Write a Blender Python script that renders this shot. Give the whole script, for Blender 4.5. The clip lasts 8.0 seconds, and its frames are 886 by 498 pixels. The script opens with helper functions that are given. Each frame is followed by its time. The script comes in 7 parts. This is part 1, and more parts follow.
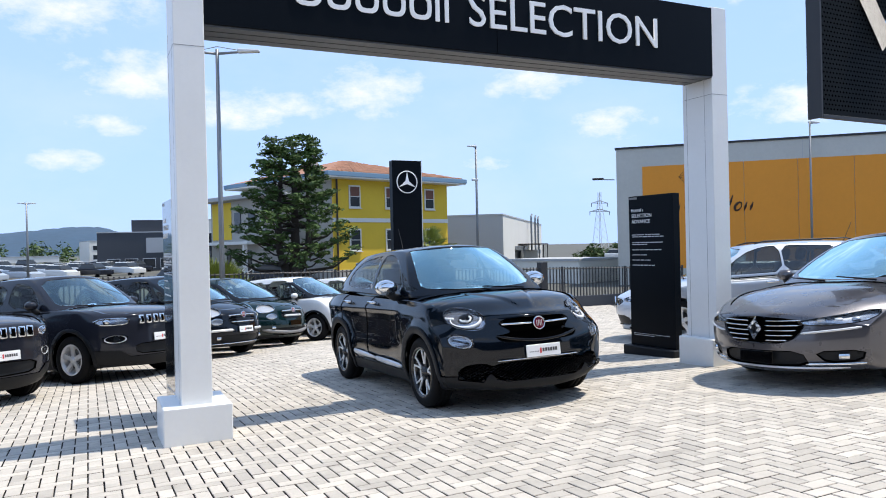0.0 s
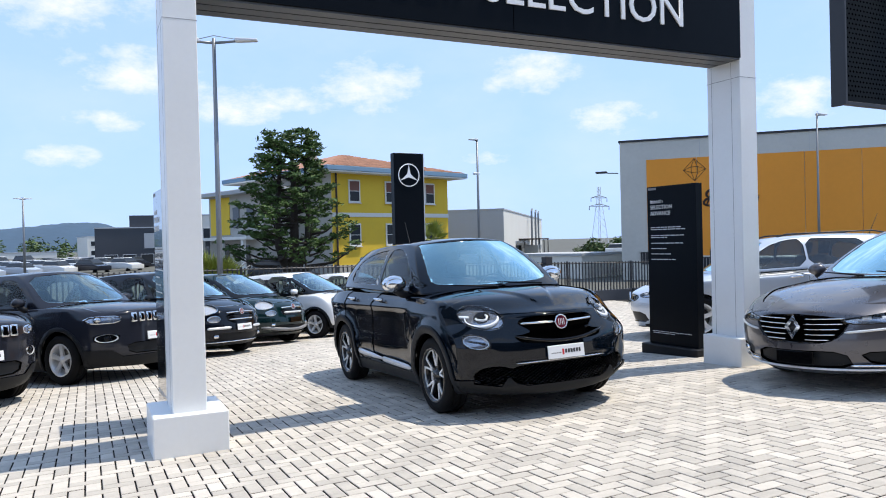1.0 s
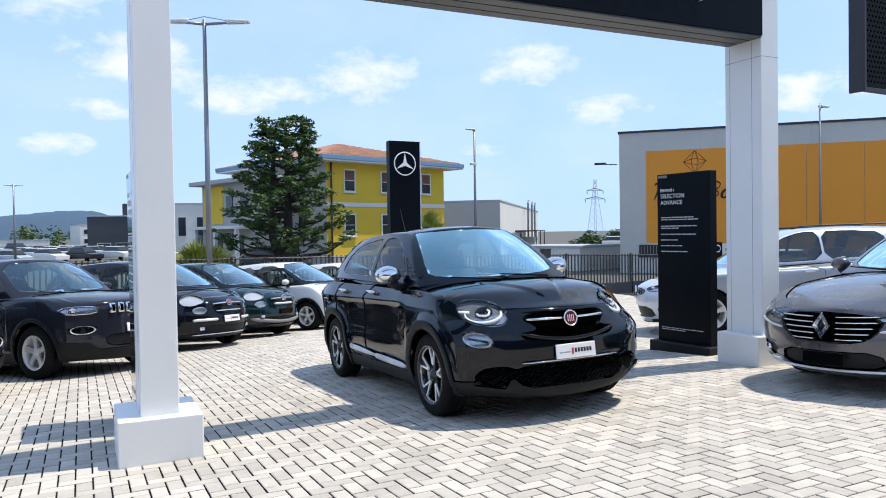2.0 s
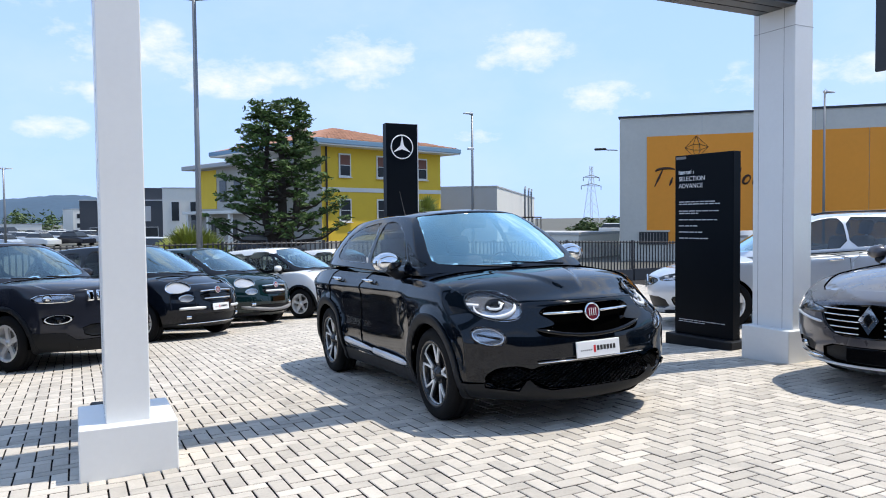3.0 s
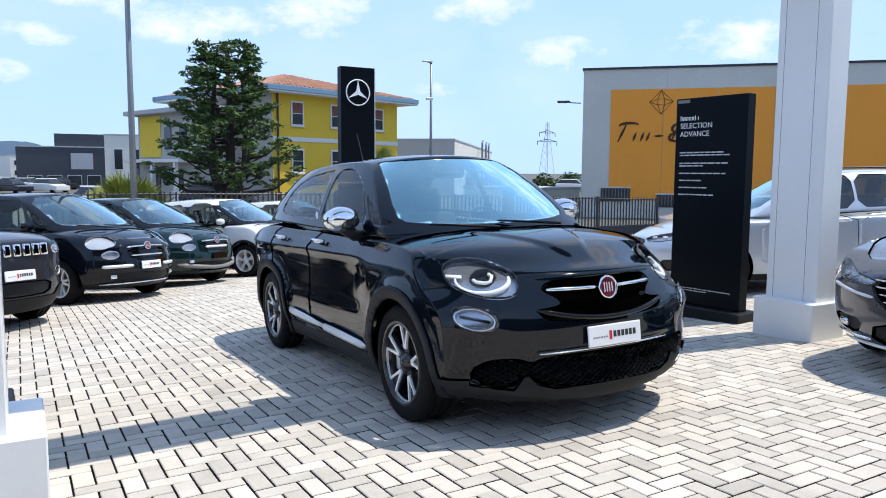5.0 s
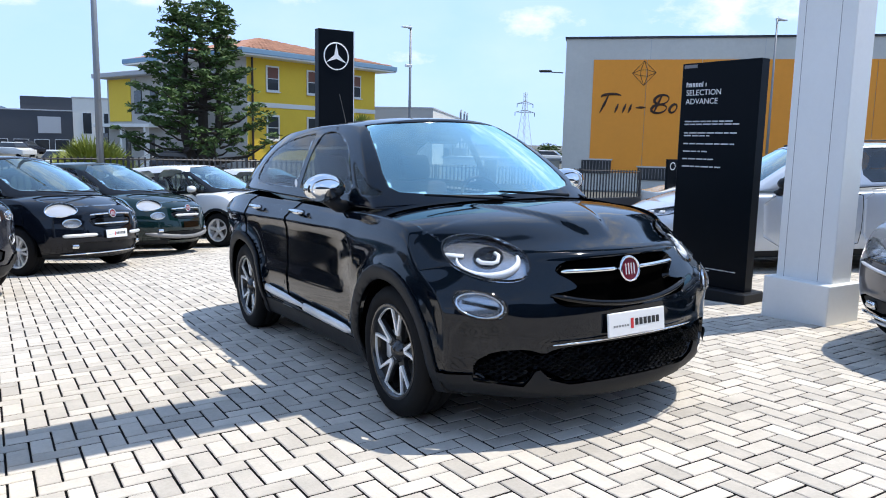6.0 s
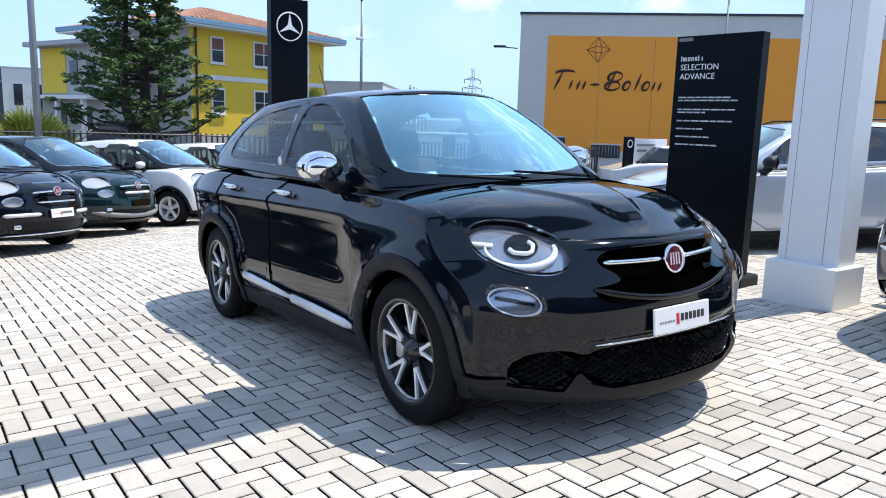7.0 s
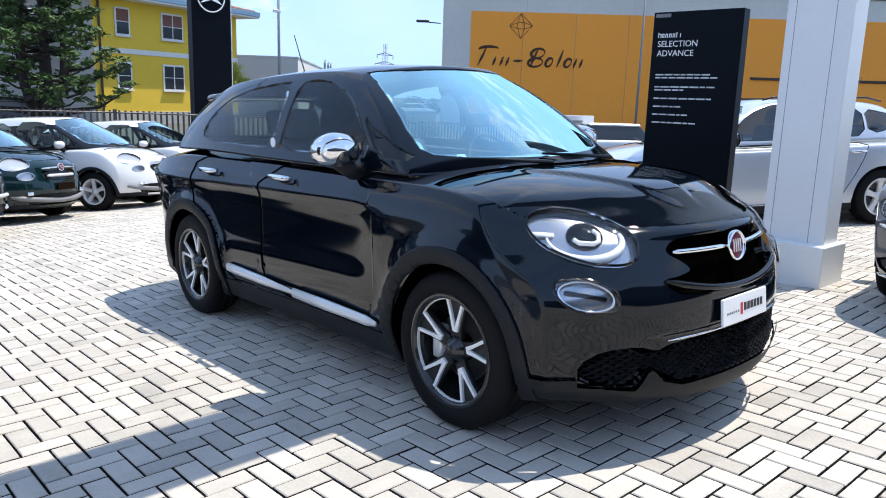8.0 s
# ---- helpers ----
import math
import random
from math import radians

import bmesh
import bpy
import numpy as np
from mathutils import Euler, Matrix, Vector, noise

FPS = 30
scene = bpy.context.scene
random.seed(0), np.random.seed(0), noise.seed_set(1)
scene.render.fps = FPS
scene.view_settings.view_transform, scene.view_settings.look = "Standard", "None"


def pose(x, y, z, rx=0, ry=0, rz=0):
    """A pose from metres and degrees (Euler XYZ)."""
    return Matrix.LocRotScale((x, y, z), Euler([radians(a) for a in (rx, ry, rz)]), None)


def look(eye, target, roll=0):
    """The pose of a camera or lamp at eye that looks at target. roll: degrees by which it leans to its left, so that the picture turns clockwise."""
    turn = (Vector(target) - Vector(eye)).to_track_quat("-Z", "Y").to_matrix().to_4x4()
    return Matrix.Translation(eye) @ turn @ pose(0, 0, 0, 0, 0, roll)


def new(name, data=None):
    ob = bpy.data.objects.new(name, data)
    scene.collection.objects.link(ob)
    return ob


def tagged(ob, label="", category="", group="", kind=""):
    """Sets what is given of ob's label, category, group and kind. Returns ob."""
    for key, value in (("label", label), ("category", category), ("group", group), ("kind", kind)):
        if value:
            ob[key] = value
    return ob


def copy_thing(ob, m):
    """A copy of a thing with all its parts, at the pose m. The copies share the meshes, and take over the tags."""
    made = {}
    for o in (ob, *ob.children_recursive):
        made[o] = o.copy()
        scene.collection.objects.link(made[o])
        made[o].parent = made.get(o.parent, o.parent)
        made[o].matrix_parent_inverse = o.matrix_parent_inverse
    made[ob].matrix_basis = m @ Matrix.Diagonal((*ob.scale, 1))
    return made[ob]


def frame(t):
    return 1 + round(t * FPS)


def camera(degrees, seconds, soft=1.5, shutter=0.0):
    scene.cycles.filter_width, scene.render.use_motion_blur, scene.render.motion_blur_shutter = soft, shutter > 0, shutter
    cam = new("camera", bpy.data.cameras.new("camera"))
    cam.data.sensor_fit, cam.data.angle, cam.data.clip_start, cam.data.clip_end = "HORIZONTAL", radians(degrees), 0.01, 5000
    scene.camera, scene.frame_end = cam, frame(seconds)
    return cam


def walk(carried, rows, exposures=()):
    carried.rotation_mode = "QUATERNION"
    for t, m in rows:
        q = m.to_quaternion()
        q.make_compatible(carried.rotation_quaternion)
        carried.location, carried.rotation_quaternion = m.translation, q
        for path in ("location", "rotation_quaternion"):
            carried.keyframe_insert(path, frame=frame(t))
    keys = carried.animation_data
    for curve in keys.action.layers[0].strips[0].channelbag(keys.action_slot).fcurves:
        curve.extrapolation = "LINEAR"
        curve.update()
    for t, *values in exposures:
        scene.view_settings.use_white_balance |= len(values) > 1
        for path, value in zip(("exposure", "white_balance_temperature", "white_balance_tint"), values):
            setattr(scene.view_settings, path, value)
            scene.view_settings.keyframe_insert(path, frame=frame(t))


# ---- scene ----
cam = camera(61.4, 8.0, soft=1.0)
PATH = [
    (0, (0.231, 0.169, 1.549), (1.092, 1.975, 1.542), -1.3),
    (0.5, (0.267, 0.427, 1.535), (1.124, 2.234, 1.523), -1.5),
    (1, (0.346, 0.706, 1.531), (1.209, 2.51, 1.511), -1.4),
    (1.5, (0.464, 0.949, 1.519), (1.333, 2.75, 1.489), -1.1),
    (3, (0.771, 1.831, 1.478), (1.655, 3.623, 1.398), -0.6),
    (3.5, (0.914, 2.113, 1.469), (1.811, 3.897, 1.366), -0.4),
    (4, (1.021, 2.412, 1.438), (1.947, 4.18, 1.308), -0.2),
    (4.5, (1.117, 2.717, 1.443), (2.079, 4.463, 1.279), 0.0),
    (6, (1.388, 3.484, 1.398), (2.427, 5.169, 1.117), 1.2),
    (6.5, (1.366, 3.751, 1.401), (2.454, 5.4, 1.089), 1.5),
    (7, (1.33, 4.018, 1.381), (2.484, 5.616, 1.041), 1.7),
    (7.5, (1.219, 4.298, 1.369), (2.459, 5.824, 1.001), 1.8),
    (8, (1.07, 4.585, 1.375), (2.395, 6.03, 0.981), 1.8),
]
EXPOSURES = [(0, 0.09, 6560, 9), (3, 0.09, 6500, 9), (8, 0.31, 6300, 9)]
walk(cam, [(t, look(eye, target, roll)) for t, eye, target, roll in PATH], EXPOSURES)

# ---- world, sun ----
SUN_DIR = Vector((0.40, -0.10, 1.0)).normalized()
world = bpy.data.worlds.new("sky")
scene.world = world
world.use_nodes = True


def node(tree, kind, **values):
    n = tree.nodes.new(kind)
    for key, value in values.items():
        n.inputs[int(key[1:]) if key[0] == "i" and key[1:].isdigit() else key].default_value = value
    return n


def maths(tree, op, a, b=None, clamp=False):
    n = tree.nodes.new("ShaderNodeMath")
    n.operation, n.use_clamp = op, clamp
    for k, v in enumerate((a, b)):
        if v is None:
            continue
        if isinstance(v, (int, float)):
            n.inputs[k].default_value = v
        else:
            tree.links.new(v, n.inputs[k])
    return n.outputs[0]


def build_sky():
    t = world.node_tree
    t.nodes.clear()
    sky = t.nodes.new("ShaderNodeTexSky")
    sky.sky_type, sky.sun_disc = "NISHITA", False
    sky.sun_elevation = math.asin(SUN_DIR.z)
    sky.sun_rotation = math.atan2(SUN_DIR.x, SUN_DIR.y)
    sky.air_density, sky.dust_density, sky.ozone_density = 1.3, 0.1, 4.0
    co = t.nodes.new("ShaderNodeTexCoord")
    sep = t.nodes.new("ShaderNodeSeparateXYZ")
    t.links.new(co.outputs["Generated"], sep.inputs[0])
    az = maths(t, "ARCTAN2", sep.outputs[0], sep.outputs[1])
    el = maths(t, "ARCSINE", sep.outputs[2])
    # cumulus clouds: azimuth, elevation, half width, half height, in degrees
    clouds = [(-4, 17.5, 9, 3.0), (3, 12.5, 5, 1.8), (20.5, 12.0, 4.0, 2.2), (12, 10.6, 6.5, 1.7), (32.5, 12.5, 4.0, 2.0),
              (38.5, 8.8, 3.4, 1.2), (-1.2, 6.4, 2.4, 0.9), (1.5, 9.0, 2.8, 0.8), (30.0, 6.3, 3.0, 0.6), (47, 18.5, 5, 2.0),
              (52, 9.5, 6, 1.6), (70, 16, 9, 4), (100, 22, 14, 5), (-40, 20, 14, 5), (-75, 30, 16, 7), (140, 30, 16, 7),
              # the last four are out of view, added to brighten the bonnet's reflections
              (180, 20, 15, 6), (-120, 18, 16, 6), (-160, 35, 14, 6), (50, 33, 20, 9), (88, 40, 22, 10), (12, 38, 18, 9), (-25, 48, 20, 10)]
    total = None
    for a, e, w, h in clouds:
        w, h = 1.15 * w, 1.2 * h
        u = maths(t, "DIVIDE", maths(t, "SUBTRACT", az, radians(a)), radians(w))
        v = maths(t, "DIVIDE", maths(t, "SUBTRACT", el, radians(e)), radians(h))
        d = maths(t, "ADD", maths(t, "MULTIPLY", u, u), maths(t, "MULTIPLY", v, v))
        m = maths(t, "SUBTRACT", 1.0, d, True)
        total = m if total is None else maths(t, "MAXIMUM", total, m)
    fine = node(t, "ShaderNodeTexNoise", Scale=16.0, Detail=7.0, Roughness=0.62)
    mapped = t.nodes.new("ShaderNodeMapping")
    mapped.inputs["Scale"].default_value = (1, 1, 1.9)
    t.links.new(co.outputs["Generated"], mapped.inputs[0])
    t.links.new(mapped.outputs[0], fine.inputs["Vector"])
    body = maths(t, "MULTIPLY", total, 0.75)
    dens = maths(t, "ADD", body, maths(t, "MULTIPLY", maths(t, "SUBTRACT", fine.outputs[0], 0.57), 3.0))
    dens = maths(t, "MULTIPLY", dens, 1.05, True)
    dens = maths(t, "MULTIPLY", dens, maths(t, "MULTIPLY", total, 3.0, True))
    # a faint high haze between the clouds
    wisp = node(t, "ShaderNodeTexNoise", Scale=4.0, Detail=5.0, Roughness=0.6)
    t.links.new(mapped.outputs[0], wisp.inputs["Vector"])
    haze = maths(t, "MULTIPLY", maths(t, "SUBTRACT", wisp.outputs[0], 0.42), 1.1, True)
    cover = maths(t, "MAXIMUM", maths(t, "MULTIPLY", dens, 0.9), maths(t, "MULTIPLY", haze, 0.5))
    mix = t.nodes.new("ShaderNodeMixRGB")
    mix.inputs[2].default_value = (9.5, 9.6, 9.8, 1)
    t.links.new(cover, mix.inputs[0])
    low = t.nodes.new("ShaderNodeMixRGB")
    low.inputs[2].default_value = (4.9, 7.3, 12.3, 1)
    t.links.new(maths(t, "MULTIPLY", maths(t, "POWER", 2.718, maths(t, "MULTIPLY", maths(t, "MAXIMUM", el, 0.0), -0.5)), 0.9), low.inputs[0])
    t.links.new(sky.outputs[0], low.inputs[1])
    t.links.new(low.outputs[0], mix.inputs[1])
    bg = node(t, "ShaderNodeBackground", Strength=SKY)
    t.links.new(mix.outputs[0], bg.inputs[0])
    out = t.nodes.new("ShaderNodeOutputWorld")
    t.links.new(bg.outputs[0], out.inputs[0])


SKY = 0.107
build_sky()
sun = new("sun", bpy.data.lights.new("sun", "SUN"))
sun.data.energy, sun.data.angle, sun.data.color = 4.65, radians(0.5), (1.0, 0.93, 0.83)
sun.matrix_world = look(SUN_DIR * 60, (0, 0, 0))

# ---- materials ----


def material(name, color, rough=0.5, metal=0.0, vary=0.08, scale=6.0, fine=60.0, bump=0.0, coat=0.0, piece=0.0, island=0.0, stain=None, spec=0.5):
    m = bpy.data.materials.new(name)
    m.use_nodes = True
    t = m.node_tree
    p = t.nodes["Principled BSDF"]
    p.inputs["Roughness"].default_value, p.inputs["Metallic"].default_value = rough, metal
    p.inputs["Coat Weight"].default_value, p.inputs["Coat Roughness"].default_value = coat, 0.02
    p.inputs["Specular IOR Level"].default_value = spec
    place = t.nodes.new("ShaderNodeNewGeometry").outputs["Position"]
    big = node(t, "ShaderNodeTexNoise", Scale=scale, Detail=4.0, Roughness=0.6)
    small = node(t, "ShaderNodeTexNoise", Scale=fine, Detail=3.0, Roughness=0.6)
    for n in (big, small):
        t.links.new(place, n.inputs["Vector"])
    amount = maths(t, "ADD", maths(t, "MULTIPLY", maths(t, "SUBTRACT", big.outputs[0], 0.5), 2.2 * vary), maths(t, "MULTIPLY", maths(t, "SUBTRACT", small.outputs[0], 0.5), 1.4 * vary))
    if piece:
        info = t.nodes.new("ShaderNodeObjectInfo")
        amount = maths(t, "ADD", amount, maths(t, "MULTIPLY", maths(t, "SUBTRACT", info.outputs["Random"], 0.5), piece))
    if island:
        geo = t.nodes.new("ShaderNodeNewGeometry")
        amount = maths(t, "ADD", amount, maths(t, "MULTIPLY", maths(t, "SUBTRACT", geo.outputs["Random Per Island"], 0.5), island))
    hsv = node(t, "ShaderNodeHueSaturation", Color=(*color, 1))
    t.links.new(maths(t, "ADD", amount, 1.0), hsv.inputs["Value"])
    colour = hsv.outputs[0]
    if stain:
        blot = node(t, "ShaderNodeTexNoise", Scale=scale * 0.35, Detail=6.0, Roughness=0.7)
        t.links.new(place, blot.inputs["Vector"])
        over = t.nodes.new("ShaderNodeMixRGB")
        over.inputs[2].default_value = (*stain[0], 1)
        t.links.new(maths(t, "MULTIPLY", maths(t, "SUBTRACT", blot.outputs[0], stain[1], True), stain[2], True), over.inputs[0])
        t.links.new(colour, over.inputs[1])
        colour = over.outputs[0]
    t.links.new(colour, p.inputs["Base Color"])
    t.links.new(maths(t, "ADD", maths(t, "MULTIPLY", maths(t, "SUBTRACT", big.outputs[0], 0.5), 0.25 * rough), rough), p.inputs["Roughness"])
    if bump:
        b = node(t, "ShaderNodeBump", Strength=1.0, Distance=bump)
        t.links.new(small.outputs[0], b.inputs["Height"])
        t.links.new(b.outputs[0], p.inputs["Normal"])
    return m


def glass(name, tint, gloss=1.0, sheen=(1, 1, 1)):
    m = bpy.data.materials.new(name)
    m.use_nodes = True
    t = m.node_tree
    t.nodes.remove(t.nodes["Principled BSDF"])
    facing = t.nodes.new("ShaderNodeLayerWeight").outputs["Facing"]
    fres = maths(t, "ADD", maths(t, "MULTIPLY", maths(t, "POWER", facing, 5.0), 0.95), 0.045)
    clear = node(t, "ShaderNodeBsdfTransparent", Color=(*tint, 1))
    shine = node(t, "ShaderNodeBsdfGlossy", Roughness=0.0, Color=(*sheen, 1))
    mix = t.nodes.new("ShaderNodeMixShader")
    t.links.new(maths(t, "MULTIPLY", fres, gloss, True), mix.inputs[0])
    t.links.new(clear.outputs[0], mix.inputs[1])
    t.links.new(shine.outputs[0], mix.inputs[2])
    t.links.new(mix.outputs[0], t.nodes["Material Output"].inputs[0])
    return m


PAVER = material("concrete_paver", (0.50, 0.458, 0.398), 0.85, vary=0.20, scale=4, fine=70, bump=0.002, piece=0.34, stain=((0.20, 0.19, 0.17), 0.52, 2.0))
PAVER_JOINED = material("concrete_paver_joined", (0.50, 0.458, 0.398), 0.85, vary=0.20, scale=4, fine=70, bump=0.002, island=0.34, stain=((0.20, 0.19, 0.17), 0.52, 2.0))
JOINT = material("joint_sand", (0.016, 0.015, 0.014), 0.95, vary=0.3, scale=8, fine=120, bump=0.003)
FAR_GROUND = material("far_ground", (0.10, 0.10, 0.085), 0.95, vary=0.3, scale=0.08, fine=1.2)
ASPHALT = material("asphalt", (0.06, 0.06, 0.062), 0.9, vary=0.2, scale=0.6, fine=90, bump=0.003)
WHITE_PAINT = material("white_painted_metal", (0.79, 0.80, 0.795), 0.35, vary=0.04, scale=2.0, fine=25, stain=((0.50, 0.48, 0.44), 0.62, 1.6))
GREY_PAINT = material("light_grey_metal", (0.62, 0.63, 0.64), 0.35, vary=0.04, scale=2.0, fine=25)
SIGN_BLACK = material("anthracite_panel", (0.0035, 0.0055, 0.0085), 0.35, vary=0.12, scale=3, fine=30, spec=0.08)
SIGN_GLOSS = material("gloss_anthracite_panel", (0.014, 0.017, 0.021), 0.08, vary=0.12, scale=3, fine=30, coat=0.6)
FASCIA = material("black_perforated_sheet", (0.0035, 0.005, 0.006), 0.6, vary=0.1, scale=3, spec=0.1)
SOFFIT = material("dark_soffit", (0.05, 0.052, 0.055), 0.4, vary=0.15, scale=2, fine=20)
LETTER = material("white_letter", (0.82, 0.83, 0.84), 0.5, vary=0.02)
BAR = material("small_print", (0.55, 0.57, 0.60), 0.6, vary=0.05)
CAR_BLACK = material("black_car_paint", (0.0014, 0.0036, 0.0075), 0.06, vary=0.1, spec=0.42)
CAR_GREY = material("dark_grey_car_paint", (0.016, 0.018, 0.026), 0.10, vary=0.1, spec=0.42)
CAR_NAVY = material("blue_black_car_paint", (0.004, 0.006, 0.011), 0.04, vary=0.1, spec=0.35)
CAR_GREEN = material("dark_green_car_paint", (0.004, 0.017, 0.019), 0.05, vary=0.1)
CAR_WHITE = material("white_car_paint", (0.78, 0.78, 0.77), 0.25, vary=0.03, coat=1.0)
CAR_SILVER = material("silver_car_paint", (0.52, 0.57, 0.64), 0.3, 0.3, vary=0.04, coat=1.0)
CAR_TAUPE = material("warm_grey_car_paint", (0.088, 0.086, 0.098), 0.28, 0.5, vary=0.06, coat=0.9)
PLASTIC = material("black_plastic", (0.010, 0.0115, 0.014), 0.5, spec=0.2, vary=0.15, scale=10, fine=200, bump=0.0004)
GLOSS_PLASTIC = material("gloss_black_plastic", (0.003, 0.003, 0.0035), 0.08, vary=0.1, spec=0.35)
MESH_PLASTIC = material("intake_mesh_plastic", (0.022, 0.023, 0.025), 0.3, vary=0.1, spec=0.6)
GREY_PLASTIC = material("grey_plastic_trim", (0.20, 0.20, 0.205), 0.45, vary=0.08)
RUBBER = material("tyre_rubber", (0.0075, 0.0075, 0.008), 0.75, spec=0.15, vary=0.25, scale=12, fine=120, bump=0.0006)
GAP = material("panel_gap", (0.0012, 0.0012, 0.0012), 0.9, vary=0.1, spec=0.0)
CHROME = material("chrome", (0.82, 0.83, 0.84), 0.06, 1.0, vary=0.02)
SATIN = material("satin_aluminium", (0.74, 0.75, 0.76), 0.35, 0.35, vary=0.05)
ALLOY = material("silver_alloy", (0.70, 0.71, 0.72), 0.35, 0.4, vary=0.05)
MACHINED = material("machined_alloy", (0.86, 0.865, 0.87), 0.3, 0.15, vary=0.03)
RIM_GREY = material("dark_grey_rim", (0.016, 0.017, 0.019), 0.4, vary=0.1, spec=0.3)
RIM_BLACK = material("black_rim", (0.008, 0.008, 0.009), 0.25, vary=0.1, coat=0.4)
DISC = material("brake_disc", (0.22, 0.21, 0.2), 0.4, 0.9, vary=0.1)
GLASS = glass("car_glass", (0.80, 0.90, 0.88), 0.75)
GLASS_DARK = glass("tinted_car_glass", (0.35, 0.40, 0.40), 2.0)
WINDSCREEN = glass("windscreen_glass", (0.72, 0.84, 0.87), 7.5, (0.66, 0.97, 1.0))
WINDSCREEN_PLAIN = glass("plain_windscreen_glass", (0.50, 0.60, 0.61), 3.0, (0.78, 0.97, 1.0))
LENS = glass("lamp_lens", (0.94, 0.95, 0.96), 1.0)
BRIGHT_BOWL = material("chrome_lamp_reflector", (0.60, 0.61, 0.63), 0.15, 0.45, vary=0.15, scale=18)
BOWL = material("lamp_reflector", (0.46, 0.48, 0.52), 0.15, 0.75, vary=0.12, scale=16)
LIGHT_WHITE = material("lamp_white", (0.85, 0.86, 0.88), 0.25, vary=0.02)
TAIL_RED = material("tail_lamp_red", (0.35, 0.01, 0.015), 0.15, vary=0.05, coat=0.6)
EMBLEM_RED = material("emblem_red", (0.17, 0.008, 0.025), 0.45, vary=0.05, spec=0.2)
PLATE = material("plate_white", (0.80, 0.81, 0.82), 0.35, vary=0.02)
INK = material("dark_print", (0.02, 0.02, 0.022), 0.5, vary=0.02)
INK_RED = material("red_print", (0.55, 0.02, 0.03), 0.5, vary=0.02)
SEAT = material("dark_fabric", (0.03, 0.032, 0.035), 0.8, vary=0.2, scale=20, fine=300)
DASH = material("dashboard_plastic", (0.02, 0.021, 0.023), 0.6, vary=0.1)
YELLOW = material("yellow_render", (0.74, 0.50, 0.045), 0.85, vary=0.06, scale=0.5, fine=8, stain=((0.42, 0.30, 0.06), 0.62, 1.0))
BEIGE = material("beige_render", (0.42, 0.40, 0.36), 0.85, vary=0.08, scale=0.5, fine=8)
WHITE_WALL = material("white_trim_render", (0.70, 0.69, 0.65), 0.8, vary=0.05, scale=1, fine=10)
CONCRETE = material("precast_concrete", (0.56, 0.54, 0.485), 0.88, vary=0.10, scale=0.5, fine=6, stain=((0.26, 0.25, 0.22), 0.58, 1.4))
ORANGE = material("orange_render", (0.84, 0.315, 0.034), 0.8, vary=0.06, scale=0.35, fine=5, stain=((0.60, 0.26, 0.04), 0.6, 1.0))
BROWN_INK = material("brown_lettering", (0.035, 0.014, 0.008), 0.6, vary=0.05)
GREY_WALL = material("grey_cladding", (0.42, 0.43, 0.44), 0.7, vary=0.05, scale=0.4, fine=6)
LIGHT_WALL = material("off_white_wall", (0.70, 0.68, 0.62), 0.8, vary=0.06, scale=0.4, fine=6, stain=((0.4, 0.38, 0.34), 0.6, 1.0))
DARK_WALL = material("dark_cladding", (0.045, 0.05, 0.06), 0.6, vary=0.1, scale=0.4, fine=4)
TERRACOTTA = material("terracotta_tile", (0.31, 0.15, 0.09), 0.85, vary=0.35, scale=1.5, fine=12, island=0.35)
BLUE_FASCIA = material("blue_fascia", (0.16, 0.27, 0.38), 0.6, vary=0.05)
WINDOW_DARK = material("dark_window", (0.03, 0.035, 0.04), 0.1, vary=0.2, scale=0.8)
SHUTTER = material("brown_roller_blind", (0.16, 0.06, 0.035), 0.6, vary=0.1, scale=4)
PIPE_BROWN = material("brown_downpipe", (0.035, 0.018, 0.012), 0.5, vary=0.1)
STEEL = material("galvanised_steel", (0.22, 0.23, 0.24), 0.45, 0.5, vary=0.1, scale=3)
DARK_STEEL = material("dark_painted_steel", (0.022, 0.022, 0.025), 0.5, vary=0.15, scale=4)
BARK = material("bark", (0.035, 0.027, 0.020), 0.95, vary=0.3, scale=4, fine=30, bump=0.02)
NEEDLE = material("cedar_needles", (0.052, 0.098, 0.018), 0.75, vary=0.3, scale=0.5, fine=6, island=0.7)
PALM = material("palm_leaf", (0.20, 0.23, 0.04), 0.6, vary=0.3, scale=1, fine=8, island=0.5)
LEAF = material("broadleaf", (0.055, 0.095, 0.022), 0.7, vary=0.3, scale=0.6, fine=6, island=0.6)
# distance haze is painted in: the woodland green is shifted towards blue
HILL_HAZED = material("wooded_hill", (0.045, 0.085, 0.135), 0.95, vary=0.25, scale=0.012, fine=0.08)

# ---- mesh helpers ----


def gz(x, y):
    """Height of the sloping lot."""
    xc, yc = min(max(x, -12), 16), min(max(y, -12), 20)
    return 0.018 * (xc - 3.15) - 0.042 * (yc - 6.81) - 0.003 * max(0.0, yc - 9) ** 2


def on_lot(x, y, heading):
    """A pose on the lot at x, y that faces heading (degrees from the x axis) and tilts with the ground."""
    gx, gy = (gz(x + 0.5, y) - gz(x - 0.5, y)), (gz(x, y + 0.5) - gz(x, y - 0.5))
    up = Vector((-gx, -gy, 1)).normalized()
    fwd = Vector((math.cos(radians(heading)), math.sin(radians(heading)), 0))
    fwd = (fwd - up * fwd.dot(up)).normalized()
    m = Matrix((fwd, up.cross(fwd), up)).transposed().to_4x4()
    m.translation = (x, y, gz(x, y))
    return m


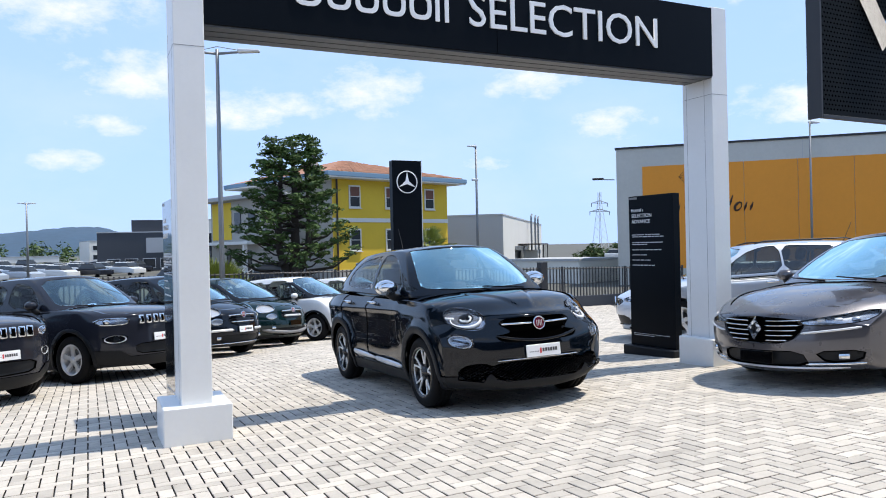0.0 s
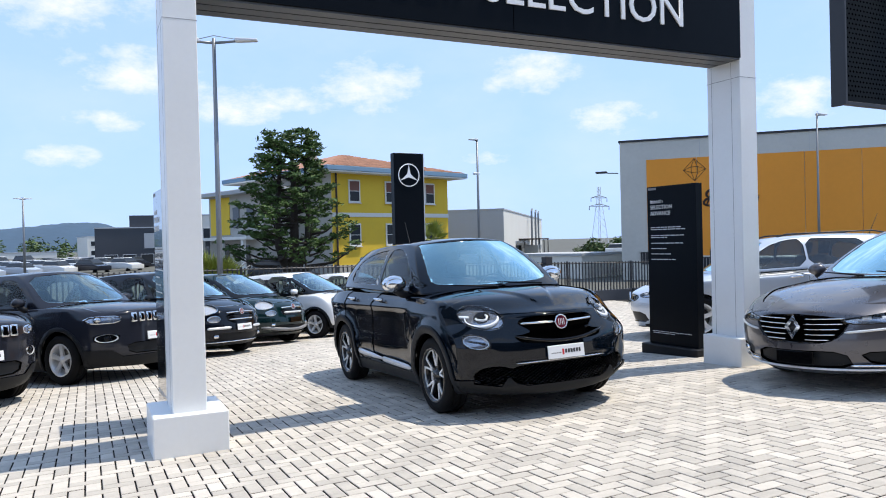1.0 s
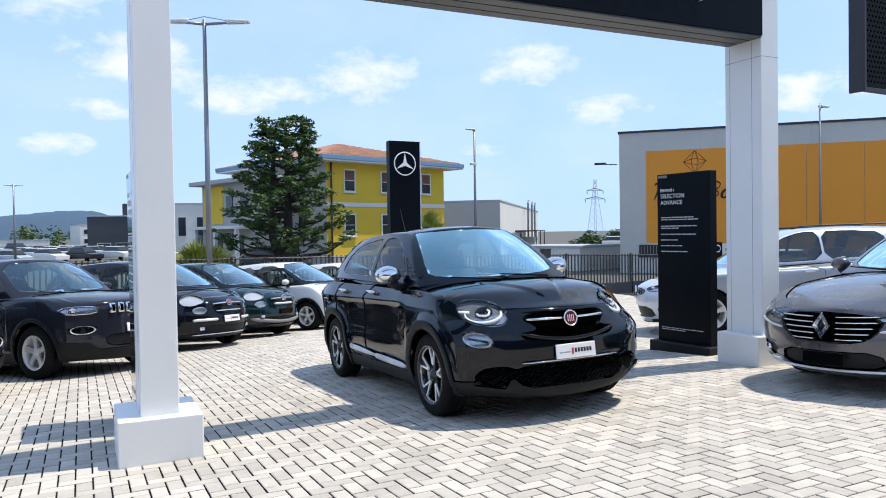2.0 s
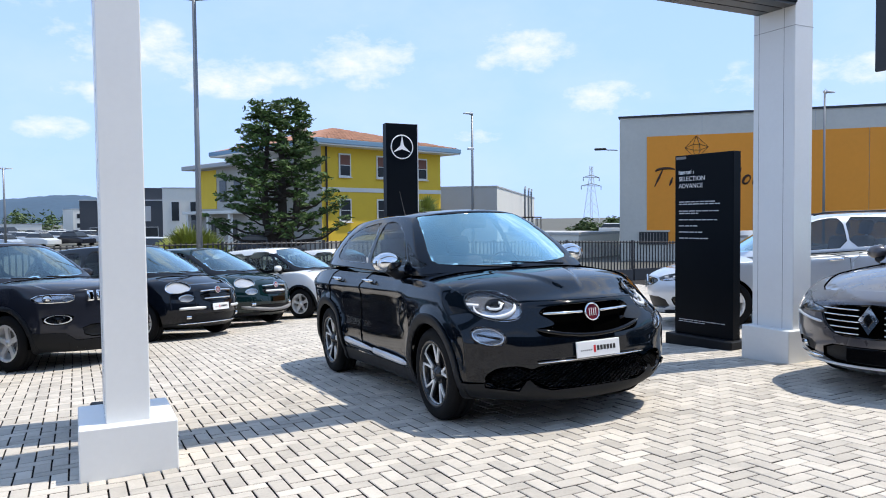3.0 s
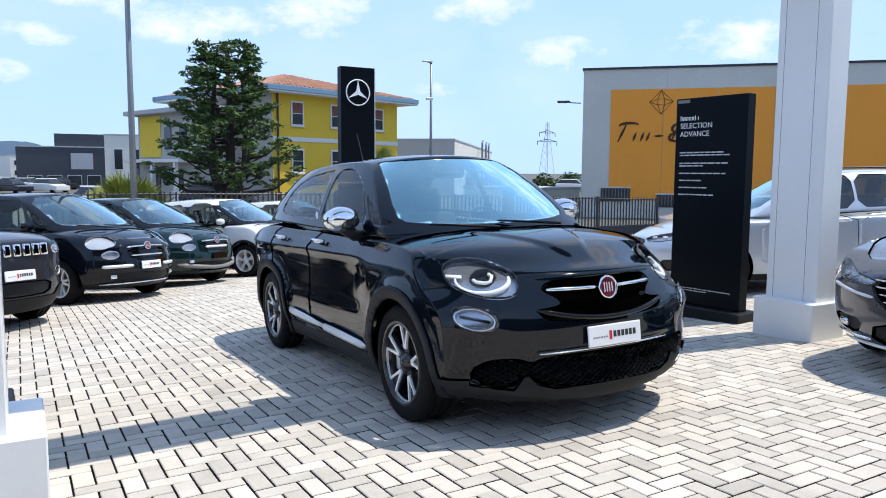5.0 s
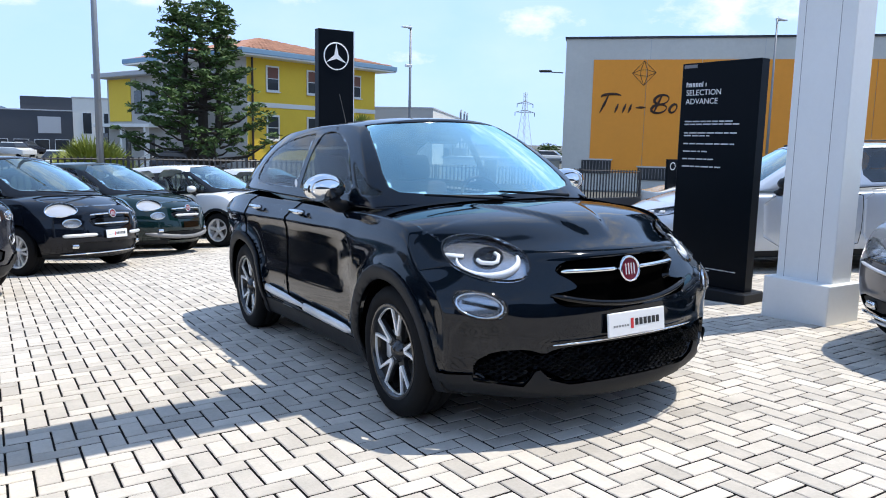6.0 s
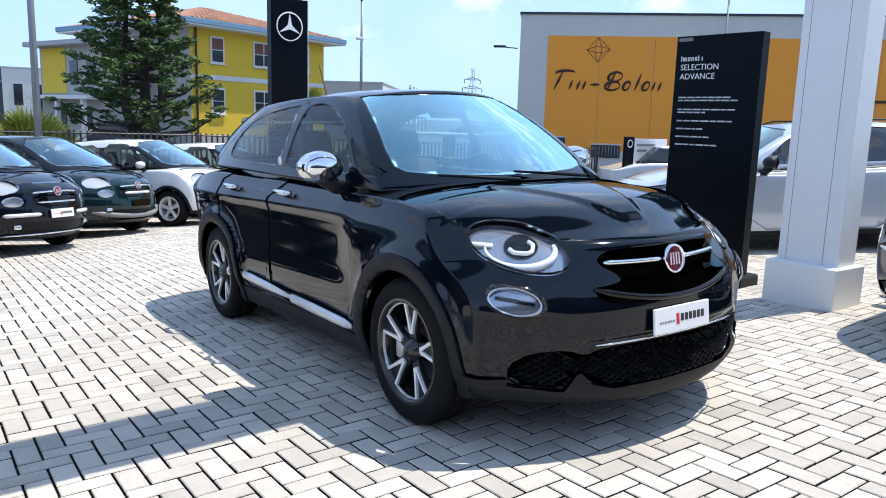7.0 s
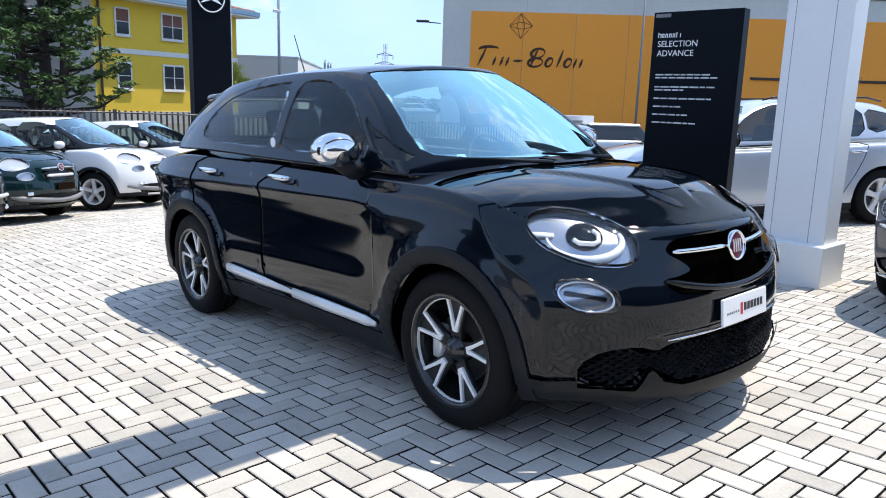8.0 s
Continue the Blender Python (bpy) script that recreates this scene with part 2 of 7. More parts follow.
def part(name, bm, mats, parent=None, label="", smooth=False, at=None):
    me = bpy.data.meshes.new(name)
    bm.to_mesh(me)
    bm.free()
    for m in mats if isinstance(mats, (list, tuple)) else [mats]:
        me.materials.append(m)
    if smooth:
        me.polygons.foreach_set("use_smooth", [True] * len(me.polygons))
    ob = new(name, me)
    if parent:
        ob.parent = parent
    if at is not None:
        ob.matrix_basis = at
    if label:
        ob["label"] = label
    return ob


def thing(name, at, label, category, group="", kind=""):
    ob = new(name)
    ob.matrix_basis = at
    ob.empty_display_size = 0.2
    return tagged(ob, label, category, group, kind)


def box(x0, x1, y0, y1, z0, z1, bevel=0.0, bm=None, seg=1):
    bm = bm or bmesh.new()
    vs = [bm.verts.new((x, y, z)) for z in (z0, z1) for x, y in ((x0, y0), (x1, y0), (x1, y1), (x0, y1))]
    fs = [bm.faces.new([vs[i] for i in q]) for q in ((3, 2, 1, 0), (4, 5, 6, 7), (0, 1, 5, 4), (1, 2, 6, 5), (2, 3, 7, 6), (3, 0, 4, 7))]
    if bevel:
        es = list({e for f in fs for e in f.edges})
        bmesh.ops.bevel(bm, geom=es, offset=bevel, segments=seg, affect="EDGES", profile=0.5)
    return bm


def lathe(profile, n=32, axis="Y", bm=None, caps=False):
    """Turns (radius, along) pairs round an axis."""
    bm = bm or bmesh.new()
    rings = []
    for r, h in profile:
        ring = []
        for i in range(n):
            a = 2 * math.pi * i / n
            c, s = r * math.cos(a), r * math.sin(a)
            ring.append(bm.verts.new({"X": (h, c, s), "Y": (c, h, s), "Z": (c, s, h)}[axis]))
        rings.append(ring)
    for a, b in zip(rings, rings[1:]):
        for i in range(n):
            bm.faces.new((a[i], a[(i + 1) % n], b[(i + 1) % n], b[i]))
    if caps:
        bm.faces.new(rings[0][::-1])
        bm.faces.new(rings[-1])
    bmesh.ops.recalc_face_normals(bm, faces=bm.faces)
    return bm


def tube(points, radii, n=8, bm=None):
    """A tapered tube through points."""
    bm = bm or bmesh.new()
    pts = [Vector(p) for p in points]
    if isinstance(radii, (int, float)):
        radii = [radii] * len(pts)
    prev, side = None, None
    for k, p in enumerate(pts):
        d = (pts[min(k + 1, len(pts) - 1)] - pts[max(k - 1, 0)]).normalized()
        if side is None:
            side = d.orthogonal().normalized()
        side = (side - d * side.dot(d)).normalized()
        up = d.cross(side)
        ring = [bm.verts.new(p + radii[k] * (math.cos(2 * math.pi * i / n) * side + math.sin(2 * math.pi * i / n) * up)) for i in range(n)]
        if prev:
            for i in range(n):
                bm.faces.new((prev[i], prev[(i + 1) % n], ring[(i + 1) % n], ring[i]))
        else:
            bm.faces.new(ring[::-1])
        prev = ring
    bm.faces.new(prev)
    return bm


def prism(outline, depth, to3d, bm=None):
    """A flat outline pushed out by depth. to3d(u, v, d) gives the place."""
    bm = bm or bmesh.new()
    a = [bm.verts.new(to3d(u, v, 0)) for u, v in outline]
    b = [bm.verts.new(to3d(u, v, depth)) for u, v in outline]
    n = len(a)
    fs = [bm.faces.new(a[::-1]), bm.faces.new(b)]
    for i in range(n):
        fs.append(bm.faces.new((a[i], a[(i + 1) % n], b[(i + 1) % n], b[i])))
    bmesh.ops.recalc_face_normals(bm, faces=fs)
    return bm


def text_mesh(words, size, depth=0.01, align="LEFT"):
    cu = bpy.data.curves.new("text", "FONT")
    cu.body, cu.size, cu.extrude, cu.align_x, cu.resolution_u = words, size, depth, align, 3
    ob = new("text", cu)
    me = bpy.data.meshes.new_from_object(ob.evaluated_get(bpy.context.evaluated_depsgraph_get()))
    bm = bmesh.new()
    bm.from_mesh(me)
    bpy.data.objects.remove(ob)
    bpy.data.curves.remove(cu)
    bpy.data.meshes.remove(me)
    return bm


def curve(points):
    """A smooth function through (x, y) pairs in rising x."""
    xs, ys = [p[0] for p in points], [p[1] for p in points]
    n = len(xs)
    d = [(ys[i + 1] - ys[i]) / (xs[i + 1] - xs[i]) for i in range(n - 1)]
    m = [d[0]] + [0 if d[i - 1] * d[i] <= 0 else 2 * d[i - 1] * d[i] / (d[i - 1] + d[i]) for i in range(1, n - 1)] + [d[-1]]

    def f(x):
        if x <= xs[0]:
            return ys[0]
        if x >= xs[-1]:
            return ys[-1]
        i = max(k for k in range(n - 1) if xs[k] <= x)
        h = xs[i + 1] - xs[i]
        s = (x - xs[i]) / h
        return (1 + 2 * s) * (1 - s) ** 2 * ys[i] + s * (1 - s) ** 2 * h * m[i] + s * s * (3 - 2 * s) * ys[i + 1] + s * s * (s - 1) * h * m[i + 1]
    return f


def soften(poly, times=2):
    """Rounds a closed outline."""
    for _ in range(times):
        out = []
        for i, p in enumerate(poly):
            q = poly[(i + 1) % len(poly)]
            out += [(0.78 * p[0] + 0.22 * q[0], 0.78 * p[1] + 0.22 * q[1]), (0.22 * p[0] + 0.78 * q[0], 0.22 * p[1] + 0.78 * q[1])]
        poly = out
    return poly


def oval(cu, cv, ru, rv, turn=0, n=28, power=2.0):
    out, c, s = [], math.cos(radians(turn)), math.sin(radians(turn))
    for i in range(n):
        a = 2 * math.pi * i / n
        u, v = math.cos(a), math.sin(a)
        u, v = ru * math.copysign(abs(u) ** (2 / power), u), rv * math.copysign(abs(v) ** (2 / power), v)
        out.append((cu + c * u - s * v, cv + s * u + c * v))
    return out


def inside(poly, u, v):
    hit = False
    for i, (a, b) in enumerate(poly):
        c, d = poly[i - 1]
        if (b > v) != (d > v) and u < (c - a) * (v - b) / (d - b) + a:
            hit = not hit
    return hit


def cut(bm, poly, axes, ok):
    """Cuts the outline, seen along the third axis, into the faces that ok() takes; returns the faces within it."""
    i, j = axes
    lo = (min(p[0] for p in poly) - 0.001, min(p[1] for p in poly) - 0.001)
    hi = (max(p[0] for p in poly) + 0.001, max(p[1] for p in poly) + 0.001)

    def span(f):
        us, vs = [v.co[i] for v in f.verts], [v.co[j] for v in f.verts]
        return min(us), max(us), min(vs), max(vs)
    live = []
    for f in bm.faces:
        box_ = span(f)
        if box_[1] > lo[0] and box_[0] < hi[0] and box_[3] > lo[1] and box_[2] < hi[1] and ok(f):
            live.append((f, *box_))
    for k, q in enumerate(poly):
        p = poly[k - 1]
        d = (q[0] - p[0], q[1] - p[1])
        if abs(d[0]) + abs(d[1]) < 1e-6:
            continue
        e0, e1 = min(p[0], q[0]), max(p[0], q[0])
        g0, g1 = min(p[1], q[1]), max(p[1], q[1])
        near, rest = [], []
        for item in live:
            f, u0, u1, v0, v1 = item
            if u1 < e0 or u0 > e1 or v1 < g0 or v0 > g1:
                rest.append(item)
                continue
            ds = [(v.co[i] - p[0]) * d[1] - (v.co[j] - p[1]) * d[0] for v in f.verts]
            if min(ds) > 0 or max(ds) < 0:
                rest.append(item)
            else:
                near.append(f)
        if not near:
            continue
        co, no = [0, 0, 0], [0, 0, 0]
        size = math.hypot(*d)
        co[i], co[j], no[i], no[j] = p[0], p[1], -d[1] / size, d[0] / size
        geom = list({*near, *(e for f in near for e in f.edges), *(v for f in near for v in f.verts)})
        res = bmesh.ops.bisect_plane(bm, geom=geom, dist=0.0006, plane_co=co, plane_no=no)
        live = rest + [(f, *span(f)) for f in res["geom"] if isinstance(f, bmesh.types.BMFace)]
    out = []
    for f, *_ in live:
        if f.is_valid:
            c = f.calc_center_median()
            if inside(poly, c[i], c[j]):
                out.append(f)
    return out


def take(bm, faces, remove=True):
    """Lifts faces out of bm into a mesh of their own."""
    other, table = bmesh.new(), {}
    for f in faces:
        vs = []
        for v in f.verts:
            if v not in table:
                table[v] = other.verts.new(v.co)
            vs.append(table[v])
        try:
            other.faces.new(vs)
        except ValueError:
            pass
    if remove:
        bmesh.ops.delete(bm, geom=faces, context="FACES")
    bmesh.ops.remove_doubles(other, verts=other.verts, dist=0.0015)
    bmesh.ops.dissolve_degenerate(other, edges=other.edges, dist=0.0008)
    other.normal_update()
    return other


def rim_in(bm, width, depth):
    """Turns the border of a patch into a sunk ring of the second material."""
    res = bmesh.ops.inset_region(bm, faces=list(bm.faces), thickness=width, depth=depth, use_even_offset=False, use_boundary=True)
    for f in res["faces"]:
        f.material_index = 1
    return bm


def push(bm, amount):
    bm.normal_update()
    for v, n in [(v, v.normal.copy()) for v in bm.verts]:
        v.co += n * amount
    return bm


def smoothed(bm, levels):
    me = bpy.data.meshes.new("shell")
    bm.to_mesh(me)
    bm.free()
    ob = new("shell", me)
    mod = ob.modifiers.new("s", "SUBSURF")
    mod.levels = mod.render_levels = levels
    dg = bpy.context.evaluated_depsgraph_get()
    dg.update()
    fine = bpy.data.meshes.new_from_object(ob.evaluated_get(dg))
    out = bmesh.new()
    out.from_mesh(fine)
    bpy.data.objects.remove(ob)
    bpy.data.meshes.remove(me)
    bpy.data.meshes.remove(fine)
    return out


def shell(xs, bs, cs, place):
    """The skin of a box of cells, laid out by place(x, b, c)."""
    bm, table = bmesh.new(), {}
    na, nb, nc = len(xs) - 1, len(bs) - 1, len(cs) - 1

    def at(i, j, k):
        if (i, j, k) not in table:
            table[i, j, k] = bm.verts.new(place(xs[i], bs[j], cs[k]))
        return table[i, j, k]
    for i in range(na):
        for j in range(nb):
            bm.faces.new((at(i, j, 0), at(i, j + 1, 0), at(i + 1, j + 1, 0), at(i + 1, j, 0)))
            bm.faces.new((at(i, j, nc), at(i + 1, j, nc), at(i + 1, j + 1, nc), at(i, j + 1, nc)))
        for k in range(nc):
            bm.faces.new((at(i, 0, k), at(i + 1, 0, k), at(i + 1, 0, k + 1), at(i, 0, k + 1)))
            bm.faces.new((at(i, nb, k), at(i, nb, k + 1), at(i + 1, nb, k + 1), at(i + 1, nb, k)))
    for j in range(nb):
        for k in range(nc):
            bm.faces.new((at(0, j, k), at(0, j, k + 1), at(0, j + 1, k + 1), at(0, j + 1, k)))
            bm.faces.new((at(na, j, k), at(na, j + 1, k), at(na, j + 1, k + 1), at(na, j, k + 1)))
    bmesh.ops.recalc_face_normals(bm, faces=bm.faces)
    return bm

# ---- cars ----
# A car's own axes: x ahead from near the front axle, y to its left, z up from the ground.


def wheel_meshes(r, rim, width, style):
    """(name, bmesh, material) of a wheel that stands on its outer side at +y, its axle at the origin."""
    w = width / 2
    tyre = lathe([(rim - 0.01, -w * 0.8), (rim + 0.012, -w * 0.95), (r - 0.05, -w), (r - 0.016, -w * 0.9), (r, -w * 0.66), (r, -w * 0.3), (r - 0.006, -w * 0.28), (r - 0.006, -w * 0.22),
                  (r, -w * 0.2), (r, w * 0.2), (r - 0.006, w * 0.22), (r - 0.006, w * 0.28), (r, w * 0.3), (r, w * 0.66), (r - 0.016, w * 0.9), (r - 0.05, w), (rim + 0.012, w * 0.95), (rim - 0.01, w * 0.8)], 44)
    barrel = lathe([(rim + 0.004, w * 0.93), (rim - 0.008, w * 0.96), (rim - 0.018, w * 0.9), (rim - 0.03, w * 0.4), (rim - 0.045, -w * 0.7), (0.05, -w * 0.72)], 40)
    disc = lathe([(0.145, w * 0.05), (0.15, w * 0.02), (0.06, 0.0)], 32)
    out = [("tyre", tyre, RUBBER), ("rim", barrel, RIM_BLACK if style == "split" else ALLOY), ("brake_disc", disc, DISC)]
    face = w * 0.80

    def flat(u, v, d):
        return (u, face - 0.022 * (1 - min(1.0, math.hypot(u, v) / rim)) + d, v)
    spokes = []
    if style == "split":
        R = rim - 0.017
        for k in range(5):
            a = math.pi / 2 + 0.12 + 2 * math.pi * k / 5
            def turn(p, a=a):
                return (p[0] * math.cos(a) - p[1] * math.sin(a), p[0] * math.sin(a) + p[1] * math.cos(a))
            pocket = [(0.03, -0.034), (R * 0.40, -0.028), (R * 0.95, -R * 0.25), (R * 0.985, 0.0), (R * 0.95, R * 0.25), (R * 0.40, 0.028), (0.03, 0.034)]
            spokes.append(("spoke", prism([turn(p) for p in pocket], -0.022, lambda u, v, d: flat(u, v, d - 0.012)), RIM_GREY))
            arc = [(R * math.cos(g + math.pi / 5), R * math.sin(g + math.pi / 5)) for g in (-0.385, -0.27, -0.135, 0.0, 0.135, 0.27, 0.385)]
            spokes.append(("spoke_edge", prism([turn(p) for p in arc + [(0.965 * u, 0.965 * v) for u, v in reversed(arc)]], -0.012, flat), MACHINED))
            for q in (-1, 1):
                blade = [(0.36 * R, 0.0), (0.365 * R, q * 0.062 * R), (0.62 * R, q * 0.125 * R), (0.985 * R, q * 0.245 * R), (1.0 * R, q * 0.182 * R), (0.64 * R, q * 0.066 * R), (0.455 * R, 0.0)]
                spokes.append(("spoke_edge", prism([turn(p) for p in (blade if q > 0 else blade[::-1])], -0.014, flat), MACHINED))
    else:
        n, half = {"five": (5, 0.036), "multi": (12, 0.013), "double": (10, 0.016), "cover": (9, 0.024)}[style]
        for k in range(n):
            a = math.pi / 2 + 2 * math.pi * k / n + (0.1 * (-1) ** k if style == "double" else 0)
            def turn(p, a=a):
                return (p[0] * math.cos(a) - p[1] * math.sin(a), p[0] * math.sin(a) + p[1] * math.cos(a))
            R = rim - 0.008
            spokes.append(("spoke", prism([turn(p) for p in ((0.03, -half * 0.9), (R * 0.6, -half * 0.75), (R, -half * 1.25), (R, half * 1.25), (R * 0.6, half * 0.75), (0.03, half * 0.9))], -0.03, flat), ALLOY))
    out += spokes
    if style == "split":
        out.append(("caliper", box(0.10, 0.165, -0.02, 0.05, -0.075, 0.075, 0.012), ALLOY))
    hub = lathe([(0.0005, face + 0.004), (0.026, face + 0.003), (0.03, face - 0.002), (0.058, face - 0.02), (0.062, face - 0.05)], 24)
    out.append(("hub_cap", hub, RIM_BLACK if style == "split" else ALLOY))
    lip = lathe([(rim + 0.004, face + 0.008), (rim - 0.003, face + 0.013), (rim - 0.011, face + 0.006), (rim - 0.014, face - 0.01)], 44)
    out.append(("rim_lip", lip, RIM_BLACK if style == "split" else ALLOY))
    return out


def seat_mesh(x, y, z, wide=0.5):
    bm = box(x - 0.25, x + 0.27, y - wide / 2, y + wide / 2, z, z + 0.16, 0.05, seg=2)
    back = box(-0.07, 0.07, -wide / 2, wide / 2, 0, 0.62, 0.055, seg=2)
    head = box(-0.05, 0.05, -0.13, 0.13, 0.64, 0.84, 0.045, seg=2)
    for b, off in ((back, 0), (head, -0.0)):
        bmesh.ops.rotate(b, verts=b.verts, cent=(0, 0, 0), matrix=Matrix.Rotation(radians(-16), 3, "Y"))
        bmesh.ops.translate(b, verts=b.verts, vec=(x - 0.27, y, z + 0.08))
        me = bpy.data.meshes.new("tmp")
        b.to_mesh(me)
        b.free()
        bm.from_mesh(me)
        bpy.data.meshes.remove(me)
    return bm


def front_bow(s):
    """How far the front skin sweeps back to the sides, and how squarely, by height."""
    if "bowz" in s:
        return curve([(z, b) for z, b, p in s["bowz"]]), curve([(z, p) for z, b, p in s["bowz"]])
    return (lambda z: s.get("bow", 0.36)), (lambda z: s.get("bowp", 2.6))


def ease(t):
    t = min(1.0, max(0.0, t))
    return t * t * (3 - 2 * t)


def sculpt_crossover(bm, s):
    """Creases and swellings of the display car's skin."""
    door = curve([(0.28, 0.0), (0.42, 0.006), (0.52, 0.002), (0.64, -0.016), (0.78, -0.022), (0.87, -0.012), (0.92, 0.008), (0.96, 0.008), (1.02, 0.0)])
    bm.normal_update()
    for v in bm.verts:
        x, y, z = v.co
        a, sg, nz = abs(y), (1 if y > 0 else -1), v.normal.z
        dx = dy = dz = 0.0
        if a > 0.6:
            dy += sg * door(z) * ease((-0.35 - x) / 0.3) * ease((x + 2.45) / 0.35)
            for wx in (s["axle"], s["axle"] - s["WB"]):
                r = math.hypot(x - wx, z - s["R"])
                dy += sg * 0.020 * math.exp(-((r - 0.43) / 0.055) ** 2) * ease((z - 0.25) / 0.15)
            dy += sg * 0.018 * math.exp(-((z - 0.93) / 0.05) ** 2) * ease((-1.9 - x) / 0.5)
        if x > -0.2 and z > 0.8 and nz > 0.25:
            half = 0.075 + 0.42 * max(0.0, 0.66 - x)
            dz += 0.013 * ease((half - a) / 0.035 + 0.5) * ease((0.72 - x) / 0.18) * ease((x + 0.16) / 0.35)
        if x > 0.3 and a < 0.9:
            dx += 0.020 * math.exp(-((z - 0.875) / 0.028) ** 2) * ease((0.56 - a) / 0.18)
            dx -= 0.012 * ease((0.50 - z) / 0.03) * ease((0.60 - a) / 0.2)
            for cy, cz, r, h in ((0.62, 0.85, 0.17, 0.016), (0.735, 0.655, 0.12, 0.012)):
                d = math.hypot(a - cy, z - cz) / r
                h *= math.exp(-d ** 4)
                dx += 0.75 * h
                dy += sg * 0.65 * h
        v.co = (x + dx, y + dy, z + dz)
    bm.normal_update()


def make_car(name, s, at, label, category="car", group=""):
    """Builds a car from the measures in s. Windows, lamps, doors and trim are cut out of one smooth skin."""
    root = thing(name, at, label, category, group)
    W, paint = s["W"] / 2, s["paint"]
    nose, tail = s["nose"], -s["WB"] - s["rear"]
    zb = s.get("zb", 0.20)
    top, width = curve(sorted(s["top"])), curve(sorted(s["plan"]))
    side, front = curve(s["side"]), curve(s["front"])
    back = curve(s["back"])
    bow_at, bow_pow = front_bow(s)
    bowr = s.get("bowr", 0.22)

    def body(x, b, c):
        fw = max(0.0, (x - 0.0) / nose) ** 1.5 if x > 0 else 0.0
        rw = max(0.0, (-s["WB"] - x) / s["rear"]) ** 1.5 if x < -s["WB"] else 0.0
        zt = top(x)
        z = zb + (zt - zb) * c
        px = x + fw * front(z) - fw * bow_at(z) * abs(b) ** bow_pow(z)
        px -= rw * back(z)
        px += rw * bowr * abs(b) ** 2.6
        y = b * W * width(x) * side(z if c < 1 else z)
        drop = s.get("crown", 0.06) * abs(b) ** 3.2 * c ** 6
        lift = fw * s.get("chin", 0.05) * abs(b) ** 2 * (1 - c) ** 2
        return (px, y, z - drop + lift)
    n = s.get("cells", 22)
    xs = [nose, nose - 0.035, nose - 0.11]
    span = (tail + 0.1) - xs[-1]
    xs += [xs[-1] + span * k / n for k in range(1, n + 1)] + [tail + 0.03, tail]
    bs = [-1, -0.97, -0.88, -0.72, -0.5, -0.25, 0, 0.25, 0.5, 0.72, 0.88, 0.97, 1]
    cs = [0, 0.04, 0.14, 0.28, 0.42, 0.56, 0.70, 0.82, 0.92, 0.97, 1]
    level = s.get("level", 1)
    if s.get("sculpt"):
        xs = [nose - d for d in (0, 0.025, 0.07, 0.12, 0.18, 0.25, 0.33, 0.42, 0.52, 0.64, 0.76)]
        n = 22
        span = (tail + 0.1) - xs[-1]
        xs += [xs[-1] + span * k / n for k in range(1, n + 1)] + [tail + 0.03, tail]
        fine_bs = [-1, -0.975, -0.92, -0.84] + [-0.75 + 0.1 * k for k in range(16)] + [0.84, 0.92, 0.975, 1]
        fine_cs = [0, 0.03, 0.09, 0.17, 0.25, 0.33, 0.41, 0.49, 0.57, 0.65, 0.73, 0.81, 0.89, 0.95, 0.98, 1]
        bm = smoothed(shell(xs, fine_bs, fine_cs, body), level)
        s["sculpt"](bm, s)
    else:
        bm = smoothed(shell(xs, bs, cs, body), level)

    # greenhouse
    g = s["cabin"]
    roof = curve(sorted(g["roof"]))
    x0, x1, t0, t1 = g["base"][0], g["base"][1], g["top"][0], g["top"][1]
    belt, wb, wt = curve(sorted(g["belt"])), g["wide"][0], g["wide"][1]
    swell = g.get("swell", 0.03)

    def cabin(u, b, c):
        xb, xt = x0 + (x1 - x0) * u, t0 + (t1 - t0) * u
        x = xb + (xt - xb) * c
        zr = roof(xt)
        z0 = belt(xb) - 0.03
        z = z0 + (zr - z0) * c
        endf, endr = max(0, 1 - u / 0.3) ** 2, max(0, (u - 0.75) / 0.25) ** 2
        x -= endf * g.get("bow", 0.20) * abs(b) ** 2.4 * (1 - 0.35 * c)
        x += endr * g.get("bowr", 0.12) * abs(b) ** 2.4
        x += endf * swell * 4 * c * (1 - c) * 0.6
        x -= endr * swell * 4 * c * (1 - c) * 1.2
        taper = 1 - g.get("tail", 0.06) * max(0, (u - 0.55) / 0.45) ** 2 - 0.02 * max(0, 1 - u / 0.25) ** 2
        y = b * (wb + (wt - wb) * c + swell * 4 * c * (1 - c) * 0.8) * taper
        z -= g.get("crown", 0.045) * abs(b) ** 2.6 * c ** 4
        return (x, y, z)
    us = [0, 0.02, 0.07, 0.14, 0.22, 0.3, 0.38, 0.46, 0.54, 0.62, 0.7, 0.78, 0.86, 0.93, 0.98, 1]
    gcs = [0, 0.06, 0.18, 0.32, 0.46, 0.6, 0.74, 0.86, 0.94, 0.98, 1]
    gm = smoothed(shell(us, bs, gcs, cabin), level)
    # open the floor of the cabin and the deck below it
    bmesh.ops.delete(gm, geom=[f for f in gm.faces if f.normal.z < -0.7], context="FACES")
    hole = soften([(x0 - 0.10, -wb + 0.07), (x1 + 0.12, -wb + 0.14), (x1 + 0.12, wb - 0.14), (x0 - 0.10, wb - 0.07)], 1)
    fs = cut(bm, hole, (0, 1), lambda f: f.normal.z > 0.5 and f.calc_center_median().z > 0.7)
    bmesh.ops.delete(bm, geom=fs, context="FACES")

    # wheel openings with their trim
    ahead = s.get("axle", 0.0)
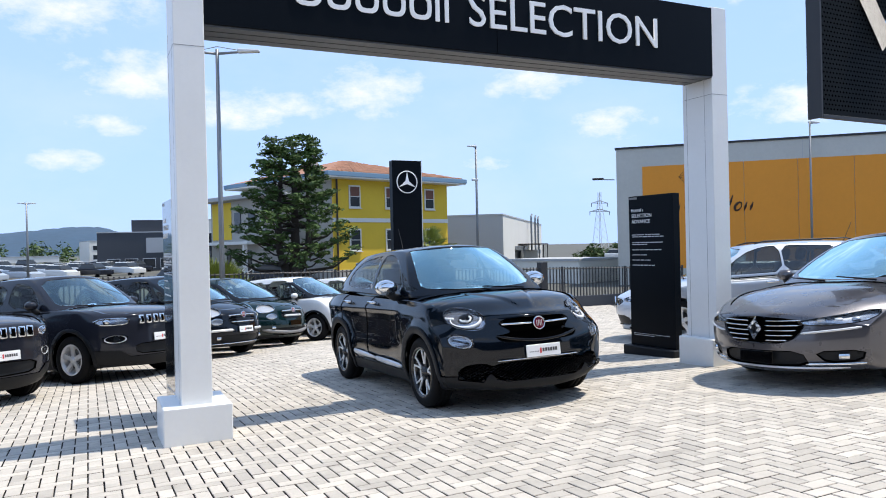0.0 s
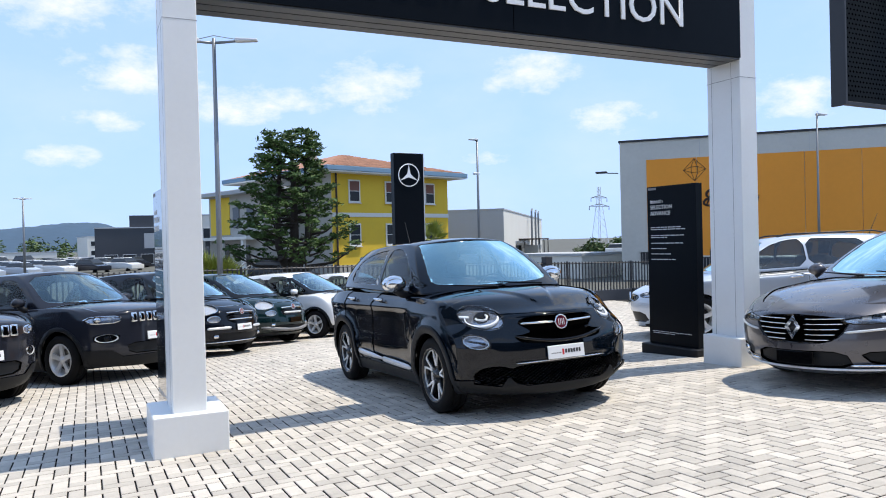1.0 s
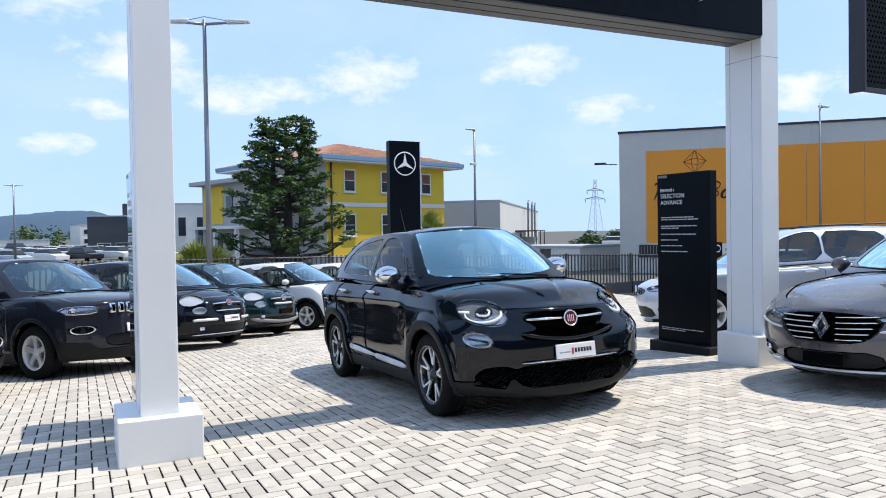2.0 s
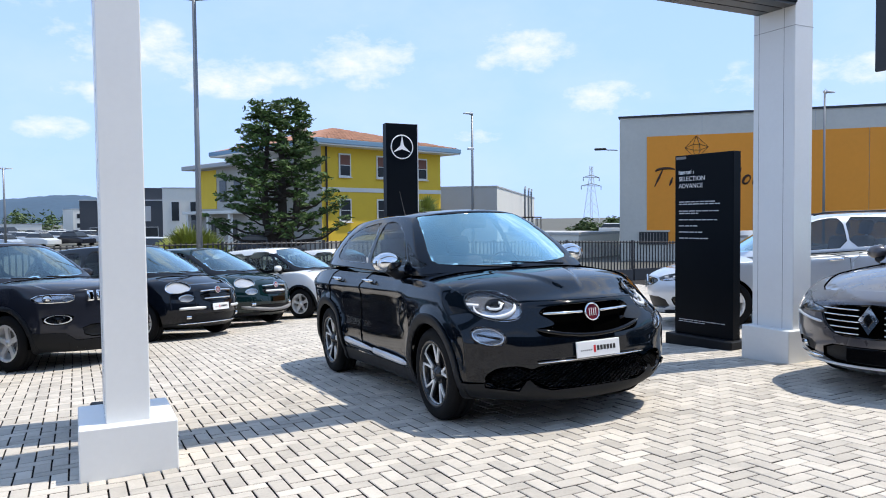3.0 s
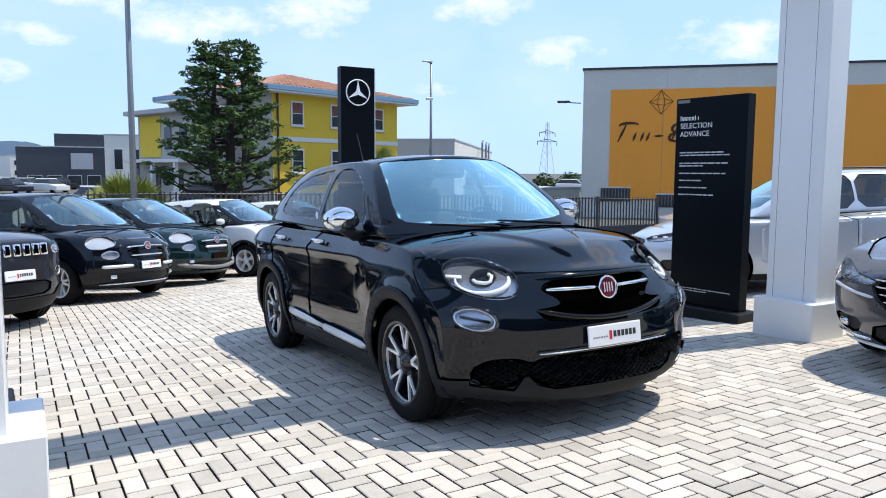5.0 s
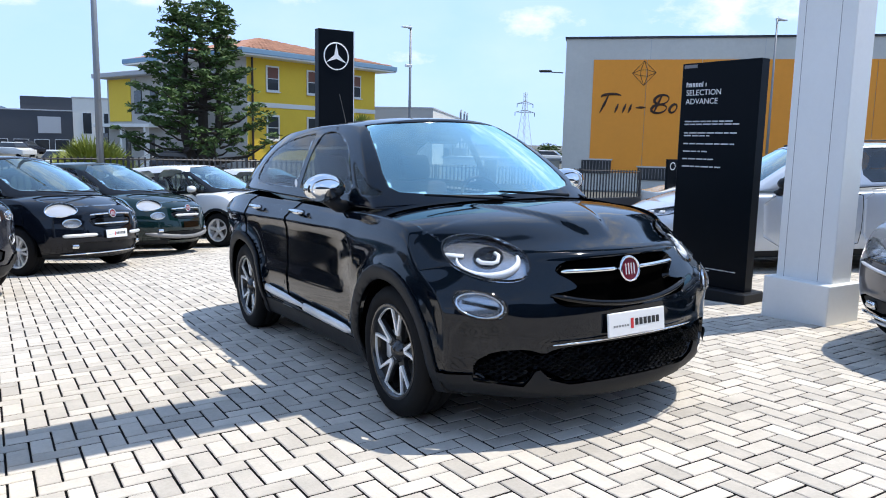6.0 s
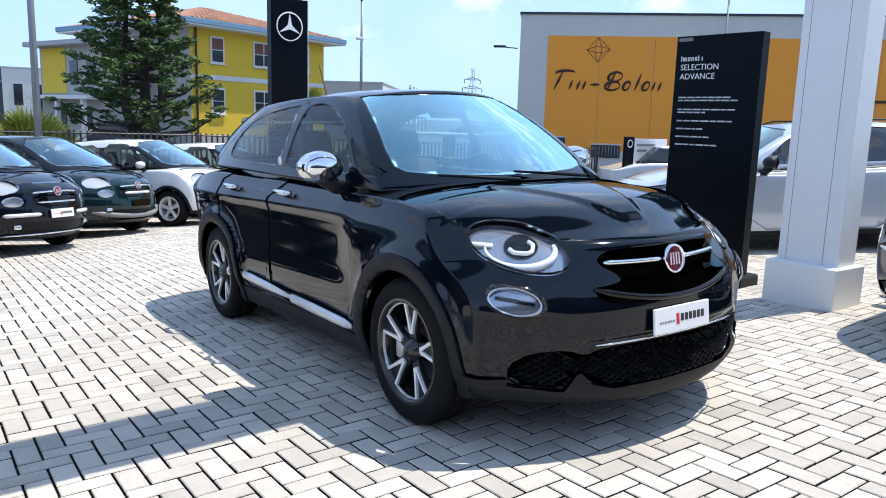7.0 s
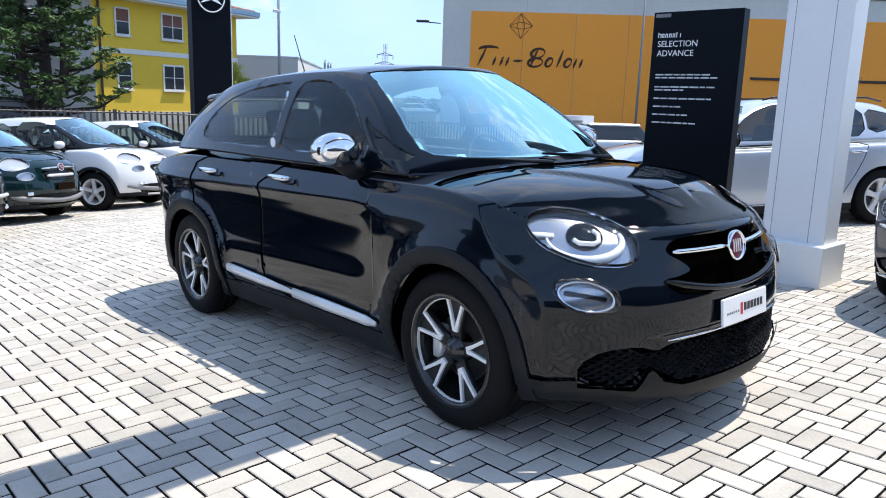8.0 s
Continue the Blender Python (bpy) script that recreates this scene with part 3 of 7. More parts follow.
    for wx in (ahead, ahead - s["WB"]):
        zc, r = s["R"], s["R"] + s.get("gap", 0.05)
        for sign in (-1, 1):
            ok = lambda f, sign=sign: f.calc_center_median().y * sign > W * 0.5
            if s.get("clad"):
                ring = cut(bm, oval(wx, zc, r + s["clad"], r + s["clad"], n=40), (0, 2), ok)
            hole = cut(bm, oval(wx, zc, r, r, n=40), (0, 2), ok)
            bmesh.ops.delete(bm, geom=hole, context="FACES")
            if s.get("clad"):
                ring = [f for f in ring if f.is_valid and f.normal.y * sign > 0.2]
                ring = [f for f in bm.faces if f.normal.y * sign > 0.15 and f.calc_center_median().y * sign > W * 0.5 and r - 0.002 < math.hypot(f.calc_center_median().x - wx, f.calc_center_median().z - zc) < r + s["clad"]]
                trim = take(bm, ring)
                sheet = list(trim.faces)
                bmesh.ops.solidify(trim, geom=sheet, thickness=-0.014)
                part("wheel_arch_trim", trim, s.get("clad_mat", PLASTIC), root, "matt black plastic wheel arch trim", True)
        for sign in (-1, 1):
            bmw = bmesh.new()
            prev = None
            for k in range(25):
                a = math.pi * (-0.06 + 1.12 * k / 24)
                p = (wx + (r + 0.006) * math.cos(a), zc + (r + 0.006) * math.sin(a))
                pair = [bmw.verts.new((p[0], sign * (W - 0.035), p[1])), bmw.verts.new((p[0], sign * 0.50, p[1]))]
                if prev:
                    bmw.faces.new((prev[0], prev[1], pair[1], pair[0]))
                prev = pair
            part("wheel_liner", bmw, GAP, root)
    # lower cladding
    if s.get("sill"):
        for sign in (-1, 1):
            fs = [f for f in cut(bm, [(nose + 0.1, 0), (nose + 0.1, s["sill"]), (tail - 0.1, s["sill"] + 0.02), (tail - 0.1, 0)], (0, 2), lambda f, sign=sign: f.normal.y * sign > -0.2 and f.calc_center_median().y * sign > 0)
                  if f.normal.x < 0.75]
            part("lower_trim", push(take(bm, fs), 0.004), PLASTIC, root, "matt black plastic lower trim", True)

    # parts cut out of the front
    for name_, mats, poly, depth, rim in s.get("face", ()):
        twice = min(p[0] for p in poly) > 0.02
        for sign in (1, -1) if twice else (1,):
            pl = [(sign * u, v) for u, v in poly]
            fs = cut(bm, pl, (1, 2), lambda f: f.normal.x > 0.02 and f.calc_center_median().x > nose - 0.75)
            if not fs:
                continue
            piece = take(bm, fs)
            if "lamp" in name_:
                lamp_parts(name_, piece, pl, mats, root)
                continue
            if rim:
                rim_in(piece, rim, depth)
            elif depth:
                push(piece, depth)
            part(name_, piece, mats, root, "", True)

    # windows
    for name_, poly, axes, mats in s["glass"]:
        for sign in (1, -1) if axes == (0, 2) else (1,):
            if axes == (0, 2):
                ok = lambda f, sign=sign: f.normal.y * sign > 0.25
            elif name_ == "windscreen":
                ok = lambda f: f.normal.x > 0.15
            else:
                ok = lambda f: f.normal.x < -0.15
            fs = cut(gm, poly, axes, ok)
            if fs:
                piece = rim_in(take(gm, fs), 0.008, -0.005)
                ob = part(name_, piece, [mats, GLOSS_PLASTIC], root, "", True)
                ob.visible_shadow = False
    for f in gm.faces:
        f.smooth = True
    # doors
    for poly, hx in s.get("doors", ()):
        for sign in (1, -1):
            fs = cut(bm, poly, (0, 2), lambda f, sign=sign: f.normal.y * sign > 0.25 and f.calc_center_median().y * sign > W * 0.6)
            if not fs:
                continue
            piece = take(bm, fs)
            door = part("door", rim_in(piece, 0.004, -0.008), [paint, GAP], root, "", True)
            hz = s.get("handle_z", 0.98)
            hy = W * side(hz) * width(hx) * sign
            h = tube([(hx + 0.10, hy + 0.002 * sign, hz), (hx + 0.07, hy + 0.035 * sign, hz + 0.002), (hx - 0.07, hy + 0.035 * sign, hz + 0.006), (hx - 0.10, hy + 0.002 * sign, hz + 0.006)], [0.014, 0.016, 0.016, 0.013], 8)
            part("door_handle", h, s.get("handle_mat", paint), door, "", True)
    if s.get("bonnet"):
        fs = cut(bm, s["bonnet"], (0, 1), lambda f: f.normal.z > 0.25 and f.calc_center_median().z > 0.6)
        if fs:
            part("bonnet", rim_in(take(bm, fs), 0.007, -0.012), [paint, GAP], root, "", True)
    part("body", bm, paint, root, "", True)
    if s.get("pillar"):
        part("roof_panel", take(gm, [f for f in gm.faces if f.normal.z > 0.42 and f.calc_center_median().z > roof(t1) - 0.12]), paint, root, "", True)
    part("roof_frame", gm, s.get("pillar") or paint, root, "", True)
    # floor pan and interior
    part("floor_pan", box(tail + 0.45, nose - 0.5, -W + 0.26, W - 0.26, zb + 0.03, zb + 0.10, 0.02), GAP, root)
    part("cabin_tub", box(x1 + 0.2, x0 - 0.3, -W + 0.16, W - 0.16, zb + 0.11, zb + 0.22, 0.02), DASH, root)
    dash = box(x0 - 0.62, x0 - 0.06, -wb + 0.10, wb - 0.10, belt(x0) - 0.30, belt(x0) - 0.05, 0.05, seg=2)
    part("dashboard", dash, DASH, root, "", True)
    part("parcel_shelf", box(x1 + 0.1, x1 + 0.55, -wb + 0.16, wb - 0.16, belt(x1) - 0.16, belt(x1) - 0.12, 0.01), DASH, root)
    sx = s.get("seat_x", x0 - 1.35)
    for y in (-0.36, 0.36):
        part("front_seat", seat_mesh(sx, y, zb + 0.28), SEAT, root, "", True)
    part("rear_seat", seat_mesh(sx - 0.85, 0, zb + 0.28, 1.2), SEAT, root, "", True)
    ring = lathe([(0.175, -0.012), (0.187, 0.0), (0.175, 0.012), (0.163, 0.0), (0.175, -0.012)], 28, "X")
    bmesh.ops.rotate(ring, verts=ring.verts, cent=(0, 0, 0), matrix=Matrix.Rotation(radians(-25), 3, "Y"))
    bmesh.ops.translate(ring, verts=ring.verts, vec=(sx + 0.52, 0.36, belt(x0) - 0.04))
    part("steering_wheel", ring, DASH, root, "", True)
    mirror_in = box(t0 - 0.02, t0 + 0.01, -0.12, 0.12, roof(t0) - 0.16, roof(t0) - 0.09, 0.02)
    part("rear_view_mirror", mirror_in, DASH, root, "", True)
    # door mirrors
    mx, mz = s["mirror"]
    for sign in (1, -1):
        y = W * s.get("mirror_in", 0.96)
        shellm = lathe([(0.0005, 0.11), (0.045, 0.098), (0.075, 0.06), (0.088, 0.0), (0.086, -0.05), (0.06, -0.075), (0.0005, -0.08)], 20, "X")
        for v in shellm.verts:
            k_ = s.get("mirror_size", 0.85)
            v.co = (v.co.x * 0.75 * k_, v.co.y * 1.35 * k_, v.co.z * 0.92 * k_)
        bmesh.ops.translate(shellm, verts=shellm.verts, vec=(mx, sign * (y + 0.10), mz + 0.02))
        mir = part("door_mirror", shellm, s.get("mirror_mat", paint), root, s.get("mirror_label", ""), True)
        part("mirror_foot", tube([(mx + 0.02, sign * (y - 0.08), mz - 0.10), (mx + 0.01, sign * (y + 0.02), mz - 0.085), (mx, sign * (y + 0.09), mz - 0.03)], [0.035, 0.04, 0.045], 10), PLASTIC, mir, "", True)
        part("mirror_glass", lathe([(0.0005, -0.062), (0.07, -0.062)], 20, "X"), CHROME, mir, "", True, Matrix.Translation((mx, sign * (y + 0.10), mz + 0.02)))
    # wiper blades
    for y in s.get("wipers", (-0.28, 0.38)):
        base = x0 + 0.02 - g.get("bow", 0.2) * (abs(y) / wb) ** 2.4
        part("wiper", tube([(base + 0.02, y, belt(x0) + 0.015), (base - 0.015, y - 0.25, belt(x0) + 0.035), (base - 0.05, y - 0.46, belt(x0) + 0.05)], [0.011, 0.008, 0.006], 6), PLASTIC, root, "", True)
    if s.get("antenna"):
        ax, lean = s["antenna"]
        part("aerial", tube([(ax, 0, roof(ax) - 0.02), (ax - 0.03, 0, roof(ax) + 0.02), (ax - lean, 0, roof(ax) + 0.30)], [0.014, 0.005, 0.003], 6), PLASTIC, root, "", True)
    # wheels
    kind = s["R"], s["rim"], s.get("tyre_w", 0.215), s["wheel"]
    if kind not in WHEELS:
        WHEELS[kind] = [(n_, part(n_, b_, m_, None, "", n_ not in ("spoke", "spoke_edge"))) for n_, b_, m_ in wheel_meshes(*kind)]
        for n_, o in WHEELS[kind]:
            scene.collection.objects.unlink(o)
    for wx in (ahead, ahead - s["WB"]):
        for sign in (1, -1):
            hubw = new("wheel")
            hubw.parent = root
            hubw.matrix_basis = pose(wx, sign * (s["track"] / 2), s["R"], 0, 0, 0 if sign > 0 else 180)
            for n_, o in WHEELS[kind]:
                c = new(n_, o.data)
                c.parent = hubw
    return root


WHEELS = {}


def skin_x(s, y, z):
    """Where the front skin of a car lies, at its own y and z."""
    front, side, width = curve(s["front"]), curve(s["side"]), curve(sorted(s["plan"]))
    b = abs(y) / (s["W"] / 2 * width(s["nose"]) * side(z))
    bow_at, bow_pow = front_bow(s)
    return s["nose"] + front(z) - bow_at(z) * min(1.2, b) ** bow_pow(z)


def front_bar(root, s, name, ys, z, r, mat, proud=0.004, drop=0.0, label="", flat=1.0):
    """A bar that follows the front skin between two y, or across the middle."""
    n = 14
    pts = []
    for k in range(n + 1):
        y = ys[0] + (ys[1] - ys[0]) * k / n
        zz = z - drop * abs(y) ** 2
        pts.append((skin_x(s, y, zz) + proud, y, zz))
    rad = [r * (0.45 if k in (0, n) else 1) for k in range(n + 1)]
    return part(name, tube(pts, rad, 8), mat, root, label, True)


def honeycomb(root, s, poly, cell, name="intake_mesh"):
    bm = bmesh.new()
    us, vs = [p[0] for p in poly], [p[1] for p in poly]
    r, v = 0, min(vs)
    while v < max(vs):
        u = min(us) + (cell * 0.9 if r % 2 else 0)
        while u < max(us):
            if all(inside(poly, u + a, v + b) for a in (-cell, cell) for b in (-cell * 0.5, cell * 0.5)):
                ring = []
                for k in range(6):
                    a = math.pi / 3 * k
                    o = (u + cell * 0.98 * math.cos(a), v + cell * 0.50 * math.sin(a))
                    i_ = (u + cell * 0.74 * math.cos(a), v + cell * 0.36 * math.sin(a))
                    sink = 0.012 + 0.05 * max(0.0, abs(u) - 0.5)
                    ring.append((bm.verts.new((skin_x(s, *o) - sink, *o)), bm.verts.new((skin_x(s, *i_) - sink - 0.018, *i_))))
                for k in range(6):
                    (a, b), (c, d) = ring[k], ring[(k + 1) % 6]
                    bm.faces.new((a, c, d, b))
            u += cell * 1.8
        v += cell * 0.52
        r += 1
    tagged(part(name, bm, MESH_PLASTIC, root, "honeycomb intake mesh"), kind="stuff")


def lamp_parts(name, lens, outline, style, root):
    """A head or fog lamp: clear lens, chrome edge, bowl, projector and light guide."""
    lens.normal_update()
    cs = [v.co.copy() for v in lens.verts]
    mid = sum(cs, Vector()) / len(cs)
    bowl = lens.copy()
    no = sum((f.normal * f.calc_area() for f in lens.faces), Vector()).normalized()
    for v in bowl.verts:
        v.co = mid + (v.co - mid) * 0.985 - no * 0.03
    rim = rim_in(lens, 0.009, 0.003)
    if style in ("round", "ring"):
        far = max((c - mid).length for c in cs)
        for v in rim.verts:
            v.co += no * 0.014 * max(0.0, 1 - ((v.co - mid).length / far) ** 2)
    lamp = part(name, rim, [LENS, CHROME if style in ("plain", "two") else GLOSS_PLASTIC], root, "", True)
    lamp.visible_shadow = False
    part("reflector", bowl, {"round": BOWL, "ring": BOWL, "plain": BRIGHT_BOWL, "two": BOWL, "led": BOWL}.get(style, GLOSS_PLASTIC), lamp, "", True)
    size = max((c - mid).length for c in cs)
    q = no.to_track_quat("Y", "Z").to_matrix().to_4x4()
    q.translation = mid - no * 0.012
    k = min(size, 0.14)
    if style in ("round", "dark", "ring"):
        lean = radians({"round": 6, "ring": 12}.get(style, 0)) * (1 if mid.y > 0 else -1)
        flat_side = Vector((0, 0, 1)).cross(no).normalized()
        flat_up = no.cross(flat_side)
        side, up = flat_side * math.cos(lean) + flat_up * math.sin(lean), flat_up * math.cos(lean) - flat_side * math.sin(lean)
        us_, vs_ = [(c - mid).dot(side) for c in cs], [(c - mid).dot(up) for c in cs]
        mid = mid + side * (max(us_) + min(us_)) / 2 + up * (max(vs_) + min(vs_)) / 2
        q = Matrix((side, no, up)).transposed().to_4x4()
        q.translation = mid - no * 0.012
        ew, eh = (max(us_) - min(us_)) / 2, (max(vs_) - min(vs_)) / 2

        def ring_mesh(fill, wide, sunk, high, stretch=1.0, shift=0.0, n_=40):
            bm, rings = bmesh.new(), []
            for a_ in range(n_):
                a = 2 * math.pi * a_ / n_
                w = wide(a)
                rings.append([bm.verts.new(mid + side * (shift + ew * stretch * (fill + r) * math.cos(a)) + up * eh * (fill + r) * math.sin(a) + no * (h - sunk)) for r, h in ((w, 0.0), (w * 0.6, high), (-w * 0.6, high), (-w, 0.0))])
            for a_ in range(n_):
                x_, y_ = rings[a_], rings[(a_ + 1) % n_]
                for b_ in range(3):
                    bm.faces.new((x_[b_], y_[b_], y_[b_ + 1], x_[b_ + 1]))
            bmesh.ops.recalc_face_normals(bm, faces=bm.faces)
            return bm
        if style == "round":
            inner = 1 if mid.y < 0 else -1
            arc = [math.pi * (1.02 + 1.10 * i / 24) for i in range(25)]
            if inner < 0:
                arc = [math.pi - a for a in arc]
            sweep = [mid + side * (inner * ew * 0.05 + ew * 0.66 * math.cos(a)) + up * eh * 0.70 * math.sin(a) - no * 0.018 for a in arc]
            part("light_guide", tube(sweep, [0.003 + 0.0145 * math.sin(math.pi * ((i + 1) / 26) ** 1.3) ** 0.7 for i in range(25)], 8), LIGHT_WHITE, lamp, "", True)
            house = lathe([(0.0005, 0.004), (0.40, 0.003), (0.47, -0.006), (0.48, -0.02)], 24)
            for v in house.verts:
                v.co = (v.co.x * eh * 1.10, v.co.y, v.co.z * eh * 1.02)
            part("projector_housing", house, GLOSS_PLASTIC, lamp, "", True, q @ Matrix.Translation((inner * ew * 0.06, 0.0, eh * 0.10)))
            hook = soften([(-0.34, 0.20), (-0.34, -0.34), (0.36, -0.34), (0.36, 0.10)], 1)[1:-1]
            bar = [mid + side * (inner * ew * 0.06 + u * eh) + up * (eh * 0.12 + w * eh) - no * 0.004 for u, w in hook]
            part("light_bar", tube(bar, 0.0095, 6), LIGHT_WHITE, lamp, "", True)
            part("projector", lathe([(0.0005, 0.016), (0.10 * eh, 0.013), (0.15 * eh, 0.003), (0.18 * eh, -0.01)], 20), GLOSS_PLASTIC, lamp, "", True, q @ Matrix.Translation((inner * ew * 0.06, 0.0, eh * 0.12)))
            part("turn_indicator", box(-0.045, 0.045, -0.008, 0.0, -0.011, 0.011, 0.003), LIGHT_WHITE, lamp, "", True, q @ Matrix.Translation((-inner * ew * 0.68, -0.006, 0.012)))
        else:
            part("light_guide", ring_mesh(0.82, lambda a: 0.07 if math.sin(a) < 0 else 0.045, 0.016, 0.010), CHROME if style == "ring" else LIGHT_WHITE, lamp, "", True)
            if style == "ring":
                part("shade_bar", box(-ew * 0.62, ew * 0.62, -0.006, 0.0, -0.004, 0.012, 0.002), GLOSS_PLASTIC, lamp, "", True, q @ Matrix.Translation((0, -0.004, 0)))
            if style == "dark":
                part("projector", lathe([(0.0005, 0.016), (0.16 * k, 0.012), (0.26 * k, 0.0), (0.32 * k, -0.02)], 20), GLOSS_PLASTIC, lamp, "", True, q)
    elif style == "led":
        side = Vector((0, 0, 1)).cross(no).normalized()
        for k_ in (-0.5, -0.12, 0.26):
            m = q.copy()
            m.translation = mid - no * 0.014 + side * k_ * size * (1 if mid.y > 0 else -1)
            part("projector", box(-0.035, 0.035, -0.01, 0.012, -0.016, 0.016, 0.006), LIGHT_WHITE if k_ < 0 else BOWL, lamp, "", True, m)
    elif style == "two":
        part("projector", lathe([(0.0005, 0.02), (0.22 * k, 0.014), (0.36 * k, 0.0), (0.42 * k, -0.02)], 20), CHROME, lamp, "", True, q)


def badge(root, x, z, r, style, tilt=-8):
    m = pose(x, 0, z, 0, tilt, 0)
    if style == "round":
        b = part("emblem", lathe([(r, -0.01), (r * 1.02, 0.004), (r * 0.94, 0.012), (r * 0.84, 0.008), (r * 0.82, -0.002)], 32, "X"), CHROME, root, "round chrome emblem with a red field", True, m)
        part("emblem_field", lathe([(0.0005, 0.004), (r * 0.83, 0.003), (r * 0.83, -0.01)], 32, "X"), EMBLEM_RED, b, "", True)
        for k in range(4):
            u = (k - 1.5) * r * 0.28
            part("emblem_bar", box(0.003, 0.008, u - r * 0.045, u + r * 0.045, -r * 0.42, r * 0.42, 0.001), SATIN, b)
    else:
        d = prism([(0, r * 1.25), (r * 0.9, 0), (0, -r * 1.25), (-r * 0.9, 0)], 0.02, lambda u, v, e: (e, u, v))
        b = part("emblem", d, CHROME, root, "diamond-shaped chrome emblem", False, m)
        d = prism([(0, r * 0.62), (r * 0.42, 0), (0, -r * 0.62), (-r * 0.42, 0)], 0.004, lambda u, v, e: (0.02 + e, u, v))
        part("emblem_field", d, GLOSS_PLASTIC, b)


def number_plate(root, x, z, printed=True, tilt=-4):
    b = part("number_plate", box(-0.006, 0.006, -0.18, 0.18, -0.055, 0.055, 0.003), PLATE if printed else GLOSS_PLASTIC, root, "white dealer plate" if printed else "empty black plate holder", False, pose(x, 0, z, 0, tilt, 0))
    if printed:
        for k in range(6):
            part("print", box(0.0062, 0.0070, -0.150 + k * 0.017, -0.139 + k * 0.017, -0.012, -0.003), GREY_PLASTIC, b)
        part("print", box(0.0062, 0.0072, -0.042, -0.024, -0.026, 0.022), INK_RED, b)
        for k in range(6):
            part("print", box(0.0062, 0.0072, -0.014 + k * 0.027, 0.006 + k * 0.027, -0.014, 0.018), INK, b)


def mir(pts):
    """Closes a half outline that runs from the middle to one side and back."""
    return pts + [(-u, v) for u, v in reversed(pts)]


SIDE = [(0.15, 0.90), (0.25, 0.955), (0.40, 0.985), (0.60, 0.995), (0.80, 1.0), (0.95, 0.985), (1.05, 0.965), (1.15, 0.94)]

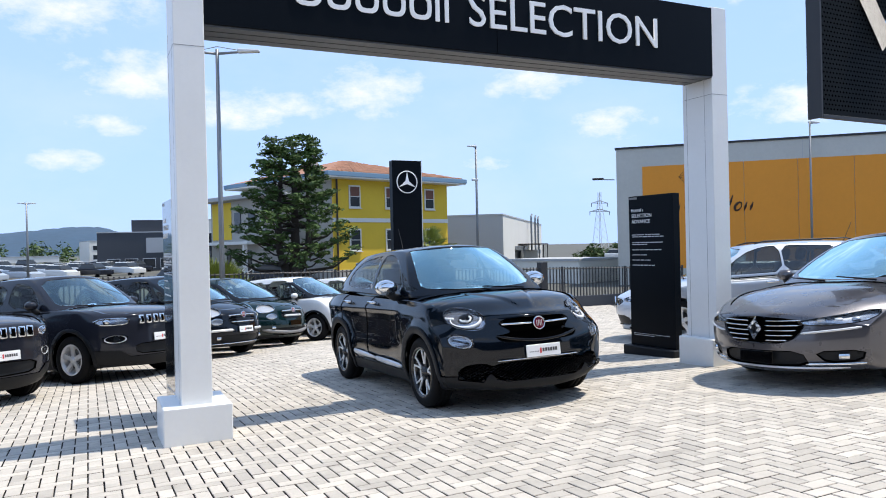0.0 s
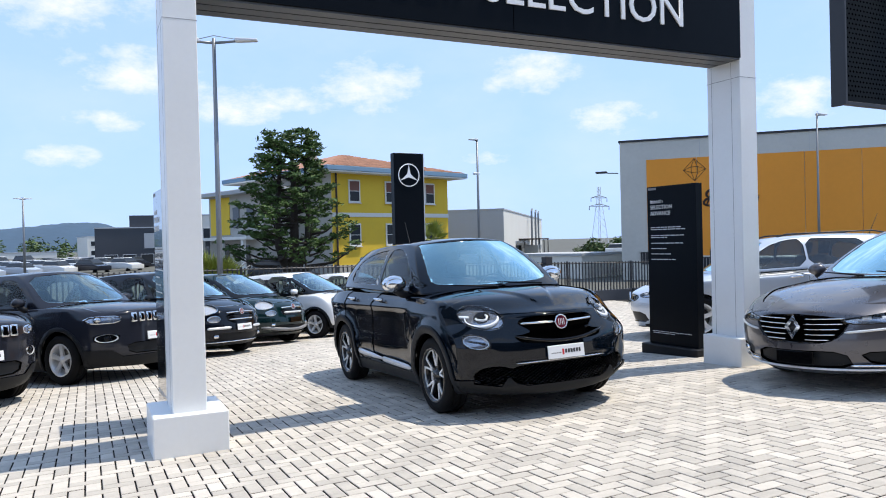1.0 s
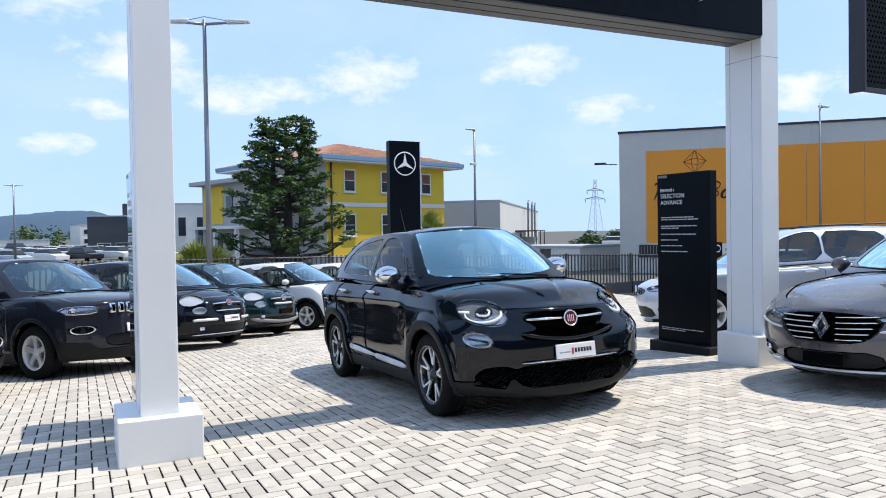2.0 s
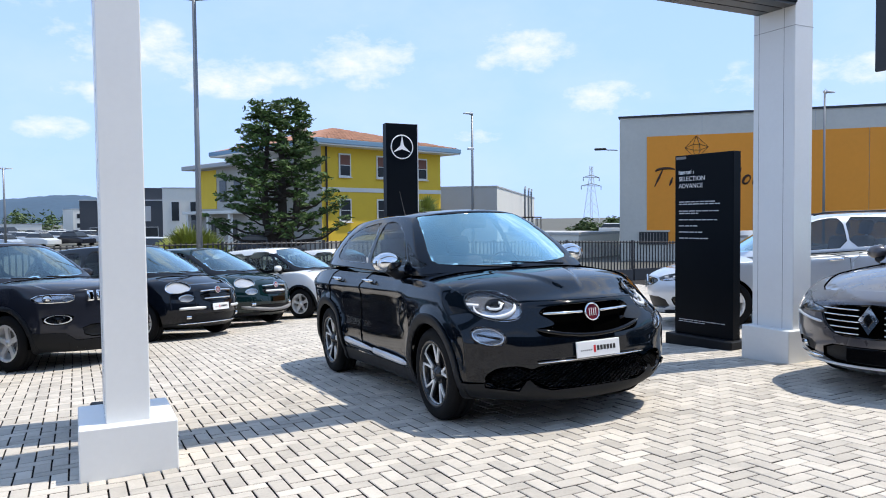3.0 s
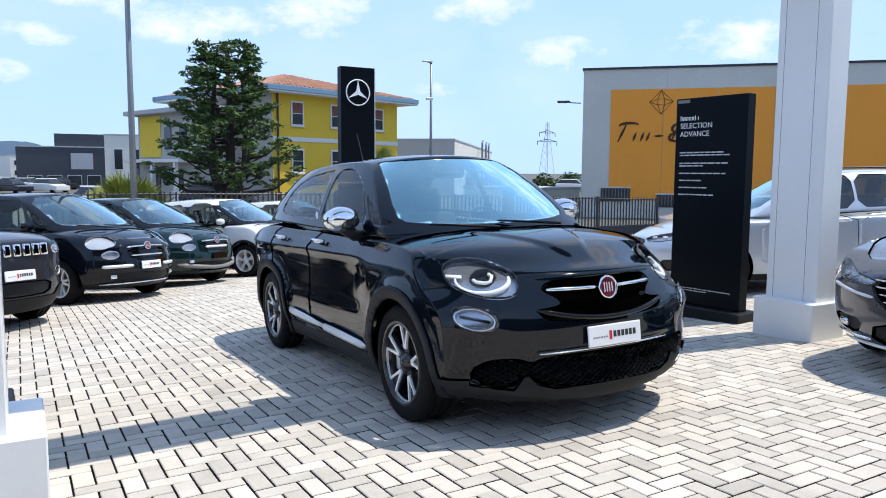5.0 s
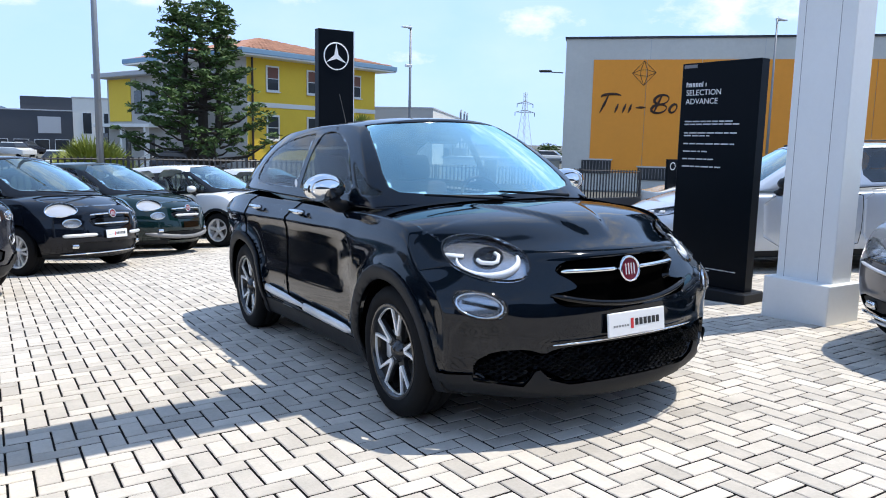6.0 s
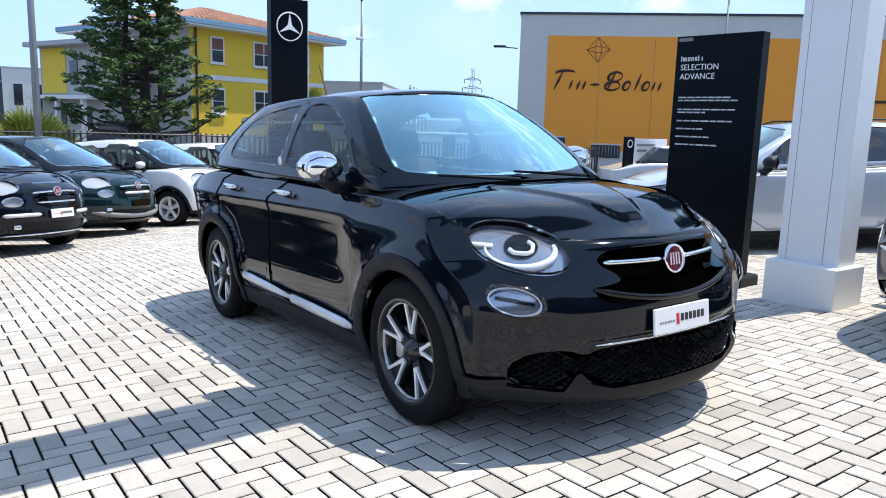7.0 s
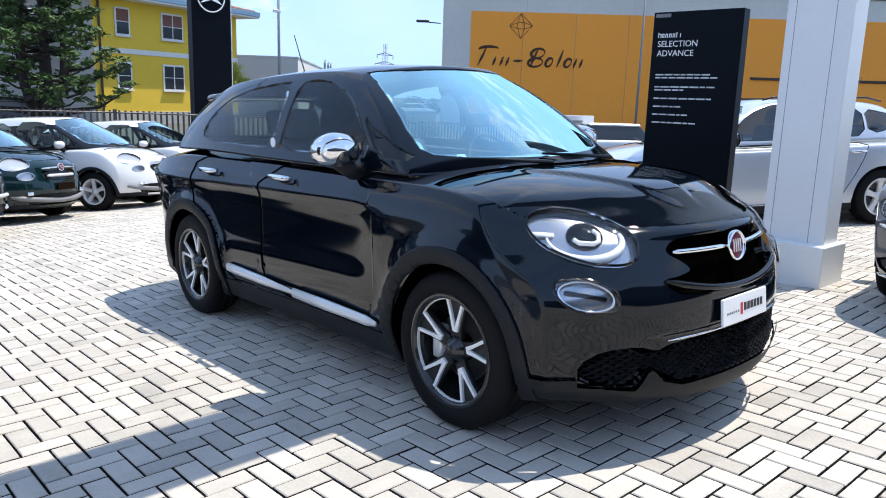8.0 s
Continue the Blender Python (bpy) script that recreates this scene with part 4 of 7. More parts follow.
HERO_INTAKE = soften(mir([(0.0, 0.455), (0.30, 0.455), (0.42, 0.445), (0.47, 0.425), (0.55, 0.455), (0.68, 0.45), (0.755, 0.40), (0.75, 0.32), (0.56, 0.29), (0.505, 0.37), (0.45, 0.31), (0.36, 0.285), (0.0, 0.285)]), 1)
HERO_SIDE = [(0.15, 0.90), (0.25, 0.955), (0.40, 0.985), (0.60, 0.995), (0.80, 1.0), (0.92, 0.99), (1.02, 0.955), (1.12, 0.915)]
HERO = dict(
    W=1.79, WB=2.57, axle=0.085, nose=0.88, rear=0.82, R=0.338, rim=0.243, track=1.535, wheel="split", gap=0.042, paint=CAR_BLACK, zb=0.19, level=2, sculpt=sculpt_crossover, clad=0.07, sill=0.30, crown=0.065, cells=24,
    top=[(-3.4, 1.02), (-3.1, 1.09), (-2.57, 1.13), (-1.6, 1.115), (-0.6, 1.09), (-0.2, 1.085), (0.15, 1.065), (0.45, 1.032), (0.60, 1.005), (0.68, 0.970), (0.76, 0.925), (0.82, 0.892), (0.88, 0.855)],
    plan=[(-3.4, 0.90), (-3.0, 0.965), (-2.57, 0.985), (-1.7, 0.96), (-0.9, 0.955), (-0.3, 0.98), (0.1, 0.99), (0.5, 0.985), (0.9, 0.965)],
    side=HERO_SIDE, front=[(0.15, -0.08), (0.22, 0.02), (0.28, 0.045), (0.36, 0.03), (0.48, 0.03), (0.60, 0.03), (0.70, 0.005), (0.79, -0.022), (0.86, -0.045), (0.93, -0.09), (1.0, -0.14)], back=[(0.15, 0.08), (0.4, 0.0), (0.6, -0.02), (0.9, 0.06), (1.1, 0.16)],
    bowz=[(0.15, 0.36, 2.4), (0.40, 0.31, 2.5), (0.65, 0.31, 2.4), (0.76, 0.37, 2.2), (0.86, 0.45, 2.05), (1.0, 0.46, 2.0)], bowr=0.25,
    cabin=dict(base=(-0.05, -3.18), top=(-0.80, -2.84), belt=[(-3.3, 1.12), (-2.5, 1.125), (-1.2, 1.09), (-0.3, 1.075), (-0.1, 1.07)], roof=[(-3.0, 1.50), (-2.7, 1.545), (-2.2, 1.59), (-1.55, 1.607), (-1.12, 1.60), (-0.80, 1.575)], wide=(0.79, 0.545), bow=0.22, bowr=0.15, tail=0.12, swell=0.035, crown=0.05),
    glass=[("windscreen", soften(mir([(0.0, 1.10), (0.59, 1.12), (0.66, 1.17), (0.52, 1.53), (0.465, 1.545), (0.0, 1.56)]), 1), (1, 2), WINDSCREEN),
           ("front_window", soften([(-0.54, 1.115), (-0.88, 1.115), (-1.435, 1.125), (-1.435, 1.3), (-1.445, 1.505), (-1.26, 1.515), (-1.05, 1.48), (-0.83, 1.38)], 1), (0, 2), GLASS),
           ("quarter_window", soften([(-0.28, 1.105), (-0.51, 1.112), (-0.75, 1.335), (-0.50, 1.215)], 1), (0, 2), GLASS),
           ("rear_window", soften([(-1.50, 1.13), (-1.91, 1.14), (-2.34, 1.155), (-2.54, 1.20), (-2.46, 1.33), (-2.30, 1.42), (-2.07, 1.48), (-1.70, 1.51), (-1.52, 1.512)], 1), (0, 2), GLASS),
           ("tailgate_window", soften(mir([(0.0, 1.16), (0.52, 1.17), (0.46, 1.42), (0.0, 1.44)]), 1), (1, 2), GLASS_DARK)],
    doors=[(soften([(-0.50, 0.32), (-1.50, 0.32), (-1.56, 0.5), (-1.56, 1.07), (-0.52, 1.05), (-0.42, 0.8), (-0.44, 0.5)], 1), -1.30),
           (soften([(-1.575, 0.32), (-2.02, 0.32), (-2.20, 0.62), (-2.40, 0.80), (-2.44, 1.09), (-1.575, 1.075)], 1), -2.16)],
    bonnet=soften([(0.79, 0.0), (0.785, 0.20), (0.73, 0.38), (0.62, 0.52), (0.48, 0.66), (0.36, 0.77), (0.0, 0.81), (-0.10, 0.79), (-0.08, 0.5), (0.02, 0.0), (-0.08, -0.5), (-0.10, -0.79), (0.0, -0.81), (0.36, -0.77), (0.48, -0.66), (0.62, -0.52), (0.73, -0.38), (0.785, -0.20)], 1),
    handle_z=0.985, handle_mat=CHROME, mirror_size=1.05, mirror_in=0.90, mirror=(-0.64, 1.135), mirror_mat=CHROME, mirror_label="polished chrome door mirror cap", antenna=(-2.35, 0.16), wipers=(0.42, -0.10),
    face=[("headlamp", "round", oval(0.615, 0.850, 0.148, 0.100, 5, 36, 2.3), 0, 0), ("fog_lamp", "ring", oval(0.722, 0.655, 0.103, 0.064, 14, 30, 2.3), 0, 0),
          ("grille_panel", [GAP, GLOSS_PLASTIC], soften(mir([(0.0, 0.842), (0.30, 0.838), (0.36, 0.815), (0.38, 0.785), (0.315, 0.745), (0.29, 0.715), (0.36, 0.70), (0.43, 0.695), (0.415, 0.655), (0.36, 0.63), (0.0, 0.615)]), 1), -0.032, 0.012),
          ("lower_intake", [GAP, GLOSS_PLASTIC], HERO_INTAKE, -0.03, 0.010),
          ("bumper_lip", [PLASTIC, PLASTIC], mir([(0.0, 0.283), (0.36, 0.283), (0.45, 0.308), (0.505, 0.368), (0.56, 0.288), (0.75, 0.318), (0.755, 0.345), (0.90, 0.345), (0.90, 0.10), (0.0, 0.10)]), 0.016, 0)],
)


BASE = {k: v for k, v in HERO.items() if k not in ("sculpt", "bowz", "axle", "gap")}
BASE.update(bow=0.38, bowp=2.4, side=SIDE, plan=[(-3.4, 0.90), (-3.0, 0.965), (-2.57, 1.0), (-1.7, 0.97), (-0.9, 0.965), (-0.3, 0.995), (0.1, 1.0), (0.5, 0.97), (0.9, 0.90)],
            front=[(0.15, -0.10), (0.26, -0.03), (0.36, 0.02), (0.48, 0.03), (0.58, 0.02), (0.72, -0.01), (0.82, -0.03), (0.90, -0.06), (1.0, -0.13)])


def variant(base, **changes):
    d = dict(base)
    d.update(changes)
    return d


MPV = variant(
    BASE, mirror_size=0.82, pillar=GLOSS_PLASTIC, W=1.78, WB=2.61, nose=0.82, rear=0.72, R=0.32, rim=0.215, track=1.54, wheel="double", paint=CAR_NAVY, level=1, clad=0, sill=0.27, gap=0.045,
    top=[(-3.4, 1.02), (-3.1, 1.10), (-2.6, 1.12), (-0.6, 1.08), (-0.2, 1.08), (0.2, 1.03), (0.5, 0.96), (0.7, 0.88), (0.82, 0.80)],
    cabin=dict(base=(0.10, -3.25), top=(-0.85, -2.98), belt=[(-3.3, 1.10), (-1.2, 1.07), (0.1, 1.06)], roof=[(-3.1, 1.58), (-2.6, 1.645), (-1.7, 1.665), (-1.0, 1.63), (-0.8, 1.60)], wide=(0.80, 0.60), bow=0.24, bowr=0.12, tail=0.06, swell=0.035, crown=0.05),
    glass=[("windscreen", soften(mir([(0.0, 1.09), (0.58, 1.11), (0.66, 1.17), (0.58, 1.55), (0.0, 1.60)]), 1), (1, 2), WINDSCREEN_PLAIN),
           ("quarter_window", soften([(-0.20, 1.09), (-0.52, 1.095), (-0.80, 1.42), (-0.66, 1.36)], 1), (0, 2), GLASS),
           ("front_window", soften([(-0.60, 1.09), (-1.46, 1.10), (-1.48, 1.545), (-0.98, 1.53), (-0.86, 1.44)], 1), (0, 2), GLASS),
           ("rear_window", soften([(-1.56, 1.10), (-2.38, 1.12), (-2.40, 1.52), (-1.56, 1.55)], 1), (0, 2), GLASS),
           ("rear_quarter_window", soften([(-2.48, 1.13), (-2.98, 1.16), (-2.92, 1.42), (-2.5, 1.51)], 1), (0, 2), GLASS),
           ("tailgate_window", soften(mir([(0.0, 1.16), (0.52, 1.17), (0.5, 1.48), (0.0, 1.5)]), 1), (1, 2), GLASS_DARK)],
    doors=[(soften([(-0.46, 0.28), (-1.48, 0.28), (-1.52, 0.5), (-1.52, 1.05), (-0.44, 1.04), (-0.38, 0.7)], 1), -1.34), (soften([(-1.535, 0.28), (-2.05, 0.28), (-2.30, 0.72), (-2.44, 1.07), (-1.535, 1.05)], 1), -2.2)],
    bonnet=soften([(0.66, 0.0), (0.62, 0.35), (0.45, 0.58), (0.12, 0.72), (0.08, 0.4), (0.16, 0.0), (0.08, -0.4), (0.12, -0.72), (0.45, -0.58), (0.62, -0.35)], 1),
    mirror=(-0.50, 1.10), mirror_mat=None, antenna=None, handle_mat=PLASTIC, wipers=(0.42, -0.10),
    face=[("headlamp", "plain", oval(0.58, 0.845, 0.18, 0.085, -16, 28, 2.2), 0, 0), ("fog_lamp", "plain", oval(0.545, 0.665, 0.10, 0.06, -4, 24), 0, 0),
          ("grille_panel", [GLOSS_PLASTIC, GAP], soften(mir([(0.0, 0.73), (0.32, 0.73), (0.36, 0.68), (0.30, 0.60), (0.0, 0.59)]), 1), -0.01, 0.01),
          ("lower_intake", [PLASTIC, GLOSS_PLASTIC], soften(mir([(0.0, 0.40), (0.50, 0.41), (0.56, 0.34), (0.48, 0.25), (0.0, 0.24)]), 1), -0.02, 0.012)])
MPV["mirror_mat"] = CAR_NAVY

SUV = variant(
    BASE, mirror_size=0.82, W=1.82, WB=2.64, nose=0.86, rear=0.88, R=0.345, rim=0.222, track=1.57, wheel="five", paint=CAR_GREY, level=1, clad=0.055, sill=0.33, crown=0.05,
    top=[(-3.5, 1.02), (-3.1, 1.12), (-2.6, 1.14), (-0.6, 1.11), (-0.3, 1.11), (0.2, 1.085), (0.6, 1.035), (0.8, 0.985), (0.86, 0.95)],
    front=[(0.15, -0.10), (0.30, 0.0), (0.48, 0.03), (0.62, 0.02), (0.80, 0.02), (0.95, 0.0), (1.05, -0.06)], bow=0.36, bowp=3.0,
    cabin=dict(base=(-0.28, -3.42), top=(-1.05, -2.98), belt=[(-3.4, 1.14), (-1.2, 1.10), (-0.2, 1.08)], roof=[(-3.1, 1.50), (-2.6, 1.585), (-1.8, 1.635), (-1.3, 1.63), (-1.0, 1.60)], wide=(0.82, 0.61), bow=0.20, bowr=0.12, tail=0.08, swell=0.035, crown=0.05),
    glass=[("windscreen", soften(mir([(0.0, 1.11), (0.62, 1.13), (0.70, 1.18), (0.59, 1.54), (0.0, 1.58)]), 1), (1, 2), WINDSCREEN_PLAIN),
           ("front_window", soften([(-0.70, 1.12), (-1.52, 1.13), (-1.54, 1.52), (-1.30, 1.52), (-1.05, 1.44)], 1), (0, 2), GLASS),
           ("rear_window", soften([(-1.64, 1.135), (-2.40, 1.15), (-2.46, 1.46), (-1.64, 1.52)], 1), (0, 2), GLASS),
           ("rear_quarter_window", soften([(-2.52, 1.16), (-2.98, 1.24), (-2.80, 1.40), (-2.54, 1.44)], 1), (0, 2), GLASS_DARK),
           ("tailgate_window", soften(mir([(0.0, 1.20), (0.52, 1.21), (0.48, 1.46), (0.0, 1.48)]), 1), (1, 2), GLASS_DARK)],
    doors=[(soften([(-0.52, 0.34), (-1.54, 0.34), (-1.58, 0.5), (-1.58, 1.08), (-0.50, 1.07)], 1), -1.4), (soften([(-1.595, 0.34), (-2.1, 0.34), (-2.30, 0.70), (-2.44, 1.10), (-1.595, 1.09)], 1), -2.25)],
    bonnet=soften([(0.79, 0.0), (0.76, 0.45), (0.62, 0.70), (0.1, 0.78), (-0.22, 0.80), (-0.20, 0.0), (-0.22, -0.80), (0.1, -0.78), (0.62, -0.70), (0.76, -0.45)], 1),
    mirror=(-0.78, 1.14), mirror_mat=CAR_GREY, handle_mat=None, antenna=None,
    face=[("headlamp", "two", soften([(0.50, 0.90), (0.80, 0.915), (0.86, 0.86), (0.80, 0.80), (0.52, 0.805)], 1), 0, 0), ("bumper_lip", [PLASTIC, PLASTIC], mir([(0.0, 0.345), (0.50, 0.345), (0.62, 0.44), (0.90, 0.46), (0.92, 0.10), (0.0, 0.10)]), 0.012, 0), ("fog_lamp", "dark", soften([(0.52, 0.66), (0.80, 0.67), (0.78, 0.54), (0.56, 0.54)], 1), 0, 0),
          ("lower_intake", [PLASTIC, GAP], soften(mir([(0.0, 0.53), (0.46, 0.52), (0.42, 0.37), (0.0, 0.36)]), 1), -0.02, 0.012)])
SUV["handle_mat"] = CAR_GREY

HATCH = variant(
    BASE, mirror_size=0.82, W=1.74, WB=2.59, nose=0.84, rear=0.80, R=0.315, rim=0.215, track=1.53, wheel="five", paint=CAR_SILVER, level=1, clad=0, sill=0.24, zb=0.17, gap=0.04, crown=0.10,
    top=[(-3.5, 0.94), (-3.1, 1.00), (-2.6, 1.01), (-1.6, 0.98), (-0.6, 0.96), (-0.2, 0.96), (0.2, 0.91), (0.55, 0.83), (0.75, 0.76), (0.84, 0.70)],
    front=[(0.15, -0.08), (0.3, 0.0), (0.45, 0.03), (0.6, 0.02), (0.72, -0.02), (0.8, -0.06)], back=[(0.15, 0.08), (0.4, 0.0), (0.6, -0.02), (0.9, 0.04), (1.1, 0.10)],
    cabin=dict(base=(-0.15, -3.36), top=(-1.05, -2.95), belt=[(-3.4, 1.0), (-2.5, 0.99), (-1.2, 0.96), (-0.2, 0.94)], roof=[(-3.1, 1.36), (-2.6, 1.42), (-1.9, 1.45), (-1.4, 1.445), (-1.0, 1.41)], wide=(0.77, 0.54), bow=0.22, bowr=0.14, tail=0.12, swell=0.035, crown=0.05),
    glass=[("windscreen", soften(mir([(0.0, 0.97), (0.58, 0.985), (0.66, 1.03), (0.53, 1.35), (0.0, 1.40)]), 1), (1, 2), WINDSCREEN_PLAIN),
           ("front_window", soften([(-0.60, 0.975), (-1.1, 0.975), (-1.565, 0.985), (-1.575, 1.385), (-1.35, 1.385), (-1.03, 1.29)], 1), (0, 2), GLASS_DARK),
           ("rear_window", soften([(-1.60, 0.99), (-2.0, 0.995), (-2.42, 1.01), (-2.44, 1.335), (-2.0, 1.38), (-1.605, 1.385)], 1), (0, 2), GLASS_DARK),
           ("rear_quarter_window", soften([(-2.46, 1.02), (-2.98, 1.12), (-2.88, 1.25), (-2.465, 1.33)], 1), (0, 2), GLASS_DARK),
           ("tailgate_window", soften(mir([(0.0, 1.06), (0.5, 1.07), (0.46, 1.30), (0.0, 1.32)]), 1), (1, 2), GLASS_DARK)],
    doors=[(soften([(-0.46, 0.26), (-1.52, 0.26), (-1.56, 0.5), (-1.56, 0.95), (-0.44, 0.92)], 1), -1.38), (soften([(-1.575, 0.26), (-2.05, 0.26), (-2.30, 0.68), (-2.42, 0.98), (-1.575, 0.955)], 1), -2.25)],
    bonnet=soften([(0.62, 0.0), (0.56, 0.40), (0.40, 0.62), (-0.05, 0.74), (-0.12, 0.4), (-0.02, 0.0), (-0.12, -0.4), (-0.05, -0.74), (0.40, -0.62), (0.56, -0.40)], 1),
    handle_z=0.84, mirror=(-0.66, 0.98), mirror_mat=PLASTIC, handle_mat=CHROME, antenna=(-2.75, 0.16),
    face=[("headlamp", "led", soften([(0.34, 0.69), (0.60, 0.755), (0.80, 0.80), (0.82, 0.72), (0.62, 0.64), (0.40, 0.63)], 1), 0, 0),
          ("grille_panel", [GLOSS_PLASTIC, GAP], soften(mir([(0.0, 0.68), (0.32, 0.67), (0.36, 0.62), (0.20, 0.57), (0.0, 0.56)]), 1), -0.01, 0.01),
          ("lower_intake", [PLASTIC, GLOSS_PLASTIC], soften(mir([(0.0, 0.42), (0.48, 0.42), (0.52, 0.26), (0.0, 0.25)]), 1), -0.02, 0.012),
          ("fog_recess", [GLOSS_PLASTIC, GAP], soften([(0.58, 0.42), (0.74, 0.44), (0.72, 0.30), (0.58, 0.29)], 1), -0.015, 0.01)])

SEDAN = variant(
    BASE, mirror_size=0.82, W=1.87, WB=2.81, nose=0.98, rear=1.05, R=0.335, rim=0.235, track=1.62, wheel="five", paint=CAR_TAUPE, level=1, clad=0, sill=0, zb=0.17, gap=0.035, crown=0.11, cells=34,
    top=[(-3.9, 0.93), (-3.4, 1.0), (-2.8, 1.0), (-0.8, 0.97), (-0.3, 0.97), (0.1, 0.945), (0.5, 0.885), (0.8, 0.80), (0.93, 0.745), (0.98, 0.715)],
    plan=[(-3.9, 0.90), (-3.3, 0.97), (-2.8, 1.0), (-1.8, 0.98), (-0.9, 0.98), (-0.3, 0.995), (0.1, 1.0), (0.5, 0.98), (0.98, 0.92)],
    front=[(0.15, -0.08), (0.24, 0.02), (0.40, 0.05), (0.55, 0.04), (0.70, 0.02), (0.78, -0.03), (0.9, -0.1)], bow=0.40, bowp=2.5,
    cabin=dict(base=(-0.28, -3.45), top=(-1.25, -2.65), belt=[(-3.5, 0.99), (-1.2, 0.965), (-0.3, 0.955)], roof=[(-2.9, 1.38), (-2.4, 1.44), (-1.8, 1.465), (-1.4, 1.45), (-1.2, 1.43)], wide=(0.82, 0.57), bow=0.24, bowr=0.16, tail=0.08, swell=0.035, crown=0.05),
    glass=[("windscreen", soften(mir([(0.0, 0.975), (0.62, 0.995), (0.71, 1.04), (0.57, 1.37), (0.0, 1.415)]), 1), (1, 2), WINDSCREEN),
           ("front_window", soften([(-0.75, 0.99), (-1.62, 1.0), (-1.64, 1.35), (-1.45, 1.36), (-1.15, 1.27)], 1), (0, 2), GLASS),
           ("rear_window", soften([(-1.74, 1.0), (-2.6, 1.02), (-2.8, 1.12), (-2.5, 1.29), (-1.74, 1.355)], 1), (0, 2), GLASS),
           ("tailgate_window", soften(mir([(0.0, 1.03), (0.52, 1.04), (0.46, 1.34), (0.0, 1.36)]), 1), (1, 2), GLASS_DARK)],
    doors=[(soften([(-0.60, 0.26), (-1.64, 0.26), (-1.68, 0.5), (-1.68, 0.95), (-0.54, 0.93)], 1), -1.5), (soften([(-1.695, 0.26), (-2.2, 0.26), (-2.5, 0.70), (-2.65, 0.97), (-1.695, 0.955)], 1), -2.4)],
    bonnet=soften([(0.82, 0.0), (0.76, 0.40), (0.62, 0.64), (0.2, 0.78), (-0.2, 0.82), (-0.24, 0.4), (-0.14, 0.0), (-0.24, -0.4), (-0.2, -0.82), (0.2, -0.78), (0.62, -0.64), (0.76, -0.40)], 1),
    handle_z=0.86, mirror=(-0.76, 1.0), mirror_mat=CAR_TAUPE, handle_mat=CHROME, antenna=None,
    face=[("headlamp", "led", soften([(0.38, 0.655), (0.60, 0.695), (0.86, 0.755), (0.89, 0.70), (0.82, 0.635), (0.60, 0.61), (0.44, 0.615)], 1), 0, 0),
          ("grille_panel", [GAP, GLOSS_PLASTIC], soften(mir([(0.0, 0.70), (0.34, 0.68), (0.46, 0.64), (0.40, 0.52), (0.28, 0.45), (0.0, 0.44)]), 1), -0.012, 0.012),
          ("lower_intake", [PLASTIC, GAP], soften(mir([(0.0, 0.38), (0.42, 0.385), (0.46, 0.24), (0.0, 0.22)]), 1), -0.02, 0.012),
          ("fog_recess", [PLASTIC, GAP], soften([(0.50, 0.385), (0.84, 0.40), (0.80, 0.29), (0.58, 0.27)], 1), -0.015, 0.012)])

# ---- ground ----


def build_ground():
    bm = bmesh.new()
    xs = [-3000, -800, -200, -60, -30, -12] + [-8 + 3 * k for k in range(9)] + [22, 34, 60, 200, 800, 3000]
    ys = [-3000, -600, -100, -40, -20, -12] + [-8 + 2 * k for k in range(15)] + [24, 40, 80, 200, 800, 3500]
    grid = [[bm.verts.new((x, y, gz(x, y) - 0.020)) for y in ys] for x in xs]
    for i in range(len(xs) - 1):
        for j in range(len(ys) - 1):
            f = bm.faces.new((grid[i][j], grid[i + 1][j], grid[i + 1][j + 1], grid[i][j + 1]))
            lot = -12 <= xs[i] < 22 and -12 <= ys[j] < 22
            f.material_index = 0 if lot else 1
    ob = part("ground", bm, [JOINT, FAR_GROUND], None, "", True)
    return tagged(ob, "flat dusty ground under and beyond the paved lot", "ground", kind="structure")


ground = build_ground()

# ---- gantry over the display car ----
PILLAR_X = (0.907, 6.904)


